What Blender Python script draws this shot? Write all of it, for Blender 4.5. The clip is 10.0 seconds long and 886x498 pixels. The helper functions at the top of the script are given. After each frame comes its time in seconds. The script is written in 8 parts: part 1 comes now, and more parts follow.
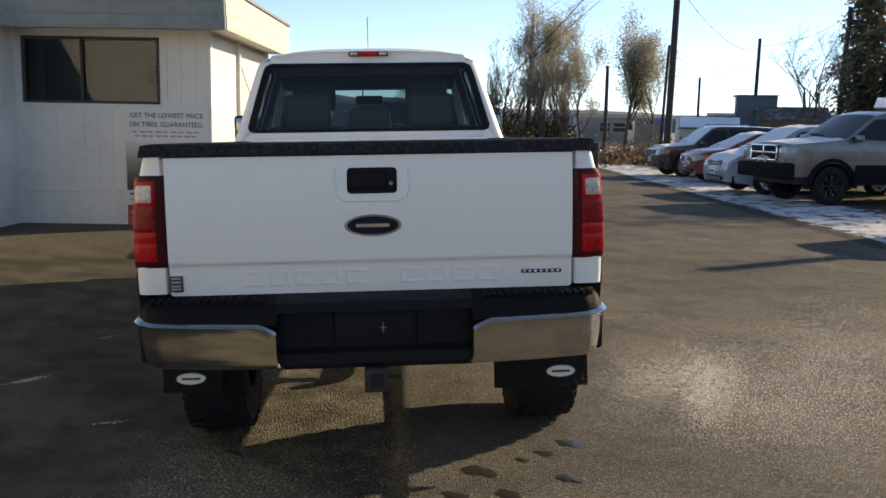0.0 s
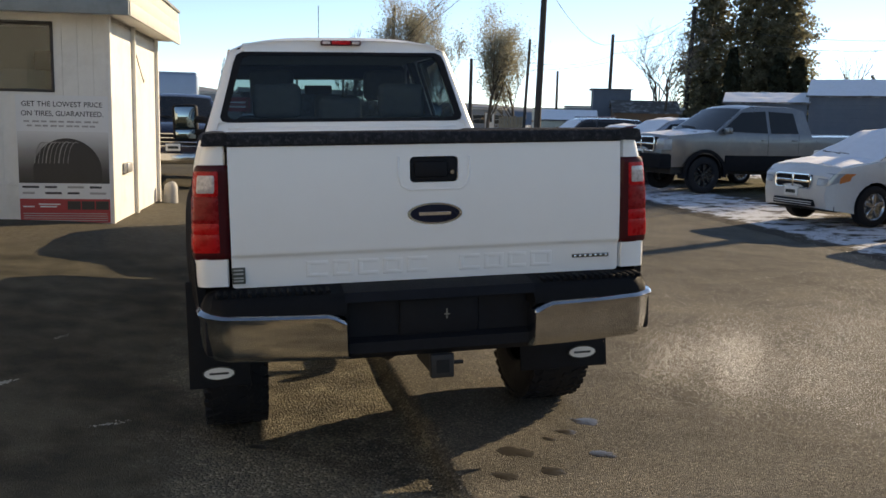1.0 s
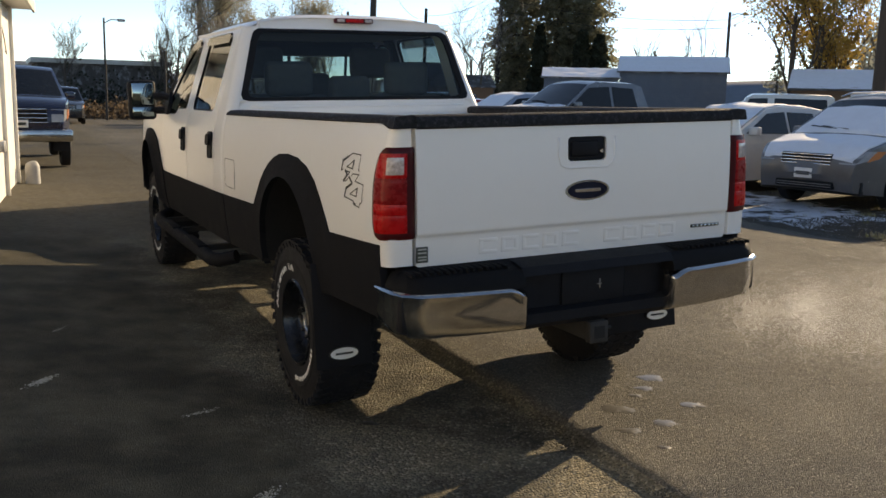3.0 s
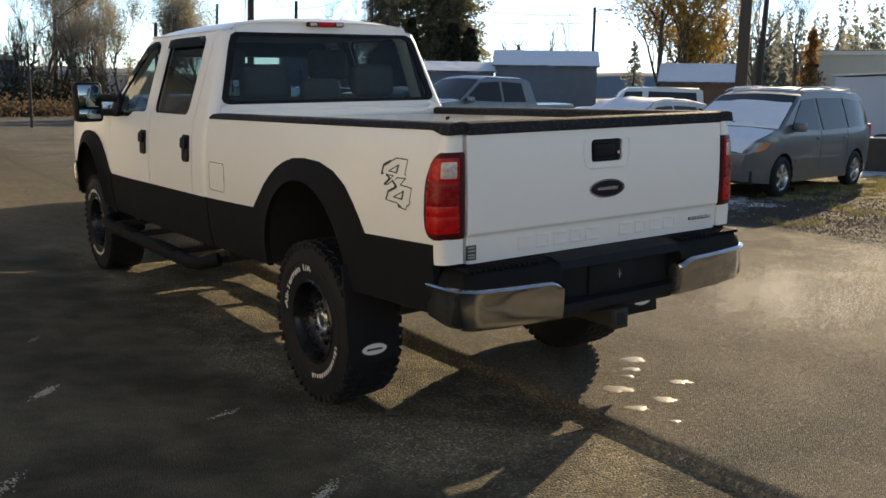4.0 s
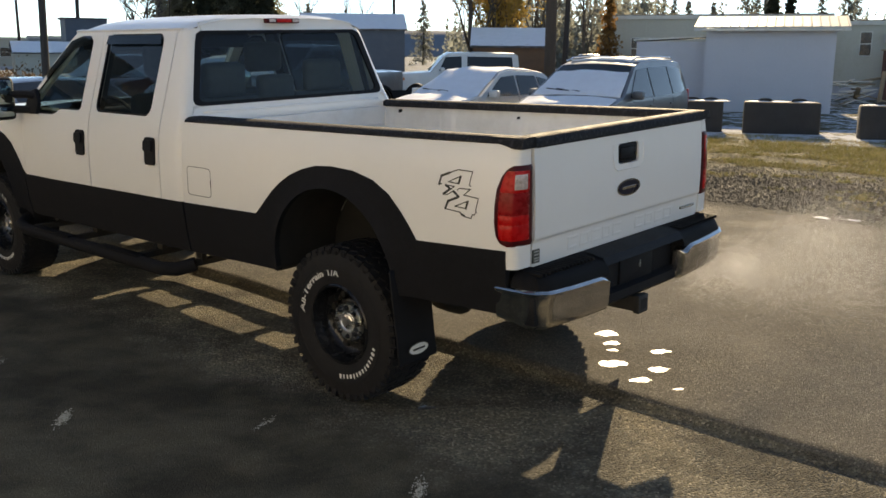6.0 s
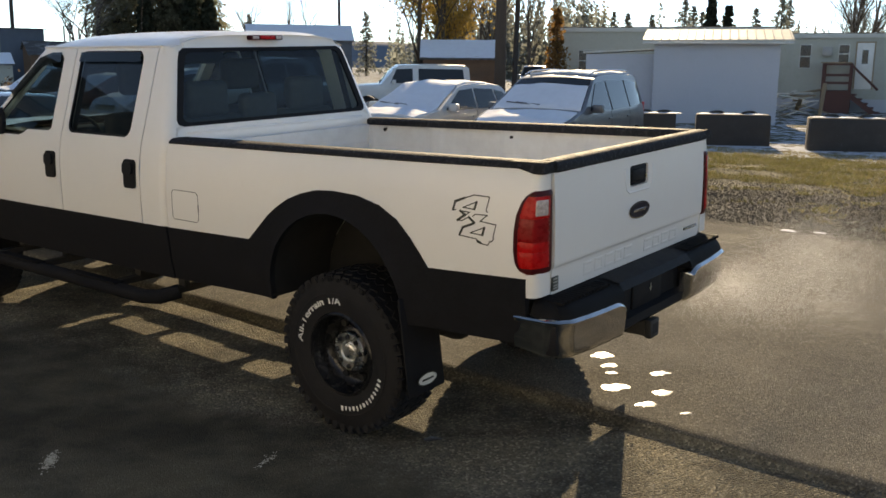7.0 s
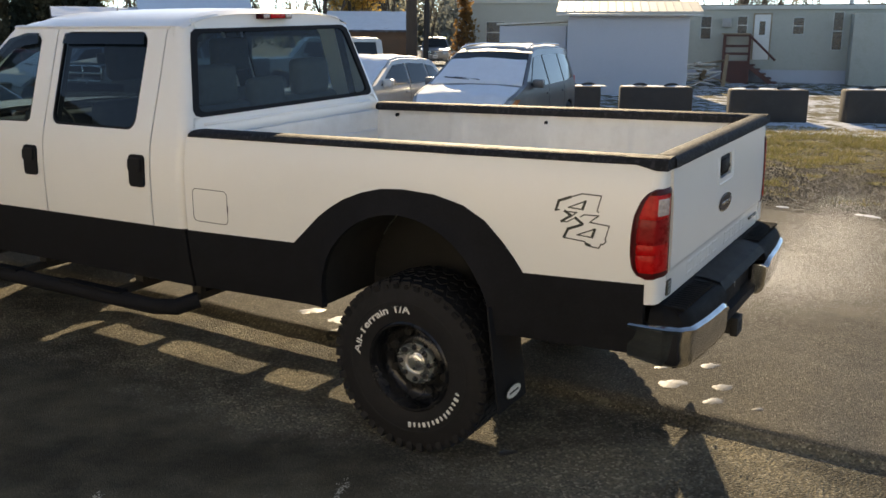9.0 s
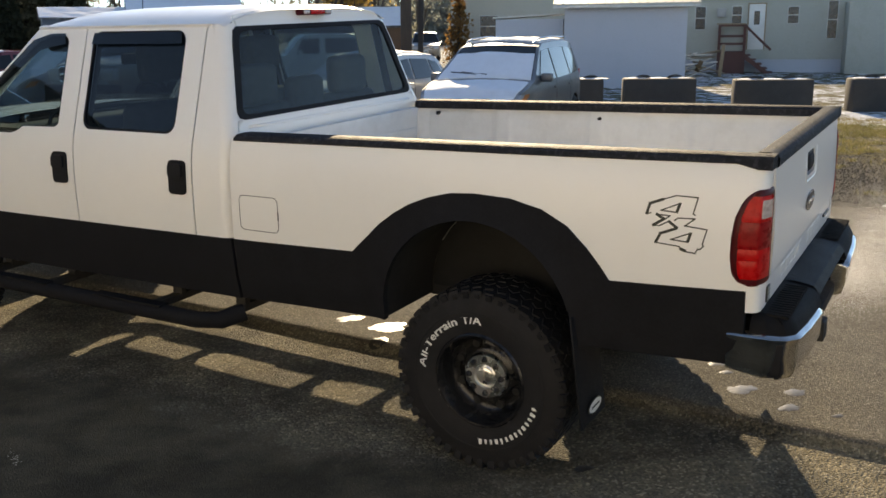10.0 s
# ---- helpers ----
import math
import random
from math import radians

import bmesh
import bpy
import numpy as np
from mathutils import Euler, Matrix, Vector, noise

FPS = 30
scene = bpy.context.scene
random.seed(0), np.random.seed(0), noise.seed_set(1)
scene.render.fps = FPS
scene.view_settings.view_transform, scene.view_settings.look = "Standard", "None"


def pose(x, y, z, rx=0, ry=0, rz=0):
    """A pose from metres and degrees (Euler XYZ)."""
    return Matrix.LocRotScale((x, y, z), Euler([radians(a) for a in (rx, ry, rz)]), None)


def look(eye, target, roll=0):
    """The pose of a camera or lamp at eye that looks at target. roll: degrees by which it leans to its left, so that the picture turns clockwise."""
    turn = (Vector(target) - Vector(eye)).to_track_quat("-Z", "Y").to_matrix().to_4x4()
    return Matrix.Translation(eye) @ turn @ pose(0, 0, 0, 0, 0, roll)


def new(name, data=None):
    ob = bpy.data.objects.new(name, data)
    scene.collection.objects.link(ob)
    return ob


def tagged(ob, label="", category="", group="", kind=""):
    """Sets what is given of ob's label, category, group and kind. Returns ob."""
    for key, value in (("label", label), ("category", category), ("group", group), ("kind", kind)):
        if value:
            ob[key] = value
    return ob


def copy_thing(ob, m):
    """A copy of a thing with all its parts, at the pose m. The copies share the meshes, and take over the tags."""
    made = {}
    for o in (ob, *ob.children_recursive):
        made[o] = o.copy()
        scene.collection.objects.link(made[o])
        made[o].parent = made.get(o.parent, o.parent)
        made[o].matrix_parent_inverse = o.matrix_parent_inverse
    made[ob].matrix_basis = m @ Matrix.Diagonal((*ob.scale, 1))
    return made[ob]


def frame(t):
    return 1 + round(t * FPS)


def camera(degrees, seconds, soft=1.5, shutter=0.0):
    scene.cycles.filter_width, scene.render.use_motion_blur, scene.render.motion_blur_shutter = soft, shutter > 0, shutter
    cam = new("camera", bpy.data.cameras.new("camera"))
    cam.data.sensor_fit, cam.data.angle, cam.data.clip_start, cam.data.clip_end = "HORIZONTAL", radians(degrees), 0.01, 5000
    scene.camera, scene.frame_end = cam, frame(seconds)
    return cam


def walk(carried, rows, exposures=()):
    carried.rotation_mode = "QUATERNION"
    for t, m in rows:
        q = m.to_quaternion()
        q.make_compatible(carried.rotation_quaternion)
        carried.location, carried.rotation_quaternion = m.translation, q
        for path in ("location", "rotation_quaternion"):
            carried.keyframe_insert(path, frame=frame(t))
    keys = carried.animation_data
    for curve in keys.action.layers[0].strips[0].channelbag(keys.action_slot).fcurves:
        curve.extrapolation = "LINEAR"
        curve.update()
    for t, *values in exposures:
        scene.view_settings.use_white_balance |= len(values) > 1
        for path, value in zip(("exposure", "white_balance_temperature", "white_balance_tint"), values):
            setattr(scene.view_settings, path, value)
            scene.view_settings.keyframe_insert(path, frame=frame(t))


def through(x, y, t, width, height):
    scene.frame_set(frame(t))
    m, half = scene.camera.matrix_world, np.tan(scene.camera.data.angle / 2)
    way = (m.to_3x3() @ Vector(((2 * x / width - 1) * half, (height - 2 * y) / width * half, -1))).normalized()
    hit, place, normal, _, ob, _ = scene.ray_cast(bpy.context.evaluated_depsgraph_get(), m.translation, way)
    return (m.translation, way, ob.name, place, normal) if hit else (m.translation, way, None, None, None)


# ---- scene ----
cam = camera(52.0, 10.0, soft=1.6)
# The truck leans 1.8 degrees to its left; PATH is given in the truck's own frame.
LEVEL = pose(0, 0, 0, 0, -1.8, 0)
PATH = [
    (0, (-0.005, -3.749, 1.638), (0.15, -1.774, 1.368), -0.8),
    (0.5, (-0.44, -3.74, 1.658), (-0.083, -1.795, 1.359), -1.2),
    (1, (-0.861, -3.691, 1.64), (-0.393, -1.769, 1.348), -0.5),
    (1.5, (-1.29, -3.685, 1.656), (-0.699, -1.801, 1.341), -0.4),
    (2, (-1.698, -3.649, 1.679), (-1.01, -1.806, 1.319), -0.7),
    (2.5, (-2.027, -3.484, 1.673), (-1.259, -1.671, 1.321), -0.5),
    (3.8, (-2.98, -3.191, 1.748), (-1.909, -1.544, 1.379), -0.4),
    (4, (-3.146, -3.154, 1.766), (-2.025, -1.539, 1.395), -0.5),
    (4.5, (-3.521, -3.051, 1.852), (-2.289, -1.527, 1.449), -0.5),
    (5, (-3.788, -2.829, 1.908), (-2.485, -1.376, 1.471), -0.3),
    (5.5, (-4.018, -2.639, 1.982), (-2.635, -1.269, 1.524), -0.7),
    (5.7, (-4.125, -2.574, 2.009), (-2.709, -1.24, 1.542), -0.7),
    (6.8, (-4.28, -2.204, 2.095), (-2.779, -0.957, 1.656), -0.9),
    (7, (-4.302, -2.114, 2.094), (-2.773, -0.903, 1.652), -0.7),
    (7.5, (-4.397, -1.919, 2.129), (-2.812, -0.788, 1.672), -0.2),
    (8, (-4.45, -1.694, 2.133), (-2.834, -0.606, 1.678), -0.3),
    (8.5, (-4.438, -1.389, 2.142), (-2.78, -0.377, 1.665), -0.3),
    (9, (-4.493, -1.118, 2.16), (-2.841, -0.111, 1.655), -0.7),
    (9.5, (-4.5, -0.9, 2.157), (-2.859, 0.123, 1.648), -1.5),
    (10, (-4.466, -0.653, 2.157), (-2.803, 0.331, 1.641), -1.6),
]
walk(cam, [(t, LEVEL @ look(eye, target, roll)) for t, eye, target, roll in PATH],
     exposures=[(0, 0.92, 8900, 10.5), (2.5, 0.88, 9500, 10.5), (5.5, 1.05, 9700, 8.5), (7, 0.95, 9500, 8.5), (8, 1.02, 9400, 8.5), (10, 1.24, 9300, 8.5)])

# ---- light ----
SUN_AZ, SUN_EL = radians(61.5), radians(21.5)
world = bpy.data.worlds.new("world")
scene.world = world
world.use_nodes = True
wn = world.node_tree.nodes
sky = wn.new("ShaderNodeTexSky")
sky.sky_type = "NISHITA"
sky.sun_disc = False
sky.sun_elevation, sky.sun_rotation = SUN_EL, SUN_AZ
sky.altitude = 4500
sky.air_density, sky.dust_density, sky.ozone_density = 0.9, 0.0, 3.0
wn["Background"].inputs[1].default_value = 0.15
world.node_tree.links.new(sky.outputs[0], wn["Background"].inputs[0])
sun_dir = Vector((math.sin(SUN_AZ) * math.cos(SUN_EL), math.cos(SUN_AZ) * math.cos(SUN_EL), math.sin(SUN_EL)))
sun_data = bpy.data.lights.new("sun", "SUN")
sun_data.energy, sun_data.angle, sun_data.color = 3.9, radians(0.5), (1.0, 0.9, 0.76)
sun = new("sun", sun_data)
sun.matrix_world = look(sun_dir * 60, (0, 0, 0))


# ---- materials ----
def nodes_of(name):
    m = bpy.data.materials.new(name)
    m.use_nodes = True
    t = m.node_tree
    return m, t, t.nodes["Principled BSDF"]


def noise_node(t, scale, detail=4.0, rough=0.6, coord="Object", stretch=None):
    tc = t.nodes.new("ShaderNodeTexCoord")
    n = t.nodes.new("ShaderNodeTexNoise")
    n.inputs["Scale"].default_value, n.inputs["Detail"].default_value, n.inputs["Roughness"].default_value = scale, detail, rough
    if stretch:
        mp = t.nodes.new("ShaderNodeMapping")
        mp.inputs["Scale"].default_value = stretch
        t.links.new(tc.outputs[coord], mp.inputs[0])
        t.links.new(mp.outputs[0], n.inputs["Vector"])
    else:
        t.links.new(tc.outputs[coord], n.inputs["Vector"])
    return n


def ramp(t, fac, stops):
    r = t.nodes.new("ShaderNodeValToRGB")
    while len(r.color_ramp.elements) < len(stops):
        r.color_ramp.elements.new(0.5)
    for e, (p, c) in zip(r.color_ramp.elements, stops):
        e.position, e.color = p, (*c, 1) if len(c) == 3 else c
    t.links.new(fac, r.inputs[0])
    return r


def grey(v):
    return (v, v, v)


def mixc(t, fac, a, b, blend="MIX"):
    m = t.nodes.new("ShaderNodeMix")
    m.data_type, m.blend_type = "RGBA", blend
    for sock, v in ((m.inputs[0], fac), (m.inputs[6], a), (m.inputs[7], b)):
        if isinstance(v, bpy.types.NodeSocket):
            t.links.new(v, sock)
        elif isinstance(v, (int, float)):
            sock.default_value = v
        else:
            sock.default_value = (*v, 1)
    return m.outputs[2]


def maths(t, op, a, b=0.0, clamp=False):
    m = t.nodes.new("ShaderNodeMath")
    m.operation, m.use_clamp = op, clamp
    for sock, v in zip(m.inputs, (a, b)):
        if isinstance(v, bpy.types.NodeSocket):
            t.links.new(v, sock)
        else:
            sock.default_value = v
    return m.outputs[0]


def bump_on(t, bsdf, height, strength, dist=0.01):
    b = t.nodes.new("ShaderNodeBump")
    b.inputs["Strength"].default_value, b.inputs["Distance"].default_value = strength, dist
    t.links.new(height, b.inputs["Height"])
    t.links.new(b.outputs[0], bsdf.inputs["Normal"])


def mat(name, col, rough=0.5, metal=0.0, var=0.12, scale=6.0, bump=0.0, bscale=120.0, coat=0.0, crough=0.04, spec=0.5, rvar=0.1, stretch=None, dirt=None):
    """Principled surface, its colour varied at two scales, with fine relief and uneven roughness."""
    m, t, b = nodes_of(name)
    n1 = noise_node(t, scale, 5, 0.6, stretch=stretch)
    n2 = noise_node(t, scale * 9, 3, 0.6, stretch=stretch)
    f = maths(t, "ADD", maths(t, "MULTIPLY", n1.outputs[0], 0.65), maths(t, "MULTIPLY", n2.outputs[0], 0.35))
    lo, hi = tuple(c * (1 - var) for c in col), tuple(min(1, c * (1 + var)) for c in col)
    c = ramp(t, f, [(0.32, lo), (0.68, hi)]).outputs[0]
    if dirt:
        n3 = noise_node(t, dirt[1], 6, 0.65)
        c = mixc(t, ramp(t, n3.outputs[0], [(0.5, grey(0)), (0.72, grey(dirt[2]))]).outputs[0], c, dirt[0])
    t.links.new(c, b.inputs["Base Color"])
    r = t.nodes.new("ShaderNodeMapRange")
    t.links.new(n1.outputs[0], r.inputs[0])
    r.inputs[1].default_value, r.inputs[2].default_value = 0.3, 0.7
    r.inputs[3].default_value, r.inputs[4].default_value = max(0.02, rough - rvar * rough), min(1, rough + rvar * rough)
    t.links.new(r.outputs[0], b.inputs["Roughness"])
    b.inputs["Metallic"].default_value = metal
    b.inputs["Coat Weight"].default_value = coat
    b.inputs["Coat Roughness"].default_value = crough
    b.inputs["Specular IOR Level"].default_value = spec
    if bump:
        nb = noise_node(t, bscale, 3, 0.6, stretch=stretch)
        bump_on(t, b, nb.outputs[0], bump, 0.004)
    return m


def glass(name, tint, rough=0.0):
    """Thin tinted pane: see-through with a mirror gloss that grows at grazing angles."""
    m, t, b = nodes_of(name)
    t.nodes.remove(b)
    tr, gl, mx, lw = (t.nodes.new(k) for k in ("ShaderNodeBsdfTransparent", "ShaderNodeBsdfGlossy", "ShaderNodeMixShader", "ShaderNodeLayerWeight"))
    tr.inputs[0].default_value = (*tint, 1)
    gl.inputs["Roughness"].default_value = rough
    lw.inputs[0].default_value = 0.5
    f = maths(t, "ADD", maths(t, "MULTIPLY", maths(t, "POWER", lw.outputs["Facing"], 4.5), 0.7), 0.045, True)
    t.links.new(f, mx.inputs[0])
    t.links.new(tr.outputs[0], mx.inputs[1])
    t.links.new(gl.outputs[0], mx.inputs[2])
    t.links.new(mx.outputs[0], t.nodes["Material Output"].inputs[0])
    return m


def leaf_mat_of(name, col, var=0.35, scale=1.0, through=0.5):
    """Thin foliage that lets part of the light through."""
    m = mat(name, col, 0.75, var=var, scale=scale, spec=0.2)
    t = m.node_tree
    b = t.nodes["Principled BSDF"]
    tr, mx = t.nodes.new("ShaderNodeBsdfTranslucent"), t.nodes.new("ShaderNodeMixShader")
    t.links.new(b.inputs["Base Color"].links[0].from_socket, tr.inputs[0])
    mx.inputs[0].default_value = through
    t.links.new(b.outputs[0], mx.inputs[1])
    t.links.new(tr.outputs[0], mx.inputs[2])
    t.links.new(mx.outputs[0], t.nodes["Material Output"].inputs[0])
    return m


M = {}
M["white_paint"] = mat("white_paint", (0.84, 0.83, 0.80), 0.36, var=0.015, scale=1.5, coat=0.5, crough=0.2, rvar=0.1)
M["bed_paint"] = mat("bed_paint", (0.72, 0.72, 0.70), 0.42, var=0.06, scale=2.5, dirt=((0.45, 0.43, 0.39), 4.0, 0.35))
M["black_coating"] = mat("black_coating", (0.0125, 0.0128, 0.0150), 0.78, var=0.3, scale=9, bump=0.5, bscale=260, spec=0.1)
M["black_plastic"] = mat("black_plastic", (0.013, 0.0133, 0.0155), 0.6, var=0.25, scale=12, bump=0.25, bscale=300, spec=0.12)
M["step_pad"] = mat("step_pad", (0.010, 0.010, 0.011), 0.7, var=0.25, scale=12, bump=0.3, bscale=200, spec=0.1)
# flecks are frost and wear, paled further for sunlight on the cap tops
M["rail_cap"] = mat("rail_cap", (0.022, 0.0225, 0.025), 0.68, var=0.4, scale=18, bump=0.9, bscale=90, spec=0.08, dirt=((0.20, 0.205, 0.225), 45.0, 0.25))
# near-black that carries the shade of seams, holes, wheel wells and undersides
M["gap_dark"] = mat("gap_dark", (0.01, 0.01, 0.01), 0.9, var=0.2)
M["chassis"] = mat("chassis", (0.02, 0.019, 0.018), 0.7, var=0.4, scale=10, bump=0.4, bscale=60, dirt=((0.045, 0.036, 0.028), 8.0, 0.35))
M["chrome"] = mat("chrome", (0.82, 0.81, 0.79), 0.10, metal=1.0, var=0.06, scale=4, rvar=0.6)
M["bumper_chrome"] = mat("bumper_chrome", (0.54, 0.53, 0.51), 0.16, metal=1.0, var=0.1, scale=5, rvar=0.6, dirt=((0.22, 0.21, 0.19), 7.0, 0.35))
M["tyre"] = mat("tyre", (0.014, 0.0143, 0.0165), 0.66, var=0.3, scale=14, bump=0.4, bscale=160, spec=0.2, dirt=((0.032, 0.031, 0.031), 12.0, 0.3))
M["hub_chrome"] = mat("hub_chrome", (0.86, 0.86, 0.85), 0.27, metal=1.0, var=0.08, scale=10, rvar=0.5)
M["tyre_letter"] = mat("tyre_letter", (0.75, 0.75, 0.72), 0.6, var=0.08, scale=30)
M["rim_dark"] = mat("rim_dark", (0.03, 0.03, 0.032), 0.22, metal=0.6, var=0.25, scale=10, rvar=0.5)
M["red_lens"] = mat("red_lens", (0.47, 0.002, 0.005), 0.28, var=0.25, scale=40, coat=0.12, spec=0.2)
M["red_lens_dark"] = mat("red_lens_dark", (0.25, 0.002, 0.005), 0.28, var=0.35, scale=40, coat=0.12, spec=0.2)
M["clear_lens"] = mat("clear_lens", (0.50, 0.42, 0.39), 0.14, var=0.45, scale=60, coat=1.0)
M["lens_frame"] = mat("lens_frame", (0.06, 0.002, 0.004), 0.4, var=0.1, coat=0.15, spec=0.15)
M["emblem_blue"] = mat("emblem_blue", (0.004, 0.007, 0.022), 0.3, var=0.1, coat=0.15, spec=0.2)
M["sticker"] = mat("sticker", (0.05, 0.055, 0.045), 0.5, var=0.2, scale=40)
M["sticker_line"] = mat("sticker_line", (0.4, 0.4, 0.36), 0.5, var=0.1)
M["decal_black"] = mat("decal_black", (0.02, 0.025, 0.02), 0.45, var=0.2, scale=30)
M["decal_white"] = mat("decal_white", (0.76, 0.75, 0.71), 0.4, var=0.04, scale=10)
M["seat_cloth"] = mat("seat_cloth", (0.12, 0.118, 0.115), 0.9, var=0.2, scale=20, bump=0.3, bscale=300)
M["interior_dark"] = mat("interior_dark", (0.03, 0.03, 0.032), 0.7, var=0.2, scale=12)
M["headliner"] = mat("headliner", (0.3, 0.29, 0.27), 0.95, var=0.06, scale=15)
M["privacy_glass"] = glass("privacy_glass", (0.20, 0.25, 0.27))
M["tint_glass"] = glass("tint_glass", (0.42, 0.52, 0.53))
M["front_glass"] = glass("front_glass", (0.42, 0.51, 0.52))
M["visor_smoke"] = glass("visor_smoke", (0.30, 0.32, 0.33))
M["mirror_glass"] = mat("mirror_glass", (0.30, 0.36, 0.37), 0.02, metal=1.0, var=0.01)


# ---- mesh helpers ----
def add_mesh(name, bm, material, smooth=None):
    me = bpy.data.meshes.new(name)
    bmesh.ops.recalc_face_normals(bm, faces=bm.faces)
    bm.to_mesh(me)
    bm.free()
    for m in (material if isinstance(material, (list, tuple)) else [material]):
        me.materials.append(m)
    if smooth is not None:
        me.shade_smooth() if smooth >= 180 else smooth_by_angle(me, smooth)
    return me


def smooth_by_angle(me, degrees):
    bm = bmesh.new()
    bm.from_mesh(me)
    lim = radians(degrees)
    for f in bm.faces:
        f.smooth = True
    for e in bm.edges:
        e.smooth = len(e.link_faces) == 2 and e.calc_face_angle(0) < lim
    bm.to_mesh(me)
    bm.free()


def part(name, bm, material, parent=None, label="", smooth=35):
    ob = new(name, add_mesh(name, bm, material, smooth))
    if parent is not None:
        ob.parent = parent
    if label:
        ob["label"] = label
    return ob


def thing(name, label, category, group="", kind="", m=None):
    ob = new(name)
    ob.empty_display_size = 0.2
    tagged(ob, label, category, group, kind)
    if m is not None:
        ob.matrix_world = m
    return ob


def solo(name, bm, material, label, category, group="", kind="", smooth=35, m=None):
    ob = part(name, bm, material, None, "", smooth)
    tagged(ob, label, category, group, kind)
    if m is not None:
        ob.matrix_world = m
    return ob


def box_bm(x0, x1, y0, y1, z0, z1, bevel=0.0, segs=2, bm=None):
    b = bmesh.new()
    bmesh.ops.create_cube(b, size=1.0)
    for v in b.verts:
        v.co = Vector(((x0 + x1) / 2 + v.co.x * (x1 - x0), (y0 + y1) / 2 + v.co.y * (y1 - y0), (z0 + z1) / 2 + v.co.z * (z1 - z0)))
    if bevel:
        bmesh.ops.bevel(b, geom=list(b.edges), offset=bevel, segments=segs, affect="EDGES", profile=0.5)
    if bm is None:
        return b
    return merge(bm, b)


def merge(bm, other):
    me = bpy.data.meshes.new("tmp")
    other.to_mesh(me)
    other.free()
    bm.from_mesh(me)
    bpy.data.meshes.remove(me)
    return bm


def cyl_bm(p0, p1, r0, r1=None, n=16, bm=None, caps=True):
    """Cylinder or cone from p0 to p1."""
    p0, p1 = Vector(p0), Vector(p1)
    r1 = r0 if r1 is None else r1
    b = bmesh.new() if bm is None else bm
    d = (p1 - p0).normalized()
    u = d.orthogonal().normalized()
    w = d.cross(u)
    rings = []
    for p, r in ((p0, r0), (p1, r1)):
        rings.append([b.verts.new(p + (u * math.cos(a) + w * math.sin(a)) * r) for a in (2 * math.pi * i / n for i in range(n))])
    for i in range(n):
        b.faces.new((rings[0][i], rings[0][(i + 1) % n], rings[1][(i + 1) % n], rings[1][i]))
    if caps:
        b.faces.new(rings[0][::-1])
        b.faces.new(rings[1])
    return b


def tube_bm(points, r, n=10, bm=None, radii=None, caps=True):
    """A round tube along a line of points."""
    b = bmesh.new() if bm is None else bm
    pts = [Vector(p) for p in points]
    rings = []
    u = None
    for i, p in enumerate(pts):
        d = (pts[min(i + 1, len(pts) - 1)] - pts[max(i - 1, 0)]).normalized()
        u = d.orthogonal().normalized() if u is None else (u - d * u.dot(d)).normalized()
        w = d.cross(u)
        rr = radii[i] if radii else r
        rings.append([b.verts.new(p + (u * math.cos(a) + w * math.sin(a)) * rr) for a in (2 * math.pi * k / n for k in range(n))])
    for a, c in zip(rings, rings[1:]):
        for i in range(n):
            b.faces.new((a[i], a[(i + 1) % n], c[(i + 1) % n], c[i]))
    if caps:
        b.faces.new(rings[0][::-1])
        b.faces.new(rings[-1])
    return b


def lathe_bm(profile, axis="x", n=48, bm=None, closed=False):
    """Turn a profile of (along, radius) round an axis through the origin."""
    b = bmesh.new() if bm is None else bm
    rings = []
    for a, r in profile:
        ring = []
        for k in range(n):
            th = 2 * math.pi * k / n
            c, s = math.cos(th) * r, math.sin(th) * r
            ring.append(b.verts.new((a, c, s) if axis == "x" else (c, a, s) if axis == "y" else (c, s, a)))
        rings.append(ring)
    for p, q in zip(rings, rings[1:]):
        for i in range(n):
            b.faces.new((p[i], p[(i + 1) % n], q[(i + 1) % n], q[i]))
    if closed:
        b.faces.new(rings[0][::-1])
        b.faces.new(rings[-1])
    return b


def grid_bm(rows, bm=None, close=False):
    """A skin over rows of points."""
    b = bmesh.new() if bm is None else bm
    vs = [[b.verts.new(p) for p in r] for r in rows]
    for p, q in zip(vs, vs[1:]):
        n = len(p)
        for i in range(n if close else n - 1):
            j = (i + 1) % n
            try:
                b.faces.new((p[i], p[j], q[j], q[i]))
            except ValueError:
                pass
    return b


def flat_bm(loops, f, cuts_a=(), cuts_b=(), thick=0.0, inward=(1, 0, 0)):
    """A sheet over outlines in a plane (the first outline, the others holes), cut finely and laid on the surface f(a, b) -> point."""
    b = bmesh.new()
    for lp in loops:
        vs = [b.verts.new((p[0], p[1], 0)) for p in lp]
        for i in range(len(vs)):
            b.edges.new((vs[i], vs[(i + 1) % len(vs)]))
    bmesh.ops.triangle_fill(b, edges=b.edges[:], use_beauty=True, use_dissolve=False)
    for v in cuts_a:
        bmesh.ops.bisect_plane(b, geom=b.verts[:] + b.edges[:] + b.faces[:], plane_co=(v, 0, 0), plane_no=(1, 0, 0))
    for v in cuts_b:
        bmesh.ops.bisect_plane(b, geom=b.verts[:] + b.edges[:] + b.faces[:], plane_co=(0, v, 0), plane_no=(0, 1, 0))
    for v in b.verts:
        v.co = Vector(f(v.co.x, v.co.y))
    if thick:
        r = bmesh.ops.extrude_face_region(b, geom=b.faces[:])
        for e in r["geom"]:
            if isinstance(e, bmesh.types.BMVert):
                e.co += Vector(inward) * thick
    return b


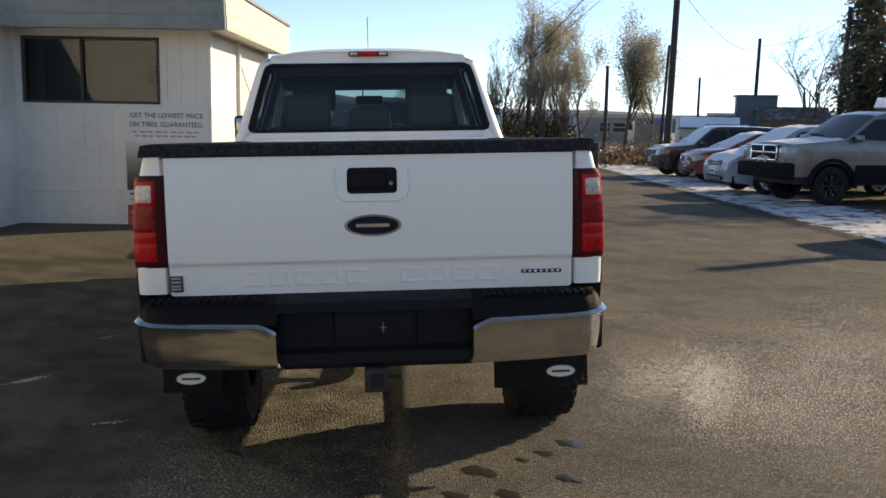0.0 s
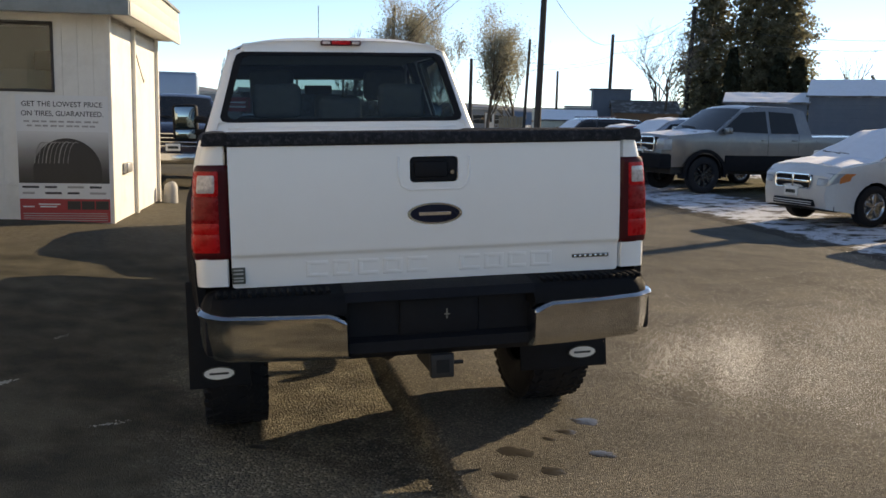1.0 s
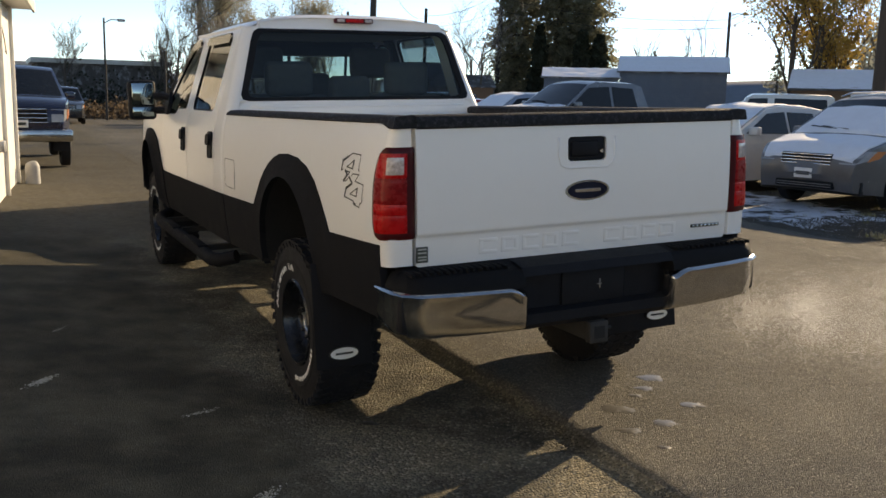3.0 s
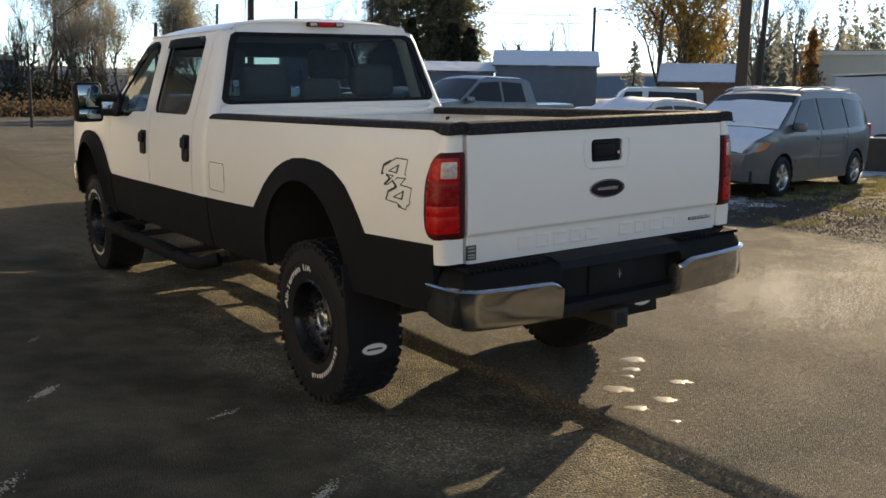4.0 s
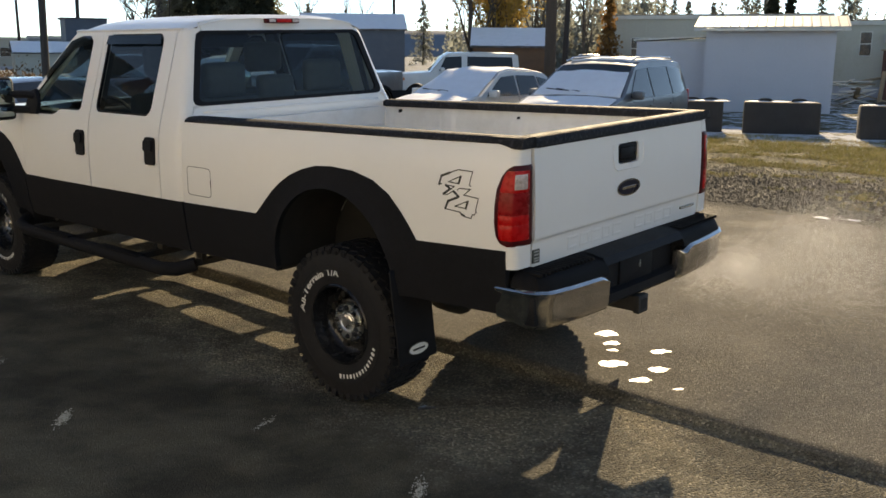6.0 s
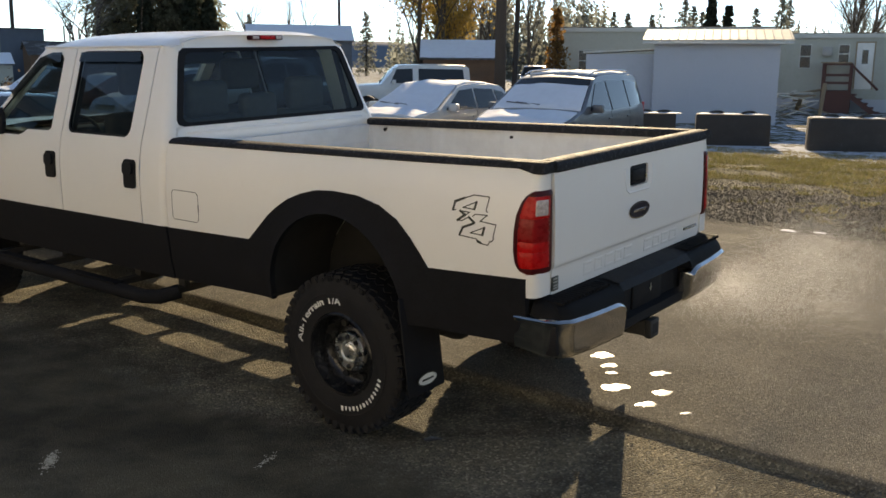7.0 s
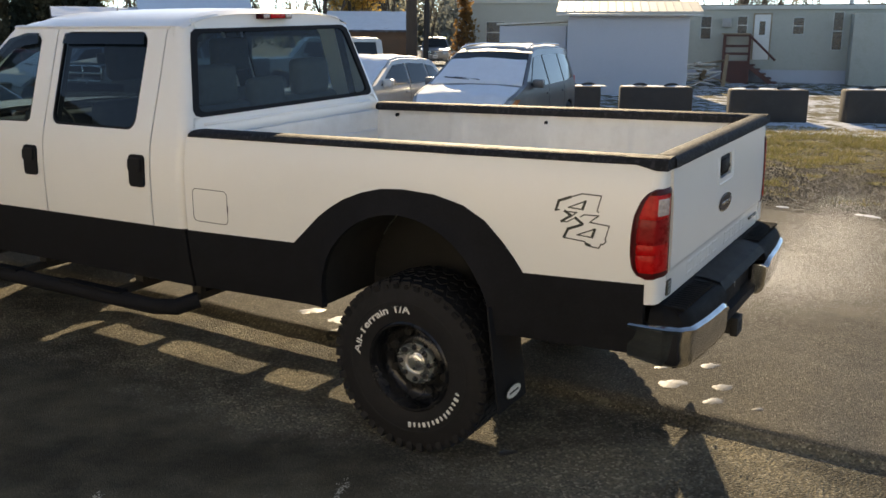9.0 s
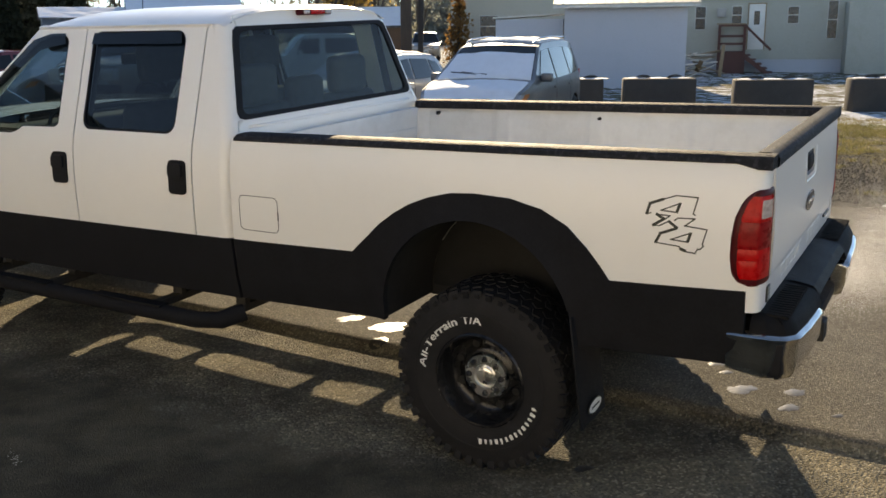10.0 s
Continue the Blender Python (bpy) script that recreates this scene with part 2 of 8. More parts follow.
def arc(cx, cy, rx, ry, a0, a1, n):
    return [(cx + rx * math.cos(radians(a0 + (a1 - a0) * i / n)), cy + ry * math.sin(radians(a0 + (a1 - a0) * i / n))) for i in range(n + 1)]


def rounded(x0, y0, x1, y1, r, n=4):
    out = []
    for cx, cy, a in ((x1 - r, y1 - r, 0), (x0 + r, y1 - r, 90), (x0 + r, y0 + r, 180), (x1 - r, y0 + r, 270)):
        out += arc(cx, cy, r, r, a, a + 90, n)
    return out


def frange(a, b, step):
    n = max(1, int(round((b - a) / step)))
    return [a + (b - a) * i / n for i in range(n + 1)]


def text_bm(words, size=1.0, offset=0.0, depth=0.0, shear=0.0, align="CENTER", spacing=1.0):
    """Letters of the built-in font as a flat or raised mesh in the xy plane."""
    cu = bpy.data.curves.new("letters", "FONT")
    cu.body, cu.size, cu.offset, cu.extrude, cu.shear = words, size, offset, depth, shear
    cu.align_x, cu.align_y, cu.resolution_u, cu.space_character = align, "CENTER", 3, spacing
    ob = bpy.data.objects.new("letters", cu)
    scene.collection.objects.link(ob)
    bpy.context.view_layer.update()
    me = bpy.data.meshes.new_from_object(ob.evaluated_get(bpy.context.evaluated_depsgraph_get()))
    b = bmesh.new()
    b.from_mesh(me)
    bpy.data.objects.remove(ob)
    bpy.data.curves.remove(cu)
    bpy.data.meshes.remove(me)
    return b


def warp(bm, f):
    for v in bm.verts:
        v.co = Vector(f(v.co))
    return bm


def lerp(a, b, t):
    return a + (b - a) * t


def curve_at(pts, x):
    """Piecewise linear value."""
    if x <= pts[0][0]:
        return pts[0][1]
    for (a, u), (b, v) in zip(pts, pts[1:]):
        if x <= b:
            return lerp(u, v, (x - a) / (b - a))
    return pts[-1][1]


# ---- ground ----
def smooth01(a, b, x):
    t = min(1, max(0, (x - a) / (b - a)))
    return t * t * (3 - 2 * t)


def edge_x(y):
    """The line where the thicker pavement ends."""
    return 0.14 + 0.025 * y + 0.03 * noise.noise((y * 0.9, 3.1, 0)) + 0.012 * noise.noise((y * 5.0, 8.2, 0))


def ground_z(x, y):
    s = smooth01(-0.10, 0.0, x - edge_x(y)) if -60 < y < 60 else 1.0
    left = -0.030 + 0.10 * smooth01(-1.2, -3.6, x) * smooth01(-1.0, 5.0, y) + 0.05 * smooth01(5, 10, y) if x < 0.5 else -0.03 + 0.05 * smooth01(5, 10, y)
    right = 0.028 - 0.028 * smooth01(1.5, 6.0, x) + 0.07 * smooth01(7.2, 10, x) + 0.09 * smooth01(10, 19, x) + 0.12 * smooth01(19, 34, x)
    z = left + (right - left) * s
    far = max(abs(x) - 40, abs(y) - 45, 0)
    near = max(0, 1 - far / 30)
    return z + near * (0.012 * noise.noise((x * 0.35, y * 0.35, 0)) + 0.004 * noise.noise((x * 1.7, y * 1.7, 4)))


def ground_axis(dense, mid, far):
    vals = set(round(v, 4) for v in frange(*dense)) | set(round(v, 4) for v in frange(mid[0], dense[0], mid[2])) | set(round(v, 4) for v in frange(dense[1], mid[1], mid[2]))
    v, step = mid[1], mid[2]
    while v < far:
        step *= 1.5
        v += step
        vals.add(round(v, 3))
    v, step = mid[0], mid[2]
    while v > -far:
        step *= 1.5
        v -= step
        vals.add(round(v, 3))
    return sorted(vals)


gx = ground_axis((-0.25, 0.65, 0.03), (-14, 30, 0.7), 1500)
gy = ground_axis((-5, 9, 0.07), (-14, 45, 0.7), 1500)
verts = [(x, y, ground_z(x, y)) for y in gy for x in gx]
nx = len(gx)
faces = [(j * nx + i, j * nx + i + 1, (j + 1) * nx + i + 1, (j + 1) * nx + i) for j in range(len(gy) - 1) for i in range(nx - 1)]
gme = bpy.data.meshes.new("ground")
gme.from_pydata(verts, [], faces)
gme.shade_smooth()


def ground_material():
    m, t, b = nodes_of("ground")
    tc = t.nodes.new("ShaderNodeTexCoord")
    sep = t.nodes.new("ShaderNodeSeparateXYZ")
    t.links.new(tc.outputs["Object"], sep.inputs[0])
    X, Y = sep.outputs[0], sep.outputs[1]
    big, mid, fine = noise_node(t, 0.25, 5), noise_node(t, 1.6, 5), noise_node(t, 14, 4)
    wob = maths(t, "MULTIPLY", maths(t, "SUBTRACT", mid.outputs[0], 0.5), 1.6)
    wob2 = maths(t, "MULTIPLY", maths(t, "SUBTRACT", big.outputs[0], 0.5), 3.0)
    speck = t.nodes.new("ShaderNodeTexVoronoi")
    speck.inputs["Scale"].default_value = 75
    t.links.new(tc.outputs["Object"], speck.inputs["Vector"])
    speck2 = t.nodes.new("ShaderNodeTexVoronoi")
    speck2.inputs["Scale"].default_value = 135
    t.links.new(tc.outputs["Object"], speck2.inputs["Vector"])
    # worn coarse paving with brown stone chips, and the smoother lane
    sepc = t.nodes.new("ShaderNodeSeparateColor")
    t.links.new(speck.outputs["Color"], sepc.inputs[0])
    chip = ramp(t, sepc.outputs[0], [(0.0, (0.115, 0.106, 0.084)), (0.45, (0.160, 0.147, 0.116)), (0.85, (0.215, 0.197, 0.155)), (1.0, (0.36, 0.33, 0.26))]).outputs[0]
    sepd = t.nodes.new("ShaderNodeSeparateColor")
    t.links.new(speck2.outputs["Color"], sepd.inputs[0])
    lane = ramp(t, sepd.outputs[0], [(0.0, (0.086, 0.080, 0.069)), (0.5, (0.140, 0.130, 0.111)), (0.92, (0.195, 0.181, 0.154)), (1.0, (0.36, 0.33, 0.28))]).outputs[0]
    cmask = maths(t, "GREATER_THAN", maths(t, "SUBTRACT", X, maths(t, "MULTIPLY", Y, 0.025)), 0.1)
    old = ramp(t, sepd.outputs[0], [(0.0, (0.086, 0.079, 0.060)), (0.6, (0.102, 0.094, 0.071)), (0.94, (0.113, 0.104, 0.080)), (1.0, (0.15, 0.137, 0.105))]).outputs[0]
    strip = maths(t, "MULTIPLY", maths(t, "ADD", maths(t, "ADD", X, maths(t, "MULTIPLY", wob, 0.6)), 1.35), 2.2, True)
    chip = mixc(t, strip, old, chip)
    col = mixc(t, cmask, chip, lane)
    stain = ramp(t, mid.outputs[0], [(0.34, (0.68, 0.68, 0.66)), (0.5, (0.97, 0.96, 0.94)), (0.7, (1.18, 1.15, 1.09))]).outputs[0]
    col = mixc(t, 1.0, col, stain, "MULTIPLY")
    blotch = noise_node(t, 1.15, 7, 0.58)
    spill = noise_node(t, 4.5, 6, 0.62)
    soak = maths(t, "ADD", maths(t, "MULTIPLY", blotch.outputs[0], 0.72), maths(t, "MULTIPLY", spill.outputs[0], 0.28))
    dark = ramp(t, soak, [(0.42, (0.62, 0.62, 0.63)), (0.475, (0.80, 0.79, 0.78)), (0.53, (1.0, 1.0, 0.99)), (0.60, (1.22, 1.19, 1.14))]).outputs[0]
    col = mixc(t, maths(t, "SUBTRACT", 1.0, maths(t, "MULTIPLY", cmask, 0.75)), col, mixc(t, 1.0, col, dark, "MULTIPLY"))
    stain2 = ramp(t, big.outputs[0], [(0.35, grey(0.8)), (0.65, grey(1.12))]).outputs[0]
    col = mixc(t, 1.0, col, stain2, "MULTIPLY")
    # sandy apron before the office
    sand = ramp(t, fine.outputs[0], [(0.3, (0.080, 0.072, 0.056)), (0.7, (0.14, 0.125, 0.096))]).outputs[0]
    smask = maths(t, "MULTIPLY", maths(t, "MULTIPLY", maths(t, "SUBTRACT", maths(t, "ADD", Y, wob), 6.8), 0.7, True), maths(t, "SUBTRACT", 1.6, maths(t, "ADD", X, wob), True), True)
    col = mixc(t, maths(t, "MULTIPLY", smask, 0.85), col, sand)
    # gravel and turf beyond the lane
    grav = ramp(t, sepc.outputs[1], [(0.0, (0.038, 0.034, 0.029)), (0.55, (0.072, 0.065, 0.054)), (0.9, (0.115, 0.103, 0.085)), (1.0, (0.19, 0.17, 0.14))]).outputs[0]
    turf = ramp(t, fine.outputs[0], [(0.36, (0.036, 0.033, 0.020)), (0.5, (0.100, 0.090, 0.044)), (0.64, (0.22, 0.19, 0.105))]).outputs[0]
    edge = maths(t, "SUBTRACT", maths(t, "SUBTRACT", X, maths(t, "MULTIPLY", maths(t, "MAXIMUM", Y, 0.0), 0.075)), maths(t, "ADD", 6.65, maths(t, "MULTIPLY", wob, 0.25)))
    gmask = maths(t, "MULTIPLY", edge, 12.0, True)
    grow = maths(t, "MULTIPLY", maths(t, "SUBTRACT", maths(t, "ADD", edge, maths(t, "MULTIPLY", wob2, 0.6)), 0.8), 0.2, True)
    tuft = noise_node(t, 3.2, 7, 0.72)
    patch = maths(t, "ADD", maths(t, "MULTIPLY", tuft.outputs[0], 0.85), maths(t, "MULTIPLY", grow, 0.27))
    tmask = ramp(t, patch, [(0.535, grey(0)), (0.65, grey(1))]).outputs[0]
    rough_land = mixc(t, tmask, grav, turf)
    col = mixc(t, gmask, col, rough_land)
    # old snow: along the lane's rim and beyond the blocks
    sn = noise_node(t, 2.3, 8, 0.72)
    rim = maths(t, "MULTIPLY", maths(t, "SUBTRACT", maths(t, "ADD", edge, maths(t, "MULTIPLY", wob, 0.5)), 0.05), 2.0, True)
    out = maths(t, "SUBTRACT", 1.0, maths(t, "MULTIPLY", maths(t, "SUBTRACT", maths(t, "ADD", edge, wob), 2.2), 0.7, True))
    lat = maths(t, "MULTIPLY", maths(t, "SUBTRACT", maths(t, "ADD", Y, wob), 4.4), 0.8, True)
    zone1 = maths(t, "MULTIPLY", maths(t, "MULTIPLY", rim, out), lat)
    zone2 = maths(t, "MULTIPLY", maths(t, "SUBTRACT", maths(t, "ADD", X, maths(t, "MULTIPLY", wob, 1.2)), 14.1), 0.75, True)
    zone2 = maths(t, "MULTIPLY", zone2, maths(t, "SUBTRACT", 1.0, maths(t, "MULTIPLY", maths(t, "MULTIPLY", maths(t, "SUBTRACT", maths(t, "ADD", X, wob), 17.6), 0.9, True), 0.24)))
    zone = maths(t, "MAXIMUM", maths(t, "MULTIPLY", zone1, 0.95), zone2)
    snow_f = ramp(t, maths(t, "ADD", maths(t, "MULTIPLY", zone, 0.28), maths(t, "MULTIPLY", sn.outputs[0], 0.75)), [(0.575, grey(0)), (0.64, grey(1))]).outputs[0]
    col = mixc(t, snow_f, col, (0.66, 0.69, 0.74))
    t.links.new(col, b.inputs["Base Color"])
    # roughness and relief
    rg = ramp(t, mid.outputs[0], [(0.35, grey(0.78)), (0.6, grey(0.95))]).outputs[0]
    t.links.new(rg, b.inputs["Roughness"])
    b.inputs["Specular IOR Level"].default_value = 0.08
    b.inputs["Diffuse Roughness"].default_value = 0.2
    far_h = maths(t, "MULTIPLY", speck2.outputs["Distance"], -0.6)
    near_h = maths(t, "MULTIPLY", speck.outputs["Distance"], -1.5)
    hm = t.nodes.new("ShaderNodeMix")
    t.links.new(maths(t, "SUBTRACT", strip, cmask, True), hm.inputs[0])
    t.links.new(far_h, hm.inputs[2])
    t.links.new(near_h, hm.inputs[3])
    h = maths(t, "ADD", hm.outputs[0], maths(t, "MULTIPLY", fine.outputs[0], 0.12))
    h = maths(t, "ADD", h, maths(t, "MULTIPLY", snow_f, 0.8))
    bump_on(t, b, h, 0.9, 0.011)
    return m


gme.materials.append(ground_material())
ground = tagged(new("ground", gme), "worn asphalt lot with a raised lane edge, gravel, turf and old snow", "ground", kind="structure")
# ---- the pickup truck ----
truck = thing("pickup_truck", "lifted white crew cab pickup truck with black lower body, parked", "pickup truck")


def half_w(y, z):
    w = curve_at([(0.5, 0.94), (0.62, 0.962), (0.8, 0.99), (1.0, 1.005), (1.15, 1.004), (1.3, 0.998), (1.42, 0.985), (1.5, 0.965), (1.56, 0.945), (1.8, 0.868), (2.06, 0.785), (2.12, 0.758)], z)
    if y < 1.0:
        w -= 0.035 * (1 - y) ** 2
    if y > 5.2:
        w -= 0.06 * ((y - 5.2) / 1.3) ** 2
    return w


def side_f(s, off=0.0):
    return lambda y, z: (s * (half_w(y, z) + off), y, z)


ZC = frange(0.6, 2.1, 0.05)
YC = frange(0.1, 6.5, 0.2)
ARCH_R = [(0.597, 1.035), (0.645, 1.10), (0.70, 1.165), (0.79, 1.25), (0.905, 1.31), (1.06, 1.345), (1.235, 1.353), (1.36, 1.345), (1.47, 1.318), (1.575, 1.277), (1.66, 1.228), (1.74, 1.17), (1.81, 1.105), (1.87, 1.05), (1.908, 1.015)]
ARCH_F = [(y + 4.44, z - 0.035) for y, z in ARCH_R]


def in_arch(cy, r=0.49, lo=-12, hi=192, cz=0.745):
    return arc(cy, cz, r, r, lo, hi, 22)


def rear_y(z):
    return curve_at([(0.9, 2.695), (1.55, 2.698), (1.62, 2.725), (2.06, 2.83), (2.13, 2.87)], z)


def bed_side(s, name):
    rear = [(0.05, 0.965), (0.05, 1.053)]
    lp = rear + ARCH_R + [(2.68, 0.995), (2.68, 1.526), (0.05, 1.554)]
    side = part("bedside", flat_bm([lp], side_f(s), YC, ZC, 0.02, (-s, 0, 0)), M["white_paint"], truck, smooth=50)
    # rear corner post
    rows = []
    for z in frange(0.965, 1.555, 0.059):
        w = half_w(0.05, z)
        rows.append([(s * w, 0.05, z), (s * (w - 0.006), 0.025, z), (s * (w - 0.02), 0.008, z), (s * (w - 0.045), 0.0, z), (s * 0.852, -0.002, z), (s * 0.846, 0.01, z), (s * 0.844, 0.09, z)])
    part("corner_post", grid_bm(rows), M["white_paint"], truck, smooth=60)
    low = [(0.052, 0.735), (0.052, 1.051)] + ARCH_R + [(2.68, 0.993), (2.68, 0.66), (1.74, 0.685)] + in_arch(1.24)[1:-1] + [(0.74, 0.72)]

    def flare(y, z):
        d = math.hypot(y - 1.24, z - 0.745) - 0.49
        return (s * (half_w(y, z) + 0.006 + 0.03 * math.exp(-max(d, 0) / 0.05)), y, z)
    part("lower_cladding", flat_bm([low], flare, frange(0.1, 2.6, 0.08), frange(0.62, 1.35, 0.06), 0.035, (-s, 0, 0)), M["black_coating"], side, "black textured lower body coating", smooth=60)
    well(s, 1.24)
    # rail cap
    rows = []
    for y in [-0.012, 0.0, 0.04, 0.08, 0.12] + frange(0.2, 2.66, 0.16):
        z = lerp(1.577, 1.545, max(y, 0) / 2.66)
        w = half_w(max(y, 0.05), 1.54)
        k = 0.4 if y < -0.005 else 1
        yy = max(y, 0.05)
        lip = 0.032 + 0.02 * (1 - smooth01(0.04, 0.12, y))
        rows.append([(s * (half_w(yy, z - lip) + 0.004), y, z - lip), (s * (half_w(yy, z - lip + 0.003) + 0.010), y, z - lip + 0.004), (s * (half_w(yy, z - 0.016) + 0.010), y, z - 0.016 * k), (s * (w - 0.01), y, z - 0.002), (s * (w - 0.05), y, z + 0.002), (s * 0.835, y, z), (s * 0.812, y, z - 0.012), (s * 0.810, y, z - 0.05)])
    b = grid_bm(rows)
    b.verts.ensure_lookup_table()
    b.faces.new([b.verts[i] for i in range(8)])
    part("rail_cap", b, M["rail_cap"], truck, "black ribbed plastic bed rail cap with frost", smooth=40)
    # inner wall with vertical ribs and stake holes
    rows = []
    for y in frange(0.08, 2.64, 0.02):
        ph = (y % 0.64)
        rib = 0.012 * (smooth01(0.0, 0.03, ph) - smooth01(0.12, 0.15, ph))
        d = abs(y - 1.24)
        zb = max(1.03, 0.76 + math.sqrt(0.515 ** 2 - d * d)) if d < 0.51 else 1.03
        rows.append([(s * (0.835 - rib), y, 1.525), (s * (0.835 - rib), y, 1.48), (s * (0.82 - rib), y, 1.46), (s * (0.81 - rib * 1.2), y, (1.46 + zb) / 2), (s * (0.80 - rib), y, zb)])
    wall = part("bed_inner_wall", grid_bm(rows), M["bed_paint"], truck, smooth=40)
    for y in (1.335, 2.48):
        part("stake_hole", cyl_bm((s * 0.84, y, 1.466), (s * 0.808, y, 1.466), 0.013, n=12), M["gap_dark"], wall)
    # wheel hump inside the bed
    hump = [[(s * 0.82, p[0], p[1]), (s * 0.54, p[0], p[1]), (s * 0.52, p[0], p[1] - 0.02), (s * 0.52, p[0], 1.0)] for p in arc(1.24, 0.76, 0.515, 0.515, 28, 152, 14)]
    part("wheel_hump", grid_bm(hump), M["bed_paint"], truck)


def well(s, cy):
    # near-black liner added so that the arch fills with shade
    rows = []
    for p in in_arch(cy, 0.492, -5, 185, 0.745):
        rows.append([(s * 1.018, p[0], p[1]), (s * 1.0, p[0], p[1]), (s * 0.8, p[0], p[1]), (s * 0.55, p[0], p[1])])
    part("wheel_well", grid_bm(rows), M["gap_dark"], truck)
    part("well_back", flat_bm([in_arch(cy, 0.488, -5, 185, 0.745)], lambda y, z: (s * 0.55, y, z), thick=0.02, inward=(-s, 0, 0)), M["gap_dark"], truck)


def tail_light(s):
    def edge_y(z):
        return curve_at([(1.075, 0.045), (1.09, 0.085), (1.12, 0.105), (1.18, 0.115), (1.26, 0.115), (1.34, 0.105), (1.40, 0.08), (1.435, 0.05), (1.452, 0.02)], z)

    def skin(u, z, off):
        """u runs from the forward side edge (0) round the corner to the inner edge (1)."""
        ys, w = edge_y(z), half_w(0.05, z)
        if u < 0.45:
            k = u / 0.45
            return (s * (w + off - 0.012 * k * k), lerp(ys, 0.018, k), z)
        k = (u - 0.45) / 0.55
        a = k * math.pi / 2
        x = lerp(w - 0.012, 0.849, k ** 1.3)
        return (s * (x + off * math.cos(a)), lerp(0.018, 0.0, math.sin(a)) - off * math.sin(a), z)

    light = thing("tail_light", "", "")
    light.parent = truck
    del_tags(light)
    us = [i / 16 for i in range(17)]

    def shell(name, z0, z1, u0, u1, off, material, label="", rib=0.0, edge=0.0015):
        rows = []
        zs = frange(z0, z1, 0.012)
        for i, z in enumerate(zs):
            e = min(i, len(zs) - 1 - i)
            o = off - (edge if e == 0 else 0) + (rib if i % 2 else 0)
            rows.append([skin(lerp(u0, u1, u), z, o - (edge if u in (0, 1) else 0)) for u in us])
        b = grid_bm(rows)
        r = bmesh.ops.extrude_face_region(b, geom=b.faces[:])
        for e in r["geom"]:
            if isinstance(e, bmesh.types.BMVert):
                e.co += Vector((-s * 0.02, 0.02, 0))
        return part(name, b, material, light, label, 60)
    shell("lens_housing", 1.076, 1.452, 0, 1, 0.014, M["lens_frame"], "dark red lamp housing", edge=0.006)
    shell("stop_lens", 1.104, 1.177, 0.12, 0.90, 0.0175, M["red_lens"], "bright red lower lens")
    shell("marker_lens", 1.1775, 1.222, 0.12, 0.90, 0.0165, M["red_lens"], "red lens band")
    shell("turn_lens", 1.2222, 1.328, 0.12, 0.90, 0.0165, M["red_lens_dark"], "ribbed darker red middle lens", rib=0.0015)
    shell("upper_lens", 1.3282, 1.428, 0.12, 0.90, 0.0165, M["red_lens"], "red upper lens")
    shell("reverse_lens", 1.342, 1.412, 0.52, 0.85, 0.0185, M["clear_lens"], "clear reversing lens", rib=0.0006)


def del_tags(ob):
    for k in ("label", "category", "group", "kind"):
        if k in ob:
            del ob[k]


def oval(rx, rz, n=40):
    return [(rx * math.cos(2 * math.pi * i / n), rz * math.sin(2 * math.pi * i / n)) for i in range(n)]


def emblem(parent, cx, cz, y, rx, rz, rim, field, mark, toward=-1):
    """Plain oval badge: rim, field and a wavy stroke in place of lettering."""
    base = part("badge_rim", flat_bm([[(cx + a, cz + c) for a, c in oval(rx, rz)]], lambda x, z: (x, y, z), thick=0.004, inward=(0, toward, 0)), rim, parent)
    part("badge_field", flat_bm([[(cx + a * 0.9, cz + c * 0.84) for a, c in oval(rx, rz)]], lambda x, z: (x, y + toward * 0.004, z), thick=0.002, inward=(0, toward, 0)), field, base)
    b = bmesh.new()
    ya, yb = sorted((y + toward * 0.0058, y + toward * 0.0072))
    box_bm(cx - 0.58 * rx, cx + 0.58 * rx, ya, yb, cz - 0.16 * rz, cz + 0.16 * rz, 0.0006, 1, bm=b)
    part("badge_mark", b, mark, base)
    return base


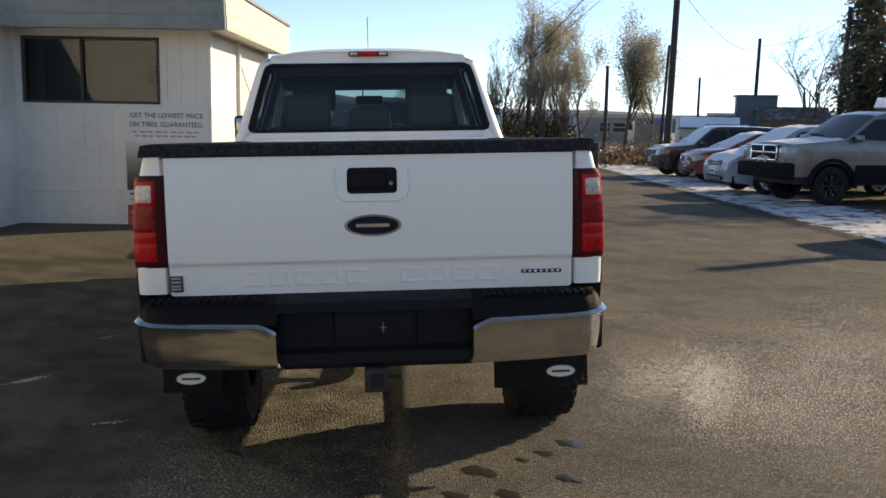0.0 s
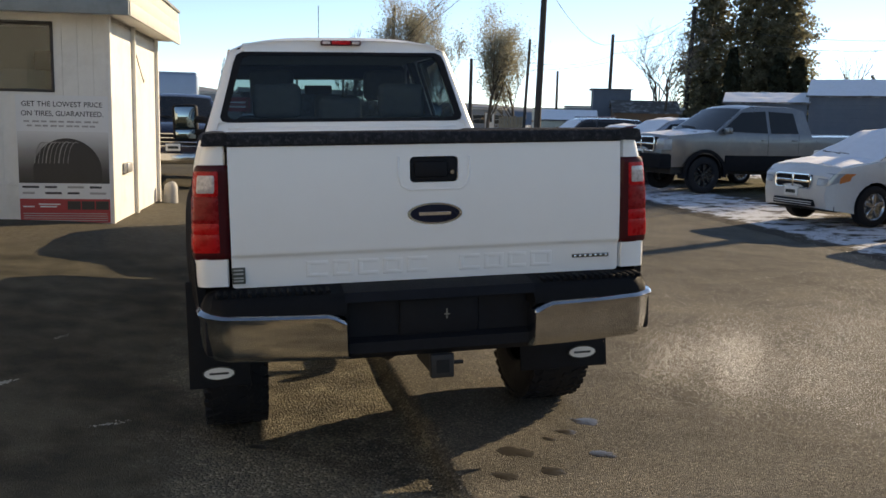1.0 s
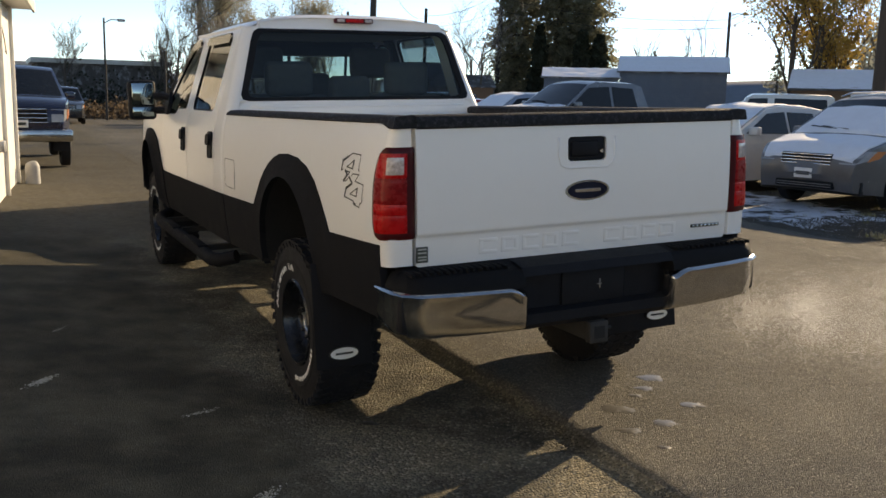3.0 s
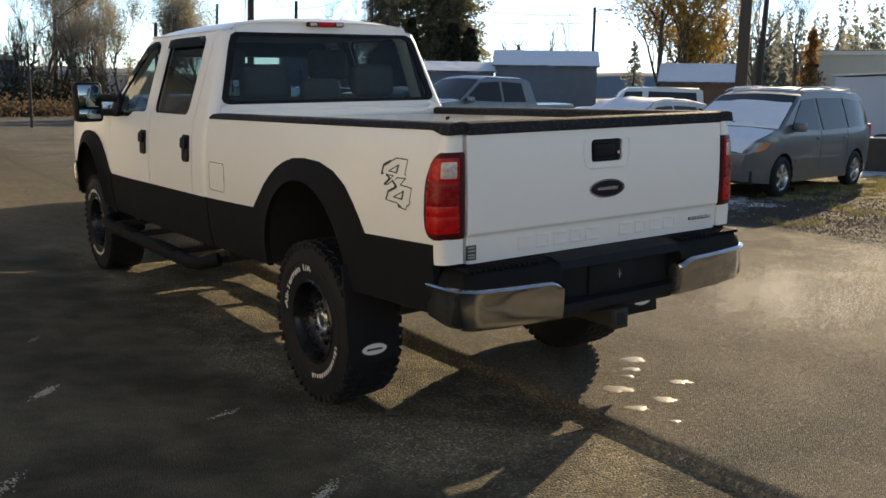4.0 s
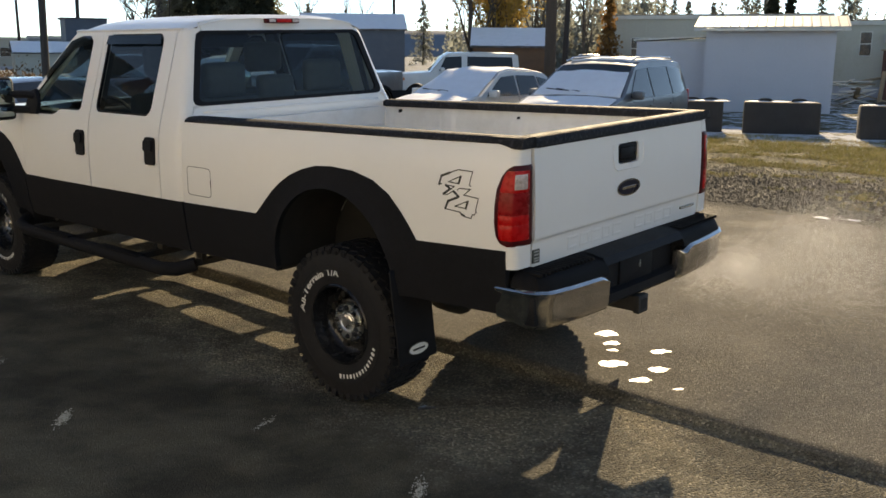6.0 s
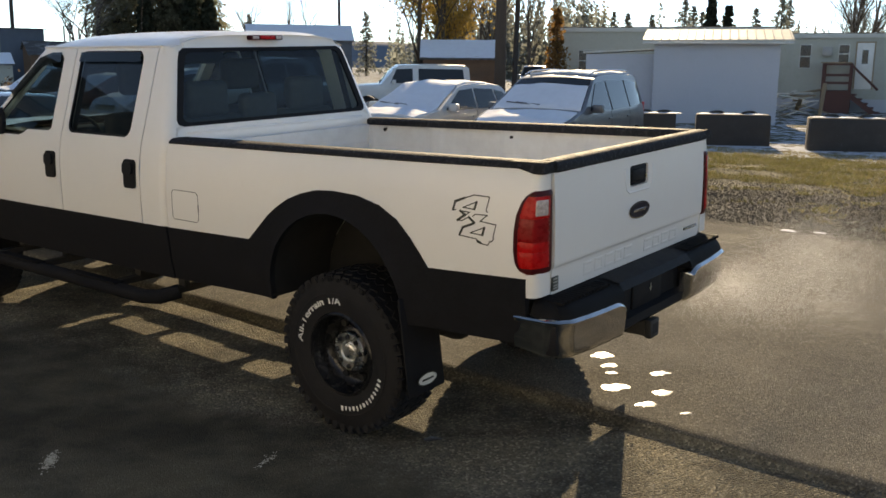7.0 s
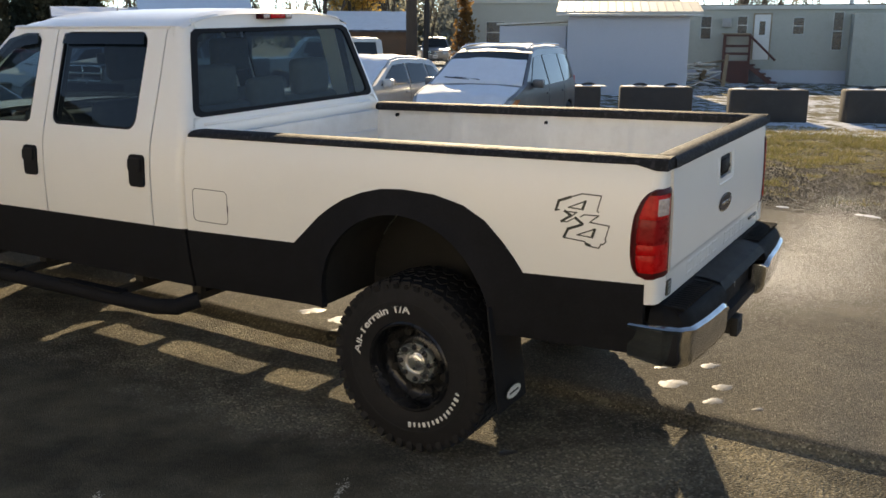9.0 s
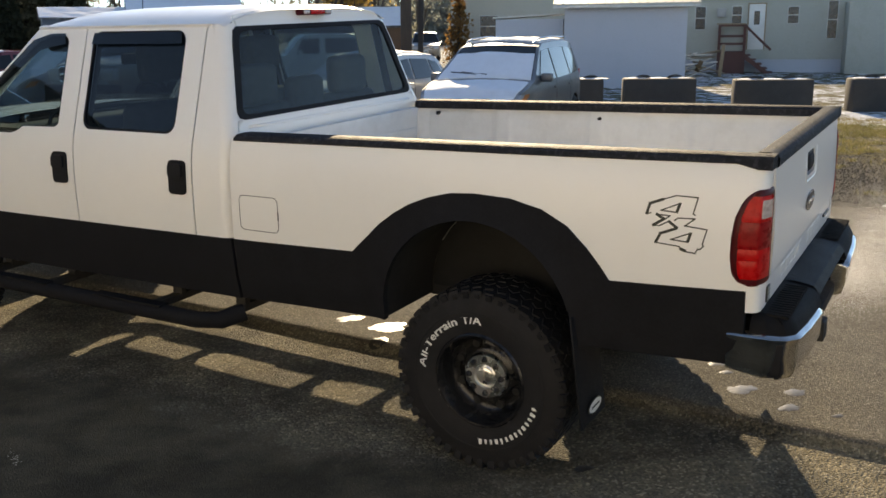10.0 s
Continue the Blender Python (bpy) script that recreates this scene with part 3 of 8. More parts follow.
def tailgate():
    def face(x, z):
        k = 1 - smooth01(1.075, 1.092, z)
        return (x, -0.006 - 0.010 * math.sin(math.pi * min(1, max(0, (z - 0.95) / 0.58))) + 0.011 * k, z)
    outline = rounded(-0.834, 0.955, 0.834, 1.53, 0.012, 2)
    b = flat_bm([outline, rounded(-0.103, 1.364, 0.103, 1.471, 0.02)], face, frange(-0.8, 0.8, 0.2), frange(0.97, 1.06, 0.03) + [1.075, 1.08, 1.086, 1.092] + frange(1.1, 1.52, 0.04), 0.07, (0, 1, 0))
    gate = part("tailgate", b, M["white_paint"], truck, smooth=40)
    # raised surround of the handle
    loop = [(-0.150, 1.470), (-0.152, 1.40), (-0.14, 1.352), (-0.11, 1.335), (0.11, 1.335), (0.14, 1.352), (0.152, 1.40), (0.150, 1.470)]
    pts = [(x, face(x, z)[1] + 0.002, z) for x, z in loop]
    part("handle_surround", tube_bm(pts, 0.006, 8), M["white_paint"], gate, smooth=180)
    part("handle_recess", box_bm(-0.101, 0.101, -0.006, 0.05, 1.366, 1.469, 0.012), M["black_plastic"], gate, "black latch recess")
    part("latch_handle", box_bm(-0.085, 0.06, -0.016, 0.0, 1.385, 1.452, 0.012), M["black_plastic"], gate, "black latch handle")
    part("lock_cylinder", cyl_bm((0.078, -0.012, 1.405), (0.078, 0.0, 1.405), 0.009), M["bumper_chrome"], gate)
    emblem(gate, 0, 1.234, -0.017, 0.117, 0.045, M["bumper_chrome"], M["emblem_blue"], M["chrome"])
    # embossed lettering as plain raised blocks
    x = -0.54
    for i, w in enumerate((0.092, 0.088, 0.088, 0.085, 0.09, 0, 0.092, 0.09, 0.085, 0.10)):
        if w == 0:
            x += 0.12
            continue
        b = box_bm(x, x + w, 0.0, 0.02, 0.985, 1.003, 0.004)
        box_bm(x, x + w, 0.0, 0.02, 1.037, 1.055, 0.004, bm=b)
        for xa in ((x, x + 0.022), (x + w - 0.022, x + w)) if i % 2 else ((x, x + 0.022),):
            box_bm(xa[0], xa[1], 0.0, 0.02, 0.985, 1.055, 0.004, bm=b)
        part("embossed_block", warp(b, lambda c: (c.x, (c.y if c.y > 0.01 else face(c.x, c.z)[1] - 0.0018 + c.y), c.z)), M["white_paint"], gate, smooth=60)
        x += w + 0.017
    part("script_badge", box_bm(0.618, 0.79, -0.008, 0.002, 1.016, 1.032, 0.004), M["decal_black"], gate, "small dark script badge")
    for i in range(7):
        part("badge_stroke", box_bm(0.625 + i * 0.024, 0.637 + i * 0.024, -0.0095, -0.006, 1.019, 1.029, 0.002), M["chrome"], gate)
    st = part("sticker", box_bm(-0.834, -0.782, -0.006, 0.004, 0.974, 1.04, 0.001), M["sticker"], gate, "small dark inspection sticker")
    for z in (0.983, 0.995, 1.012, 1.027):
        part("sticker_bar", box_bm(-0.828, -0.79, -0.0075, -0.005, z, z + 0.006), M["sticker_line"], st)
    # top cap
    rows = []
    for x in frange(-0.834, 0.834, 0.104):
        rows.append([(x, -0.012, 1.522), (x, -0.020, 1.53), (x, -0.020, 1.557), (x, -0.006, 1.574), (x, 0.02, 1.58), (x, 0.062, 1.578), (x, 0.072, 1.566), (x, 0.072, 1.52)])
    part("tailgate_cap", grid_bm(rows, close=True), M["rail_cap"], gate, "black plastic tailgate cap with frost", 40)
    part("gate_liner", box_bm(-0.80, 0.80, 0.066, 0.078, 0.99, 1.50, 0.004), M["bed_paint"], gate)


def bumper():
    bp = thing("rear_bumper", "", "")
    del_tags(bp)
    bp.parent = truck

    def plan(s, k, inset=0.0):
        """Point along the bumper's outline, k = 0 at the side's front to 1 at the inner end."""
        pts = [(0.972, 0.115), (0.975, 0.03), (0.968, -0.05), (0.94, -0.105), (0.88, -0.143), (0.72, -0.158), (0.55, -0.165), (0.40, -0.168)]
        f = k * (len(pts) - 1)
        i = min(int(f), len(pts) - 2)
        x, y = (lerp(pts[i][j], pts[i + 1][j], f - i) for j in (0, 1))
        return s * (x - inset * (1 if k < 0.45 else 0.3)), y + inset * (1 if k > 0.25 else 0.2)

    ks = [i / 28 for i in range(29)]
    for s in (-1, 1):
        rows = []
        for z, o in ((0.884, 0.030), (0.880, 0.004), (0.868, -0.006), (0.845, 0.004), (0.79, 0.006), (0.73, 0.010), (0.695, 0.022), (0.684, 0.045)):
            row = []
            for k in ks:
                x, y = plan(s, k, o)
                zz = z - 0.02 * smooth01(0.2, 1.0, k) if z > 0.75 else z - 0.018 * smooth01(0.3, 1, k) + 0.03 * (1 - smooth01(0, 0.3, k)) * (0.73 - z) / 0.05
                zz -= 0.03 * smooth01(0.94, 1.0, k) if z > 0.85 else 0
                row.append((x, y, zz))
            x, y = plan(s, 1.0, o)
            row += [(x - s * 0.012, y + 0.02, row[-1][2]), (x - s * 0.016, y + 0.07, row[-1][2])]
            rows.append(row)
        part("chrome_end", grid_bm(rows), M["bumper_chrome"], bp, "scuffed chrome bumper end", 50)
        rows = []
        for dz, o in ((0.872, 0.012), (0.89, 0.012), (0.925, 0.028), (0.944, 0.045), (0.952, 0.075)):
            row = []
            for k in ks:
                x, y = plan(s, k, o)
                y = min(y, 0.03)
                row.append((x, y, dz - 0.018 * smooth01(0.2, 1, k)))
            row.append((row[-1][0] - s * 0.012, max(row[-1][1], -0.07), row[-1][2] - 0.004))
            rows.append(row)
        rows.append([(r[0], 0.035, 0.955) for r in rows[-1]])
        pad = part("step_pad", grid_bm(rows), M["step_pad"], bp, "black plastic step pad", 40)
        for i in range(15):
            x = s * (0.46 + i * 0.031)
            part("pad_rib", box_bm(x - 0.008, x + 0.008, -0.105, -0.01, 0.935, 0.952 if i > 2 else 0.949, 0.004, 1), M["step_pad"], pad)
        part("bumper_bracket", box_bm(s * 0.5 - 0.04, s * 0.5 + 0.04, -0.08, 0.3, 0.70, 0.80), M["chassis"], bp)
        part("end_filler", box_bm(min(s * 0.40, s * 0.95), max(s * 0.40, s * 0.95), -0.10, 0.06, 0.70, 0.86, 0.02), M["black_plastic"], bp)
    # centre section with the plate recess
    rows = []
    for z, y in ((0.952, 0.035), (0.950, -0.05), (0.936, -0.12), (0.90, -0.145), (0.885, -0.075), (0.74, -0.07), (0.725, -0.115), (0.68, -0.115), (0.655, -0.09), (0.645, -0.02)):
        rows.append([(x, y, z) for x in frange(-0.40, 0.40, 0.1)])
    part("centre_section", grid_bm(rows), M["black_plastic"], bp, "black plastic bumper centre", 30)
    part("plate_recess", box_bm(-0.17, 0.17, -0.085, -0.068, 0.735, 0.89, 0.012), M["black_plastic"], bp)
    for a, c in (((0.018, 0.045), (0.818, 0.818)), ((0.03, 0.033), (0.80, 0.84))):
        part("scratch_mark", box_bm(a[0], a[1], -0.0875, -0.084, c[0] - 0.001, c[1] + 0.001), M["sticker_line"], bp)
    # hitch receiver and plug
    h = part("hitch_receiver", box_bm(-0.042, 0.042, -0.13, 0.2, 0.565, 0.65, 0.006), M["chassis"], truck, "black tow hitch receiver")
    part("receiver_collar", box_bm(-0.05, 0.05, -0.135, -0.095, 0.557, 0.658, 0.008), M["chassis"], h)
    part("receiver_hole", box_bm(-0.028, 0.028, -0.1365, -0.11, 0.58, 0.636), M["gap_dark"], h)
    part("cross_tube", cyl_bm((-0.5, 0.10, 0.70), (0.5, 0.10, 0.70), 0.045, n=16), M["chassis"], h)
    part("hitch_pin", cyl_bm((0.04, -0.08, 0.607), (0.10, -0.08, 0.607), 0.009, n=8), M["chassis"], h)


def tyre_lettering(words, r, mid, spread, xo, cap, parent):
    """Bent lettering on the sidewall, its middle at the angle mid (degrees, from the rear, upwards), over an arc of spread degrees."""
    b = text_bm(words, cap * 1.4, 0.0008, 0.0012)
    xs = [v.co.x for v in b.verts]
    k, o = radians(spread) * r / (max(xs) - min(xs)), (max(xs) + min(xs)) / 2

    def bend(c):
        a = radians(mid) - (c.x - o) * k / r
        rr = r + c.y
        return (-(xo + c.z), -rr * math.cos(a), rr * math.sin(a))
    return part("sidewall_lettering", warp(b, bend), M["tyre_letter"], parent, "raised white lettering")


def sidewall_bars(r, mid, count, xo, parent):
    for i in range(count):
        a = radians(mid + (i - (count - 1) / 2) * 5.6)
        w = 0.013 if i % 3 else 0.018
        b = box_bm(-xo - 0.0022, -xo + 0.0022, -w / 2, w / 2, -0.013, 0.012 if i % 4 else 0.017, 0.002, 1)
        q = Matrix.Rotation(a - math.pi / 2, 4, "X")
        bmesh.ops.transform(b, matrix=Matrix.Translation((0, -r * math.cos(a), r * math.sin(a))) @ Matrix.Rotation(-(a - math.pi / 2), 4, "X"), verts=b.verts)
        part("sidewall_bar", b, M["tyre_letter"], parent)


def build_wheel():
    """Wheel with its axis along x; the outer face looks towards -x."""
    w = new("wheel")
    w.parent = truck
    w.empty_display_size = 0.2
    R = 0.452
    prof = [(0.13, 0.225), (0.148, 0.235), (0.158, 0.27), (0.164, 0.32), (0.160, 0.37), (0.150, 0.412), (0.142, 0.435), (0.12, 0.444), (0.06, 0.447), (0.0, 0.448)]
    prof = prof + [(-a, r) for a, r in prof[-2::-1]]
    t = part("tyre", lathe_bm(prof, "x", 72), M["tyre"], w, smooth=40)
    lugs = bmesh.new()
    nl = 44
    for i in range(nl):
        a = 2 * math.pi * i / nl
        rot = Matrix.Rotation(a, 4, "X")
        for x, wd, ln, tw, ph in ((-0.138, 0.034, 0.040, 12, 0), (0.138, 0.034, 0.040, -12, 0), (-0.092, 0.046, 0.036, 28, 0.5), (0.092, 0.046, 0.036, -28, 0.5), (-0.034, 0.042, 0.034, -24, 0.1), (0.034, 0.042, 0.034, 24, 0.6)):
            lb = bmesh.new()
            bmesh.ops.create_cube(lb, size=1)
            top = R if abs(x) < 0.12 else R - 0.006
            for v in lb.verts:
                v.co = Vector((v.co.x * wd, v.co.y * ln, v.co.z * 0.03))
            off = Matrix.Rotation(2 * math.pi * ph / nl, 4, "X")
            bmesh.ops.transform(lb, matrix=rot @ off @ Matrix.Translation((x, 0, top - 0.015)) @ Matrix.Rotation(radians(tw), 4, "Z"), verts=lb.verts)
            merge(lugs, lb)
        lb = bmesh.new()   # shoulder lug reaching down the sidewall
        bmesh.ops.create_cube(lb, size=1)
        for v in lb.verts:
            v.co = Vector((v.co.x * 0.012, v.co.y * (0.034 if i % 2 else 0.024), v.co.z * (0.045 if i % 2 else 0.03)))
        bmesh.ops.transform(lb, matrix=rot @ Matrix.Translation((-0.149, 0, 0.414)) @ Matrix.Rotation(radians(-18), 4, "Y"), verts=lb.verts)
        merge(lugs, lb)
    part("tread", lugs, M["tyre"], t, smooth=None)
    part("bead_ring", lathe_bm([(-0.164, 0.345), (-0.168, 0.34), (-0.164, 0.335)], "x", 64), M["tyre"], t, smooth=180)
    tyre_lettering("All-Terrain", 0.302, 143, 65, 0.1625, 0.038, t)
    tyre_lettering("T/A", 0.302, 95, 20, 0.1625, 0.038, t)
    sidewall_bars(0.302, 308, 14, 0.1615, t)
    rim = part("rim", lathe_bm([(-0.150, 0.236), (-0.158, 0.228), (-0.156, 0.218), (-0.135, 0.212), (-0.118, 0.206), (-0.080, 0.202), (-0.050, 0.192), (-0.036, 0.170), (-0.038, 0.152), (-0.052, 0.136), (-0.062, 0.118), (-0.062, 0.0)], "x", 64), M["rim_dark"], w, "dark glossy painted steel rim", 40)
    for i in range(8):
        a = 2 * math.pi * (i + 0.5) / 8
        c = Vector((-0.046, 0.158 * math.cos(a), 0.158 * math.sin(a)))
        b = cyl_bm((0, 0, 0), (0.02, 0, 0), 0.019, n=14)
        bmesh.ops.transform(b, matrix=Matrix.Translation(c - Vector((0.012, 0, 0))), verts=b.verts)
        part("hand_hole", b, M["gap_dark"], rim)
    hub = part("hub_cap", lathe_bm([(-0.060, 0.115), (-0.078, 0.113), (-0.085, 0.107), (-0.087, 0.060), (-0.078, 0.054), (-0.076, 0.047), (-0.088, 0.043), (-0.092, 0.034), (-0.092, 0.0)], "x", 40), M["hub_chrome"], w, "chrome hub cap with eight lug nuts", 40)
    for i in range(8):
        a = 2 * math.pi * i / 8
        y, z = 0.085 * math.cos(a), 0.085 * math.sin(a)
        part("lug_nut", warp(lathe_bm([(-0.082, 0.016), (-0.0875, 0.0155), (-0.0875, 0.012), (-0.100, 0.011), (-0.105, 0.006), (-0.106, 0.0)], "x", 8), lambda c, y=y, z=z: (c.x, c.y + y, c.z + z)), M["rim_dark"], hub)
    part("valve_stem", cyl_bm((-0.12, 0.0, 0.205), (-0.155, 0.0, 0.198), 0.005, n=8), M["black_plastic"], rim)
    part("brake_disc", lathe_bm([(-0.02, 0.17), (0.03, 0.17), (0.06, 0.12), (0.12, 0.1)], "x", 32), M["chassis"], w)
    return w


def cab():
    body = new("cab")
    body.parent = truck
    for s in (-1, 1):
        d_f = side_f(s)
        # rear quarter
        rows = []
        for z in frange(0.985, 2.1, 0.05):
            w, y0 = half_w(3, z), rear_y(z)
            row = [(s * (w - 0.07 + 0.07 * math.sin(a)), y0 + 0.07 * (1 - math.cos(a)), z) for a in [math.pi / 2 * k / 8 for k in range(9)]]
            rows.append(row + [(s * half_w(y, z), y, z) for y in (2.90, 2.951)] + [(s * (half_w(2.951, z) - 0.02), 2.951, z)])
        part("rear_quarter", grid_bm(rows), M["white_paint"], body, smooth=40)
        # rear door
        hole = rounded(3.10, 1.525, 3.85, 2.07, 0.065, 6)
        door = part("rear_door", flat_bm([[(2.960, 0.98), (3.907, 0.975), (3.907, 2.1), (2.960, 2.1)], hole], d_f, frange(3.0, 3.9, 0.15), ZC, 0.035, (-s, 0, 0)), M["white_paint"], body, smooth=50)
        door_fit(s, door, hole, 3.06, 1.30, "privacy_glass")
        hole = [(4.06, 1.545), (4.06, 2.02), (4.085, 2.045), (4.22, 2.047), (4.34, 2.01), (4.52, 1.88), (4.83, 1.62), (4.86, 1.58), (4.83, 1.49), (4.79, 1.475), (4.50, 1.475), (4.44, 1.49), (4.38, 1.52), (4.09, 1.525)]
        top = [(4.985, 0.97), (4.985, 1.5), (4.62, 1.86), (4.40, 2.04), (4.30, 2.095), (3.917, 2.1), (3.917, 0.975)]
        door = part("front_door", flat_bm([top, hole], d_f, frange(4.0, 4.95, 0.15), ZC, 0.035, (-s, 0, 0)), M["white_paint"], body, smooth=50)
        door_fit(s, door, hole, 4.03, 1.295, "front_glass")
        # rocker cladding
        lp = [(2.70, 0.655), (2.70, 0.993), (5.02, 0.966), (5.05, 0.68), (5.0, 0.645), (4.9, 0.64)]
        part("rocker_cladding", flat_bm([lp], side_f(s, 0.006), frange(2.8, 5.0, 0.3), frange(0.68, 0.98, 0.06), 0.04, (-s, 0, 0)), M["black_coating"], body, "black textured rocker coating", smooth=60)
        # near-black backing put behind the door gaps as their shade
        part("dark_seam_filler", box_bm(min(s * 0.80, s * 0.93), max(s * 0.80, s * 0.93), 2.9, 5.0, 0.69, 1.5), M["gap_dark"], body)
        for ya, yb in ((2.930, 2.980), (3.890, 3.935)):
            part("seam_strip", flat_bm([[(ya, 0.99), (yb, 0.99), (yb, 2.09), (ya, 2.09)]], side_f(s, -0.007), cuts_b=ZC), M["gap_dark"], body)
        part("seam_back", flat_bm([[(2.9, 1.45), (3.0, 1.45), (3.0, 2.09), (2.9, 2.09)]], lambda y, z: (s * (half_w(y, z) - 0.03), y, z), cuts_b=ZC), M["gap_dark"], body)
        part("pillar_back", flat_bm([[(3.86, 1.45), (3.98, 1.45), (3.98, 2.09), (3.86, 2.09)]], lambda y, z: (s * (half_w(y, z) - 0.03), y, z), cuts_b=ZC, thick=0.05, inward=(-s, 0, 0)), M["interior_dark"], body)
        # front fender
        lp = [(4.992, 0.97)] + ARCH_F + [(6.52, 0.98), (6.55, 1.10), (6.48, 1.385), (5.6, 1.44), (4.992, 1.49)]
        part("front_fender", flat_bm([lp], d_f, YC, ZC, 0.03, (-s, 0, 0)), M["white_paint"], body, smooth=50)

        def flare(y, z, s=s):
            d = math.hypot(y - 5.68, z - 0.72) - 0.49
            return (s * (half_w(y, z) + 0.01 + 0.045 * math.exp(-max(d, 0) / 0.06)), y, z)
        low = [(5.02, 0.62), (5.02, 0.968)] + ARCH_F + [(6.5, 0.97), (6.5, 0.75), (6.2, 0.70)] + in_arch(5.68, 0.49, -5, 192, 0.72)[:-1]
        part("fender_flare", flat_bm([low], flare, frange(5.1, 6.4, 0.08), frange(0.66, 1.32, 0.06), 0.04, (-s, 0, 0)), M["black_coating"], body, "black textured fender flare", smooth=60)
        well(s, 5.68)
        mirror(s, body)
        # A pillar
        rows = []
        for k in frange(0, 1, 0.125):
            y, z = lerp(5.0, 4.30, k), lerp(1.49, 2.10, k)
            w = half_w(4.5, z)
            rows.append([(s * w, y + 0.0, z - 0.01), (s * (w - 0.02), y + 0.05, z + 0.01), (s * (w - 0.075), y + 0.075, z + 0.012), (s * (w - 0.08), y + 0.02, z - 0.03), (s * (w - 0.02), y - 0.03, z - 0.03)])
        part("windshield_pillar", grid_bm(rows, close=True), M["white_paint"], body, smooth=60)
        # roof side rail over the doors
        rows = [[(s * half_w(4, 2.085), y, 2.085), (s * (half_w(4, 2.085) + 0.006), y, 2.10), (s * (half_w(4, 2.1) - 0.004), y, 2.108)] for y in frange(2.93, 4.35, 0.2)]
        part("drip_rail", grid_bm(rows), M["white_paint"], body)
    # roof
    rows = []
    for y in [2.845, 2.858, 2.88, 2.92, 3.0] + frange(3.2, 4.2, 0.2) + [4.28, 4.34, 4.37]:
        dz = -0.03 * (1 - smooth01(2.84, 2.93, y)) - 0.045 * smooth01(4.15, 4.37, y) + 0.012 * math.sin(math.pi * (y - 2.85) / 1.5)
        row = []
        for k in frange(-1, 1, 0.1):
            x = 0.762 * k
            z = 2.10 + 0.09 * (1 - abs(k) ** 3.2) ** 0.8
            row.append((x, y, z + dz * (0.5 + 0.5 * (1 - abs(k)))))
        rows.append(row)
    roof = part("roof", grid_bm(rows), M["white_paint"], body, smooth=60)
    part("headliner", flat_bm([[(-0.72, 2.9), (0.72, 2.9), (0.72, 4.3), (-0.72, 4.3)]], lambda x, y: (x, y, 2.07), thick=0.02, inward=(0, 0, 1)), M["headliner"], body)
    part("roof_antenna", tube_bm([(0.0, 4.3, 2.15), (0.0, 4.28, 2.3), (0.0, 4.22, 2.56)], 0.003, 6), M["black_plastic"], roof)
    # rear wall
    def wall_f(x, z):
        return (x, rear_y(z), z)
    zs = frange(0.95, 2.1, 0.05)
    lp = [(half_w(3, z) - 0.0698, z) for z in zs] + [(0.68, 2.14), (0.5, 2.162), (-0.5, 2.162), (-0.68, 2.14)] + [(-half_w(3, z) + 0.0698, z) for z in zs[::-1]]
    hole = [(-0.80, 1.60), (0.80, 1.60), (0.835, 1.612), (0.846, 1.64), (0.742, 2.01), (0.72, 2.062), (0.68, 2.084), (-0.68, 2.084), (-0.72, 2.062), (-0.742, 2.01), (-0.846, 1.64), (-0.835, 1.612)]
    xc = frange(-0.96, -0.66, 0.02) + frange(0.66, 0.96, 0.02) + [-0.4, 0, 0.4]
    wall = part("cab_rear_wall", flat_bm([lp, hole], wall_f, xc, zs[1:-1] + [1.33, 1.345, 1.43, 1.445]), M["white_paint"], body, smooth=60)
    for z in (1.47, 1.56):
        part("pressed_rib", warp(tube_bm([(x, 0, z) for x in frange(-0.8, 0.8, 0.2)], 0.009, 8), lambda c: (c.x, wall_f(c.x, c.z)[1] + (c.y) * 0.6, c.z)), M["white_paint"], wall, smooth=180)
    small = [(x * 0.945, 1.83 + (z - 1.83) * 0.90) for x, z in hole]
    part("window_gasket", flat_bm([[(x * 1.004, z) for x, z in hole], small], lambda x, z: (x, rear_y(z) - 0.004, z), cuts_b=frange(1.65, 2.05, 0.05), thick=0.02, inward=(0, 1, 0)), M["black_plastic"], wall)
    part("rear_window", flat_bm([small], lambda x, z: (x, rear_y(z) + 0.004, z), cuts_b=[1.62]), M["tint_glass"], wall, "tinted sliding rear window")
    bl = part("high_brake_light", box_bm(-0.14, 0.14, 2.812, 2.87, 2.130, 2.164, 0.008), M["lens_frame"], wall, "red high-mounted brake light with clear ends")
    for s in (-1, 1):
        part("cargo_lamp", box_bm(min(s * 0.075, s * 0.132), max(s * 0.075, s * 0.132), 2.809, 2.84, 2.135, 2.159, 0.005), M["clear_lens"], bl)
    part("brake_lens", box_bm(-0.065, 0.065, 2.808, 2.84, 2.134, 2.160, 0.005), M["red_lens"], bl)
    # windshield, cowl, hood, nose
    rows = []
    for k in frange(0, 1, 0.125):
        y, z = lerp(5.06, 4.36, k), lerp(1.47, 2.10, k)
        w = half_w(4.5, z) - 0.06
        rows.append([(w * q, y + 0.09 * (1 - q * q), z) for q in frange(-1, 1, 0.2)])
    part("windshield", grid_bm(rows), M["front_glass"], body)
    rows = []
    for y in frange(5.02, 6.5, 0.148):
        k = (y - 5.02) / 1.48
        w = half_w(y, 1.42) - 0.02
        zc = lerp(1.50, 1.44, k) - 0.10 * smooth01(0.85, 1, k)
        rows.append([(w * q, y + 0.05 * (1 - q * q) * k, zc + 0.05 * (1 - q ** 4) * (1 - 0.5 * k) - 0.02) for q in frange(-1, 1, 0.1)])
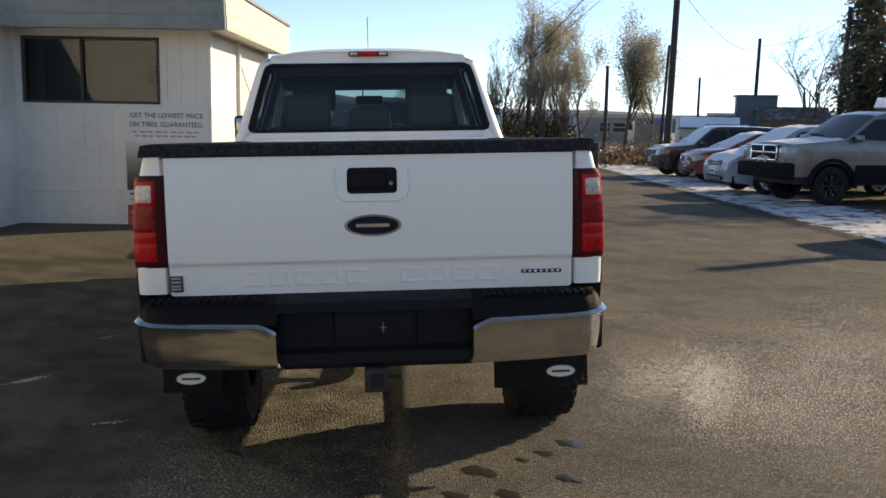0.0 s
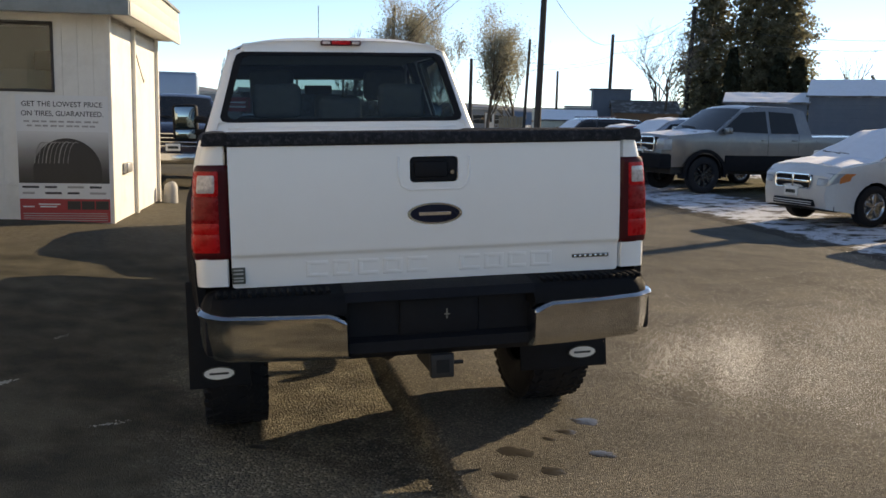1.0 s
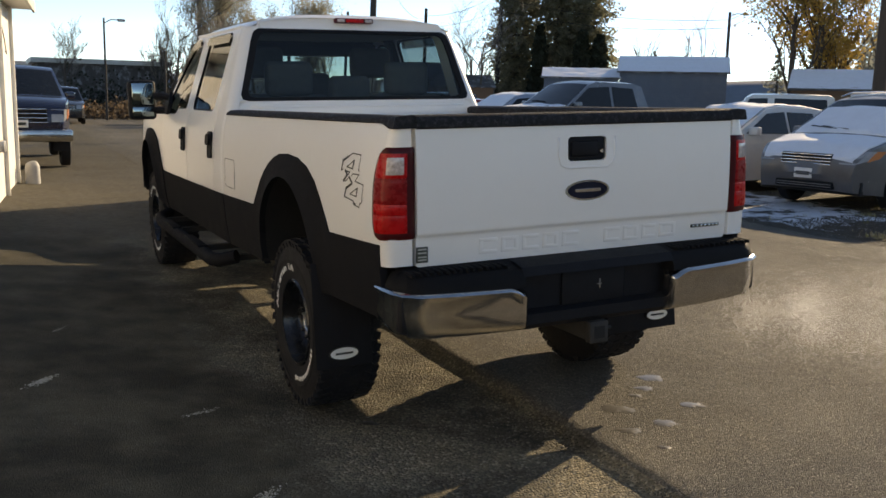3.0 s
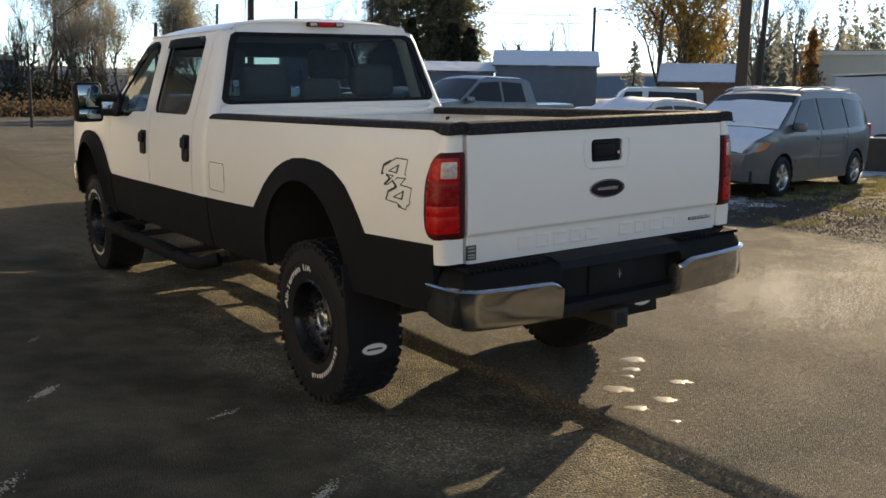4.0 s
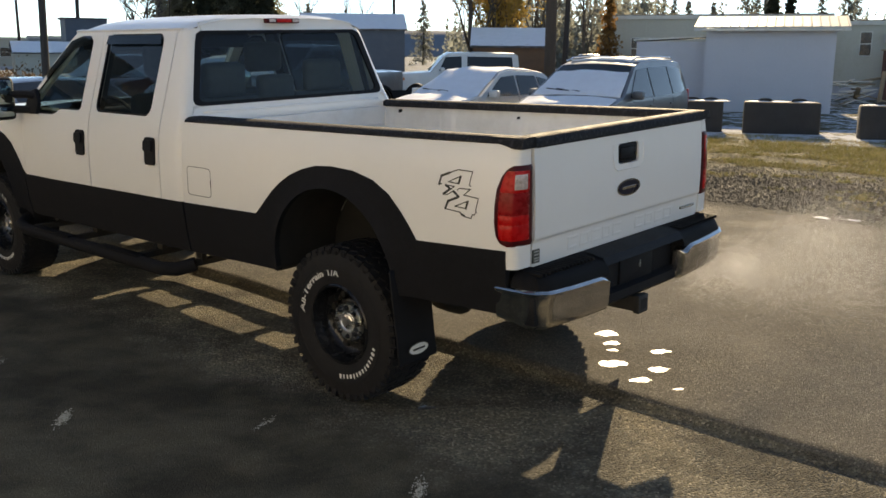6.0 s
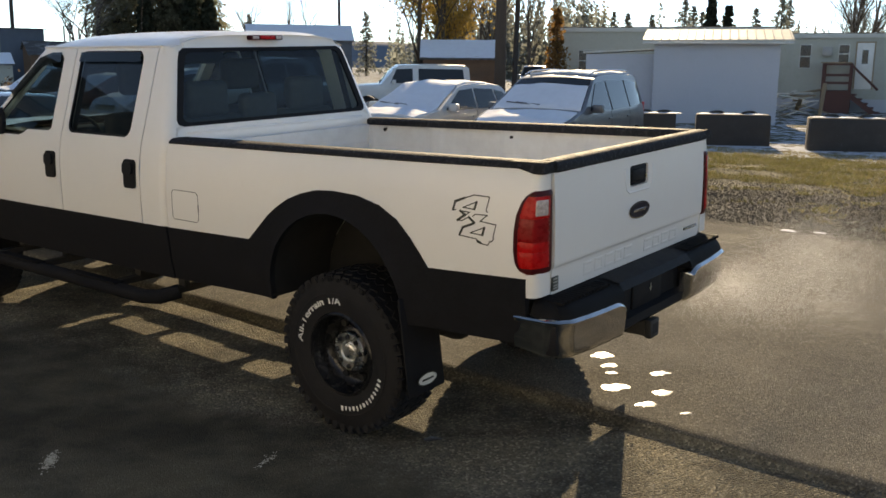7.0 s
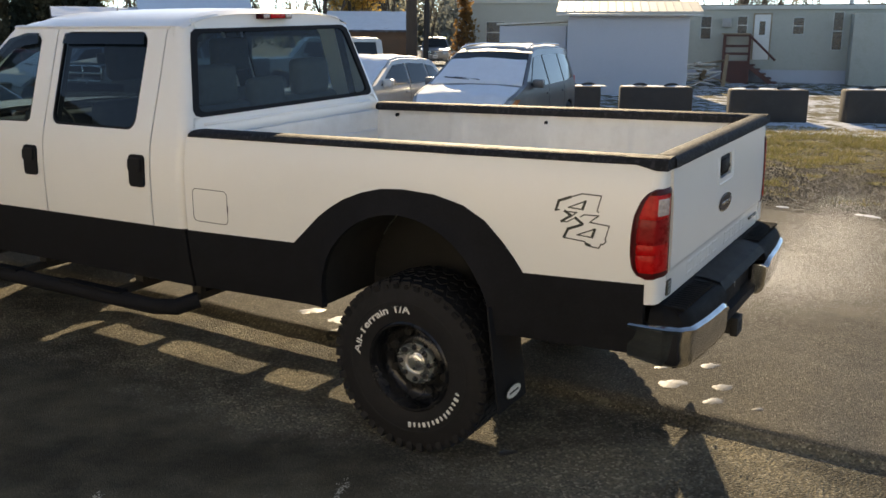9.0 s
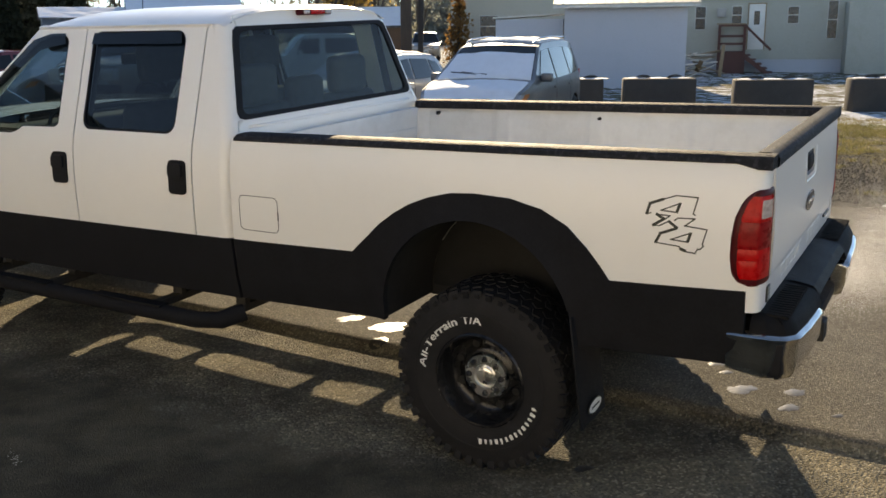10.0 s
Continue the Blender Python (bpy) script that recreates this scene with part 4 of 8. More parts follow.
    part("hood", grid_bm(rows), M["white_paint"], body, smooth=60)
    g = part("grille", box_bm(-0.55, 0.55, 6.50, 6.60, 0.98, 1.36, 0.02), M["black_plastic"], body)
    for z in (1.08, 1.18, 1.28):
        part("grille_bar", box_bm(-0.54, 0.54, 6.595, 6.615, z - 0.02, z + 0.02, 0.006), M["chrome"], g)
    for s in (-1, 1):
        part("headlight", box_bm(min(s * 0.58, s * 0.88), max(s * 0.58, s * 0.88), 6.45, 6.575, 1.0, 1.34, 0.03), M["clear_lens"], body)
    part("front_bumper", box_bm(-0.95, 0.95, 6.48, 6.66, 0.72, 0.96, 0.05, 3), M["bumper_chrome"], body, "chrome front bumper")
    part("firewall", box_bm(-0.85, 0.85, 5.02, 5.08, 0.7, 1.46), M["interior_dark"], body)
    # cabin
    part("cabin_floor", box_bm(-0.85, 0.85, 2.75, 5.05, 0.70, 0.78), M["interior_dark"], body)
    part("dashboard", box_bm(-0.84, 0.84, 4.72, 5.02, 1.15, 1.47, 0.06, 3), M["interior_dark"], body)
    wheel_pts = [(-0.42 + 0.19 * math.cos(a), 4.60 + 0.07 * math.sin(a), 1.40 + 0.17 * math.sin(a)) for a in [2 * math.pi * i / 24 for i in range(25)]]
    sw = part("steering_wheel", tube_bm(wheel_pts, 0.014, 8), M["interior_dark"], body)
    for a in (0.2, 2.9, 4.7):
        part("spoke", tube_bm([(-0.42, 4.6, 1.39), (-0.42 + 0.18 * math.cos(a), 4.6 + 0.07 * math.sin(a), 1.40 + 0.165 * math.sin(a))], 0.014, 6), M["interior_dark"], sw)
    part("windshield_header", box_bm(-0.74, 0.74, 4.22, 4.36, 1.95, 2.07, 0.03), M["interior_dark"], body)
    part("rear_view_mirror", box_bm(-0.12, 0.12, 4.40, 4.43, 1.83, 1.905, 0.012), M["interior_dark"], body)
    for x, y, w, hr in ((-0.44, 3.72, 0.27, 2.0), (0.46, 3.72, 0.27, 2.0), (0.0, 3.72, 0.13, 1.80), (-0.45, 2.98, 0.30, 1.87), (0.45, 2.98, 0.30, 1.87), (0.0, 2.98, 0.18, 1.77)):
        seat(body, x, y, w, hr)


def seat(body, x, y, w, top):
    back = box_bm(x - w, x + w, y, y + 0.14, 1.05, 1.64, 0.05, 3)
    warp(back, lambda c: (c.x * 1.0, c.y - 0.10 * (c.z - 1.05), c.z))
    b = part("seat_back", back, M["seat_cloth"], body, smooth=60)
    part("seat_cushion", box_bm(x - w, x + w, y + 0.05, y + 0.55, 0.98, 1.14, 0.05, 3), M["seat_cloth"], b, smooth=60)
    hw = min(0.17, w * 0.85)
    hb = box_bm(x - hw, x + hw, y - 0.08, y + 0.03, top - 0.24, top, 0.045, 3)
    part("headrest", hb, M["seat_cloth"], b, smooth=60)


def door_fit(s, door, hole, hy, hz, glass_name):
    cy = sum(p[0] for p in hole) / len(hole)
    cz = sum(p[1] for p in hole) / len(hole)
    inner = [(cy + (a - cy) * 0.972, cz + (c - cz) * 0.96) for a, c in hole]
    part("window_trim", flat_bm([[(a, c) for a, c in hole], inner], side_f(s, -0.004), cuts_b=frange(1.6, 2.0, 0.1), thick=0.02, inward=(-s, 0, 0)), M["black_plastic"], door, "black window trim")
    part("window_pane", flat_bm([inner], side_f(s, -0.012), cuts_b=frange(1.6, 2.0, 0.1)), M[glass_name], door, "tinted side window")
    top = [p for p in hole if p[1] > cz + 0.05]
    ys = [p[0] for p in top]
    front = max(ys) > 4.4
    vis = [(min(ys) + 0.015, 2.0), (min(ys) + 0.025, 2.062)]
    vis += [(4.21, 2.062), (4.37, 2.025), (4.69, 1.775), (4.645, 1.735), (4.30, 1.965), (4.2, 1.985)] if front else [(max(ys) - 0.025, 2.062), (max(ys) - 0.01, 2.0)]
    part("rain_visor", flat_bm([vis], side_f(s, 0.012), cuts_b=[2.0, 2.03], thick=0.004, inward=(s, 0, 0)), M["visor_smoke"], door, "smoked window visor")
    b = flat_bm([rounded(hy - 0.062, hz - 0.092, hy + 0.062, hz + 0.092, 0.025)], side_f(s, 0.001), thick=0.012, inward=(s, 0, 0))
    h = part("handle_bezel", b, M["black_plastic"], door, "black door handle")
    part("pull_grip", flat_bm([rounded(hy - 0.05, hz + 0.0, hy + 0.05, hz + 0.075, 0.02)], side_f(s, 0.016), thick=0.014, inward=(s, 0, 0)), M["black_plastic"], h)


def mirror(s, body):
    m = new("tow_mirror")
    m.parent = body
    part("mirror_head", box_bm(min(s * 1.04, s * 1.265), max(s * 1.04, s * 1.265), 4.94, 5.09, 1.42, 1.755, 0.035, 3), M["black_plastic"], m, "black tow mirror housing", 60)
    part("mirror_glass", box_bm(min(s * 1.065, s * 1.245), max(s * 1.065, s * 1.245), 4.932, 4.942, 1.545, 1.735, 0.01), M["mirror_glass"], m)
    part("spotter_glass", box_bm(min(s * 1.065, s * 1.245), max(s * 1.065, s * 1.245), 4.932, 4.942, 1.445, 1.53, 0.01), M["mirror_glass"], m)
    for z in (1.50, 1.62):
        part("mirror_arm", tube_bm([(s * 0.93, 4.78, z - 0.02), (s * 0.99, 4.86, z), (s * 1.08, 5.0, z)], 0.032, 8), M["black_plastic"], m)
    part("mirror_foot", flat_bm([[(4.70, 1.47), (4.90, 1.50), (4.88, 1.64), (4.80, 1.66), (4.70, 1.56)]], side_f(s, 0.004), thick=0.03, inward=(s, 0, 0)), M["black_plastic"], m)


def decal(s):
    """Three open figures drawn in black outline, heavier on their shaded sides."""
    d = new("side_decal")
    d.parent = truck
    d["label"] = "black outlined 4x4 decal"

    def at(p):
        y, z = 0.454 - p[0] * 0.00108, 1.413 - p[1] * 0.00102
        y = y if s < 0 else 0.66 - y
        return Vector((y, z))

    def stroke(b, pts, w):
        for p, q in zip(pts, pts[1:]):
            p, q = at(p), at(q)
            e = (q - p).normalized() * w * 0.45
            n = Vector((-e.y, e.x)).normalized() * w / 2
            vs = [b.verts.new((s * (half_w(c.x, c.y) + 0.0015), c.x, c.y)) for c in (p - e + n, q + e + n, q + e - n, p - e - n)]
            b.faces.new(vs)
    thin, bold = 0.0052, 0.0115
    figures = (
        ((thin, ((18, 76), (2, 80), (13, 38), (108, 2), (187, 5), (173, 68), (180, 72))), (bold, ((3, 78), (13, 40))), (thin, ((13, 38), (100, 5))), (bold, ((13, 39), (60, 20))),
         (thin, ((55, 63), (125, 31), (115, 67), (55, 63))), (bold, ((123, 34), (114, 65)))),
        ((thin, ((42, 80), (90, 82), (72, 97), (30, 124))), (bold, ((42, 80), (68, 96), (30, 123))), (thin, ((30, 124), (52, 124), (86, 104), (120, 128))), (bold, ((88, 105), (116, 126))),
         (thin, ((108, 98), (120, 88), (181, 87), (146, 117), (226, 125)))),
        ((thin, ((226, 125), (212, 184), (217, 190), (205, 204), (196, 204), (188, 222), (150, 218))), (bold, ((136, 209), (150, 214))), (thin, ((150, 218), (133, 213), (130, 200), (40, 192), (58, 153), (120, 128))), (bold, ((42, 190), (58, 154), (112, 131))),
         (thin, ((97, 175), (170, 143), (160, 180), (97, 175))), (bold, ((168, 146), (159, 178)))),
    )
    for fig in figures:
        b = bmesh.new()
        for w, pts in fig:
            stroke(b, pts, w)
        part("decal_figure", b, M["decal_black"], d, smooth=None)


def under():
    for s in (-1, 1):
        part("frame_rail", box_bm(s * 0.44 - 0.04, s * 0.44 + 0.04, -0.02, 6.4, 0.66, 0.84, 0.01), M["chassis"], truck)
        part("leaf_spring", warp(box_bm(s * 0.52 - 0.035, s * 0.52 + 0.035, 0.55, 2.0, 0.0, 0.05), lambda c: (c.x, c.y, c.z + 0.56 + 0.25 * (c.y - 1.25) ** 2)), M["chassis"], truck)
        part("shock_absorber", cyl_bm((s * 0.62, 1.0, 0.45), (s * 0.55, 0.75, 0.95), 0.035), M["chassis"], truck)
        # right flap is made wider inwards, to block light behind the wheel
        back = 0.085 if s < 0 else -0.03
        flap = part("mud_flap", warp(box_bm(-1.05 if s < 0 else 0.58, -0.76 if s < 0 else 1.05, 0.66, 0.672, 0.345, 0.86, 0.006), lambda c: (c.x, c.y + back - 0.11 * (0.86 - c.z), c.z)), M["black_plastic"], truck, "black rubber mud flap with white oval badge")
        emblem(flap, s * 0.91, 0.418 if s < 0 else 0.425, 0.6015 + back, 0.078, 0.034, M["decal_black"], M["decal_white"], M["decal_black"])
        # running board
        sb = part("side_step", tube_bm([(s * 0.93, 5.24, 0.56), (s * 1.03, 5.16, 0.53), (s * 1.05, 5.0, 0.515), (s * 1.05, 2.95, 0.515), (s * 1.03, 2.80, 0.53), (s * 0.93, 2.72, 0.56)], 0.048, 12), M["black_coating"], truck, "black tubular side step", 60)
        for y in (2.85, 3.35, 4.3, 4.95):
            part("step_bracket", box_bm(min(s * 0.5, s * 1.0), max(s * 0.5, s * 1.0), y - 0.03, y + 0.03, 0.51, 0.55), M["chassis"], sb)
            part("bracket_leg", box_bm(s * 0.80 - 0.02, s * 0.80 + 0.02, y - 0.035, y + 0.035, 0.52, 0.72), M["chassis"], sb)
        for y in (3.5, 4.5):
            part("tread_pad", box_bm(s * 1.05 - 0.035, s * 1.05 + 0.035, y - 0.28, y + 0.28, 0.555, 0.568, 0.004), M["step_pad"], sb)
    part("rear_axle", cyl_bm((-0.8, 1.24, 0.455), (0.8, 1.24, 0.455), 0.055), M["chassis"], truck)
    part("differential", lathe_bm([(-0.2, 0.03), (-0.15, 0.12), (0, 0.19), (0.15, 0.12), (0.2, 0.03)], "x", 20), M["chassis"], truck).location = (0.0, 1.22, 0.47)
    part("front_axle", cyl_bm((-0.8, 5.68, 0.455), (0.8, 5.68, 0.455), 0.06), M["chassis"], truck)
    part("drive_shaft", cyl_bm((0, 1.4, 0.5), (0, 3.7, 0.62), 0.045), M["chassis"], truck)
    part("transmission", box_bm(-0.2, 0.2, 3.6, 4.9, 0.55, 0.85, 0.06), M["chassis"], truck)
    part("fuel_tank", box_bm(-0.82, -0.5, 1.95, 3.1, 0.60, 0.9, 0.05), M["chassis"], truck)
    part("muffler", cyl_bm((0.3, 2.2, 0.62), (0.3, 2.9, 0.62), 0.1), M["chassis"], truck)
    part("exhaust_pipe", tube_bm([(0.3, 2.2, 0.62), (0.55, 1.6, 0.72), (0.60, 1.0, 0.72), (0.60, 0.55, 0.72), (0.70, 0.36, 0.70), (0.96, 0.20, 0.66)], 0.045, 12), M["chassis"], truck)
    part("spare_carrier", box_bm(-0.35, 0.35, 0.25, 0.8, 0.62, 0.80, 0.06), M["chassis"], truck)
    for y in (0.3, 2.6, 3.4, 4.6):
        part("cross_member", box_bm(-0.44, 0.44, y - 0.05, y + 0.05, 0.66, 0.76), M["chassis"], truck)
    # near-black boxes, the underside's shade put into their colour
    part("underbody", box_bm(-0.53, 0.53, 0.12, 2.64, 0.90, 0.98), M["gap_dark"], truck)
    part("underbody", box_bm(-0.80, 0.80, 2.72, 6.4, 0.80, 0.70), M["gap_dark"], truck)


for s, nm in ((-1, "left"), (1, "right")):
    bed_side(s, nm)
    tail_light(s)
    decal(s)
tailgate()
bumper()
b = bmesh.new()
for x in frange(-0.48, 0.48, 0.096):
    box_bm(x - 0.03, x + 0.03, 0.08, 2.64, 1.02, 1.032, 0.005, 1, bm=b)
fb = box_bm(-0.525, 0.525, 0.07, 2.65, 0.985, 1.022)
for s in (-1, 1):
    for y0, y1 in ((0.07, 0.76), (1.72, 2.65)):
        box_bm(min(s * 0.525, s * 0.81), max(s * 0.525, s * 0.81), y0, y1, 0.985, 1.022, bm=fb)
floor_bed = part("bed_floor", fb, M["bed_paint"], truck)
part("floor_ribbing", b, M["bed_paint"], floor_bed)
bw = part("bed_front_wall", box_bm(-0.95, 0.95, 2.64, 2.675, 0.99, 1.50, 0.008), M["bed_paint"], truck)
for z in (1.18, 1.34):
    part("front_wall_rib", box_bm(-0.78, 0.78, 2.628, 2.645, z - 0.03, z + 0.03, 0.008), M["bed_paint"], bw)
fuel_door = part("fuel_door", flat_bm([rounded(2.365, 1.055, 2.625, 1.24, 0.03), rounded(2.3682, 1.0582, 2.6218, 1.2368, 0.027)], side_f(-1, 0.0008), thick=0.001, inward=(-1, 0, 0)), M["gap_dark"], truck, "thin seam of the fuel filler door")
part("door_notch", flat_bm([[(2.361, 1.125), (2.369, 1.125), (2.369, 1.165), (2.361, 1.165)]], side_f(-1, 0.0012), thick=0.001, inward=(-1, 0, 0)), M["gap_dark"], fuel_door, "small dark finger notch")
cab()
under()
wheel_0 = build_wheel()
wheel_0.matrix_local = pose(-0.83, 1.235, 0.452)
for m in (pose(-0.83, 5.68, 0.452, 35, 0, 0), pose(0.90, 1.235, 0.452, 0, 0, 180), pose(0.90, 5.68, 0.452, 0, 0, 180)):
    w = copy_thing(wheel_0, m)
    w.parent = truck
    w.matrix_local = m
truck.matrix_world = LEVEL
# ---- other vehicles ----
M["car_glass"] = mat("car_glass", (0.016, 0.019, 0.021), 0.08, var=0.1, spec=0.3)
M["snow"] = mat("snow", (0.80, 0.82, 0.86), 0.75, var=0.05, scale=6, bump=0.6, bscale=30)
M["silver_paint"] = mat("silver_paint", (0.165, 0.167, 0.17), 0.30, metal=0.75, var=0.06, scale=2, coat=0.5, dirt=((0.3, 0.28, 0.25), 3.0, 0.4))
M["old_white_paint"] = mat("old_white_paint", (0.60, 0.59, 0.565), 0.35, var=0.05, scale=2, coat=0.4, dirt=((0.42, 0.38, 0.32), 3.0, 0.4))
M["grey_paint"] = mat("grey_paint", (0.115, 0.115, 0.12), 0.4, metal=0.3, var=0.08, scale=2, coat=0.4, dirt=((0.20, 0.19, 0.175), 2.5, 0.4))
M["dark_blue_paint"] = mat("dark_blue_paint", (0.015, 0.02, 0.045), 0.22, var=0.1, scale=2, coat=0.8)
M["dark_paint"] = mat("dark_paint", (0.02, 0.02, 0.023), 0.25, var=0.1, scale=2, coat=0.7, dirt=((0.09, 0.085, 0.08), 3.0, 0.4))
M["red_paint"] = mat("red_paint", (0.14, 0.010, 0.014), 0.28, var=0.1, scale=2, coat=0.7)
M["blue_grey_paint"] = mat("blue_grey_paint", (0.30, 0.36, 0.44), 0.32, metal=0.4, var=0.06, scale=2, coat=0.5)
M["lamp_glass"] = mat("lamp_glass", (0.30, 0.31, 0.32), 0.12, var=0.15, scale=20, coat=1.0)
M["amber_lens"] = mat("amber_lens", (0.65, 0.2, 0.06), 0.2, var=0.1, coat=1.0)
M["alloy"] = mat("alloy", (0.55, 0.55, 0.54), 0.25, metal=0.9, var=0.1, scale=8)

CAR_WHEELS = {}


def car_wheel(parent, x, y, r, w, style):
    key = (r, w, style)
    wl = new("wheel")
    wl.parent = parent
    wl.location = (x, y, r)
    if x > 0:
        wl.rotation_euler = (0, 0, math.pi)
    if key not in CAR_WHEELS:
        rr = r * 0.64
        prof = [(-w / 2 + 0.01, rr), (-w / 2, rr + 0.02), (-w / 2 + 0.004, r * 0.9), (-w / 2 + 0.03, r), (w / 2 - 0.03, r), (w / 2, r * 0.9), (w / 2, rr)]
        t = add_mesh("tyre", lathe_bm(prof, "x", 36), M["tyre"], 40)
        rim = lathe_bm([(-w / 2 + 0.008, rr), (-w / 2 + 0.02, rr * 0.93), (-w / 2 + 0.06, rr * 0.88), (-w / 2 + 0.075, 0.05), (-w / 2 + 0.02, 0.045), (-w / 2 + 0.015, 0)], "x", 32)
        n = 5 if style == "alloy" else 8
        for i in range(n):
            a = 2 * math.pi * i / n
            sp = box_bm(-w / 2 + 0.012, -w / 2 + 0.05, -rr * (0.17 if n == 5 else 0.1), rr * (0.17 if n == 5 else 0.1), 0.03, rr * 0.95, 0.01, 1)
            bmesh.ops.transform(sp, matrix=Matrix.Rotation(a, 4, "X"), verts=sp.verts)
            merge(rim, sp)
        CAR_WHEELS[key] = (t, add_mesh("rim", rim, M["alloy"] if style == "alloy" else M["rim_dark"], 40))
    for nm, me in zip(("tyre", "rim"), CAR_WHEELS[key]):
        o = new(nm, me)
        o.parent = wl


def vehicle(name, label, category, m, top, bottom, belt, width, wheels, r, paint, windows, shields, style="alloy", lean=0.34, snow=(), lights=None, cladding=None, nose=None, roof_rack=False, group=""):
    """top: (y, z) from the nose's foot over the roof to the tail's foot, the nose at +y. windows: side glass outlines.
    shields: (i, j) spans of top that are glass. snow: (i, j, lift) spans of top under snow."""
    car = thing(name, label, category, group)
    ys = [p[0] for p in top]
    y0, y1 = min(ys), max(ys)
    mid, half = (y0 + y1) / 2, (y1 - y0) / 2

    def hw(y, z):
        q = abs(y - mid) / half
        w = width * (1 - 0.20 * q ** 8)
        w -= 0.05 * max(0, (belt - 0.35 - z)) if z < belt - 0.35 else 0
        if z > belt - 0.12:
            w -= 0.02 * smooth01(belt - 0.12, belt, z)
        return w - max(0, z - belt) * lean

    def nose_y(z):
        return curve_at([(p[1], p[0]) for p in top[:5]], z)

    loop = list(top)
    back = []
    for wy in sorted(wheels):
        ra = r * 1.17
        zb = bottom
        a0 = math.degrees(math.asin(max(-0.9, min(0.9, (zb - r) / ra))))
        pts = arc(wy, r, ra, ra, 180 - a0, a0, 12)
        back += pts
    loop = loop + back
    for s in (-1, 1):
        side = part("side_panel", flat_bm([loop], lambda y, z, s=s: (s * hw(y, z), y, z), frange(y0 + 0.1, y1 - 0.1, 0.25), frange(bottom + 0.1, max(p[1] for p in top) - 0.05, 0.12), 0.02, (-s, 0, 0)), paint, car, smooth=50)
        for wlp in windows:
            part("side_window", flat_bm([wlp], lambda y, z, s=s: (s * (hw(y, z) + 0.012), y, z), frange(y0 + 0.1, y1 - 0.1, 0.25), frange(bottom + 0.1, max(p[1] for p in top) - 0.05, 0.12), 0.012, (-s, 0, 0)), M["car_glass"], side, "dark side window")
        for wy in wheels:
            rows = [[(s * (hw(wy, 0.6) - 0.01), p[0], p[1]), (s * (width - 0.35), p[0], p[1])] for p in arc(wy, r, r * 1.17, r * 1.17, -10, 190, 12)]
            part("wheel_arch", grid_bm(rows), M["gap_dark"], car)
            car_wheel(car, s * (width - 0.11), wy, r, 0.21, style)
        if cladding:
            part("door_mould", flat_bm([[(min(wheels) + r * 1.25, cladding), (max(wheels) - r * 1.25, cladding), (max(wheels) - r * 1.25, cladding + 0.07), (min(wheels) + r * 1.25, cladding + 0.07)]], lambda y, z, s=s: (s * (hw(y, z) + 0.01), y, z), frange(y0, y1, 0.4), (), 0.012, (-s, 0, 0)), paint, side)
        mz, my = belt + 0.07, max(p[0] for w in windows for p in w) - 0.12
        part("door_mirror", box_bm(min(s * (width - 0.03), s * (width + 0.17)), max(s * (width - 0.03), s * (width + 0.17)), my - 0.06, my + 0.08, mz - 0.07, mz + 0.08, 0.03), paint, car)
        # door seams and handles
        for w in windows[:2]:
            yr = min(p[0] for p in w)
            part("door_seam", flat_bm([[(yr - 0.02, bottom + 0.16), (yr - 0.012, bottom + 0.16), (yr - 0.012, belt), (yr - 0.02, belt)]], lambda y, z, s=s: (s * (hw(y, z) + 0.002), y, z), (), frange(bottom + 0.2, belt, 0.1), 0.004, (-s, 0, 0)), M["gap_dark"], side)
            part("door_handle", box_bm(min(s * (width - 0.01), s * (width + 0.025)), max(s * (width - 0.01), s * (width + 0.025)), yr + 0.03, yr + 0.19, belt - 0.15, belt - 0.115, 0.01), paint, side)
    # skin over the top
    def skin(pts, off, qs, jitter=0.0):
        rows = []
        for k, (y, z) in enumerate(pts):
            p, n = pts[max(0, k - 1)], pts[min(len(pts) - 1, k + 1)]
            d = Vector((n[0] - p[0], n[1] - p[1])).normalized()
            nr = Vector((d.y, -d.x)) * (1 if True else 1)
            if nr.y < 0 and abs(d.x) > 0.2:
                nr = -nr
            w = hw(y, z)
            row = []
            for q in qs:
                c = 0.045 * (1 - q * q)
                o = off + c + (jitter * noise.noise((q * 3, y * 3, z * 3)) if jitter else 0)
                row.append((q * w, y + nr.x * o, z + nr.y * o))
            rows.append(row)
        return rows

    def fine(pts, n=3):
        out = []
        for a, c in zip(pts, pts[1:]):
            out += [(lerp(a[0], c[0], i / n), lerp(a[1], c[1], i / n)) for i in range(n)]
        return out + [pts[-1]]

    def lamp_bm(s, x0, wrap, z0, z1, start=0.0):
        """Lamp that follows the nose and bends round its corner."""
        rows = []
        for k in range(13):
            u = start + (1 - start) * k / 12
            lift = (z1 - z0) * 0.45 * max(0, u - 0.45) / 0.55
            row = []
            for z in (z0 + lift, lerp(z0 + lift, z1, 0.5), z1):
                yn = nose_y(z)
                run = hw(yn, z) - x0
                d = u * (run + wrap)
                if d < run:
                    row.append((s * (x0 + d), yn + 0.045 * (1 - ((x0 + d) / hw(yn, z)) ** 2) + 0.010 + 0.004 * (start > 0), z))
                else:
                    y = yn - (d - run)
                    row.append((s * (hw(y, z) + 0.010 + 0.004 * (start > 0)), y, z))
            rows.append(row)
        return grid_bm(rows)

    qs = [-1, -0.97, -0.9] + frange(-0.75, 0.75, 0.25) + [0.9, 0.97, 1]
    part("body_shell", grid_bm(skin(top, 0.0, qs)), paint, car, smooth=40)
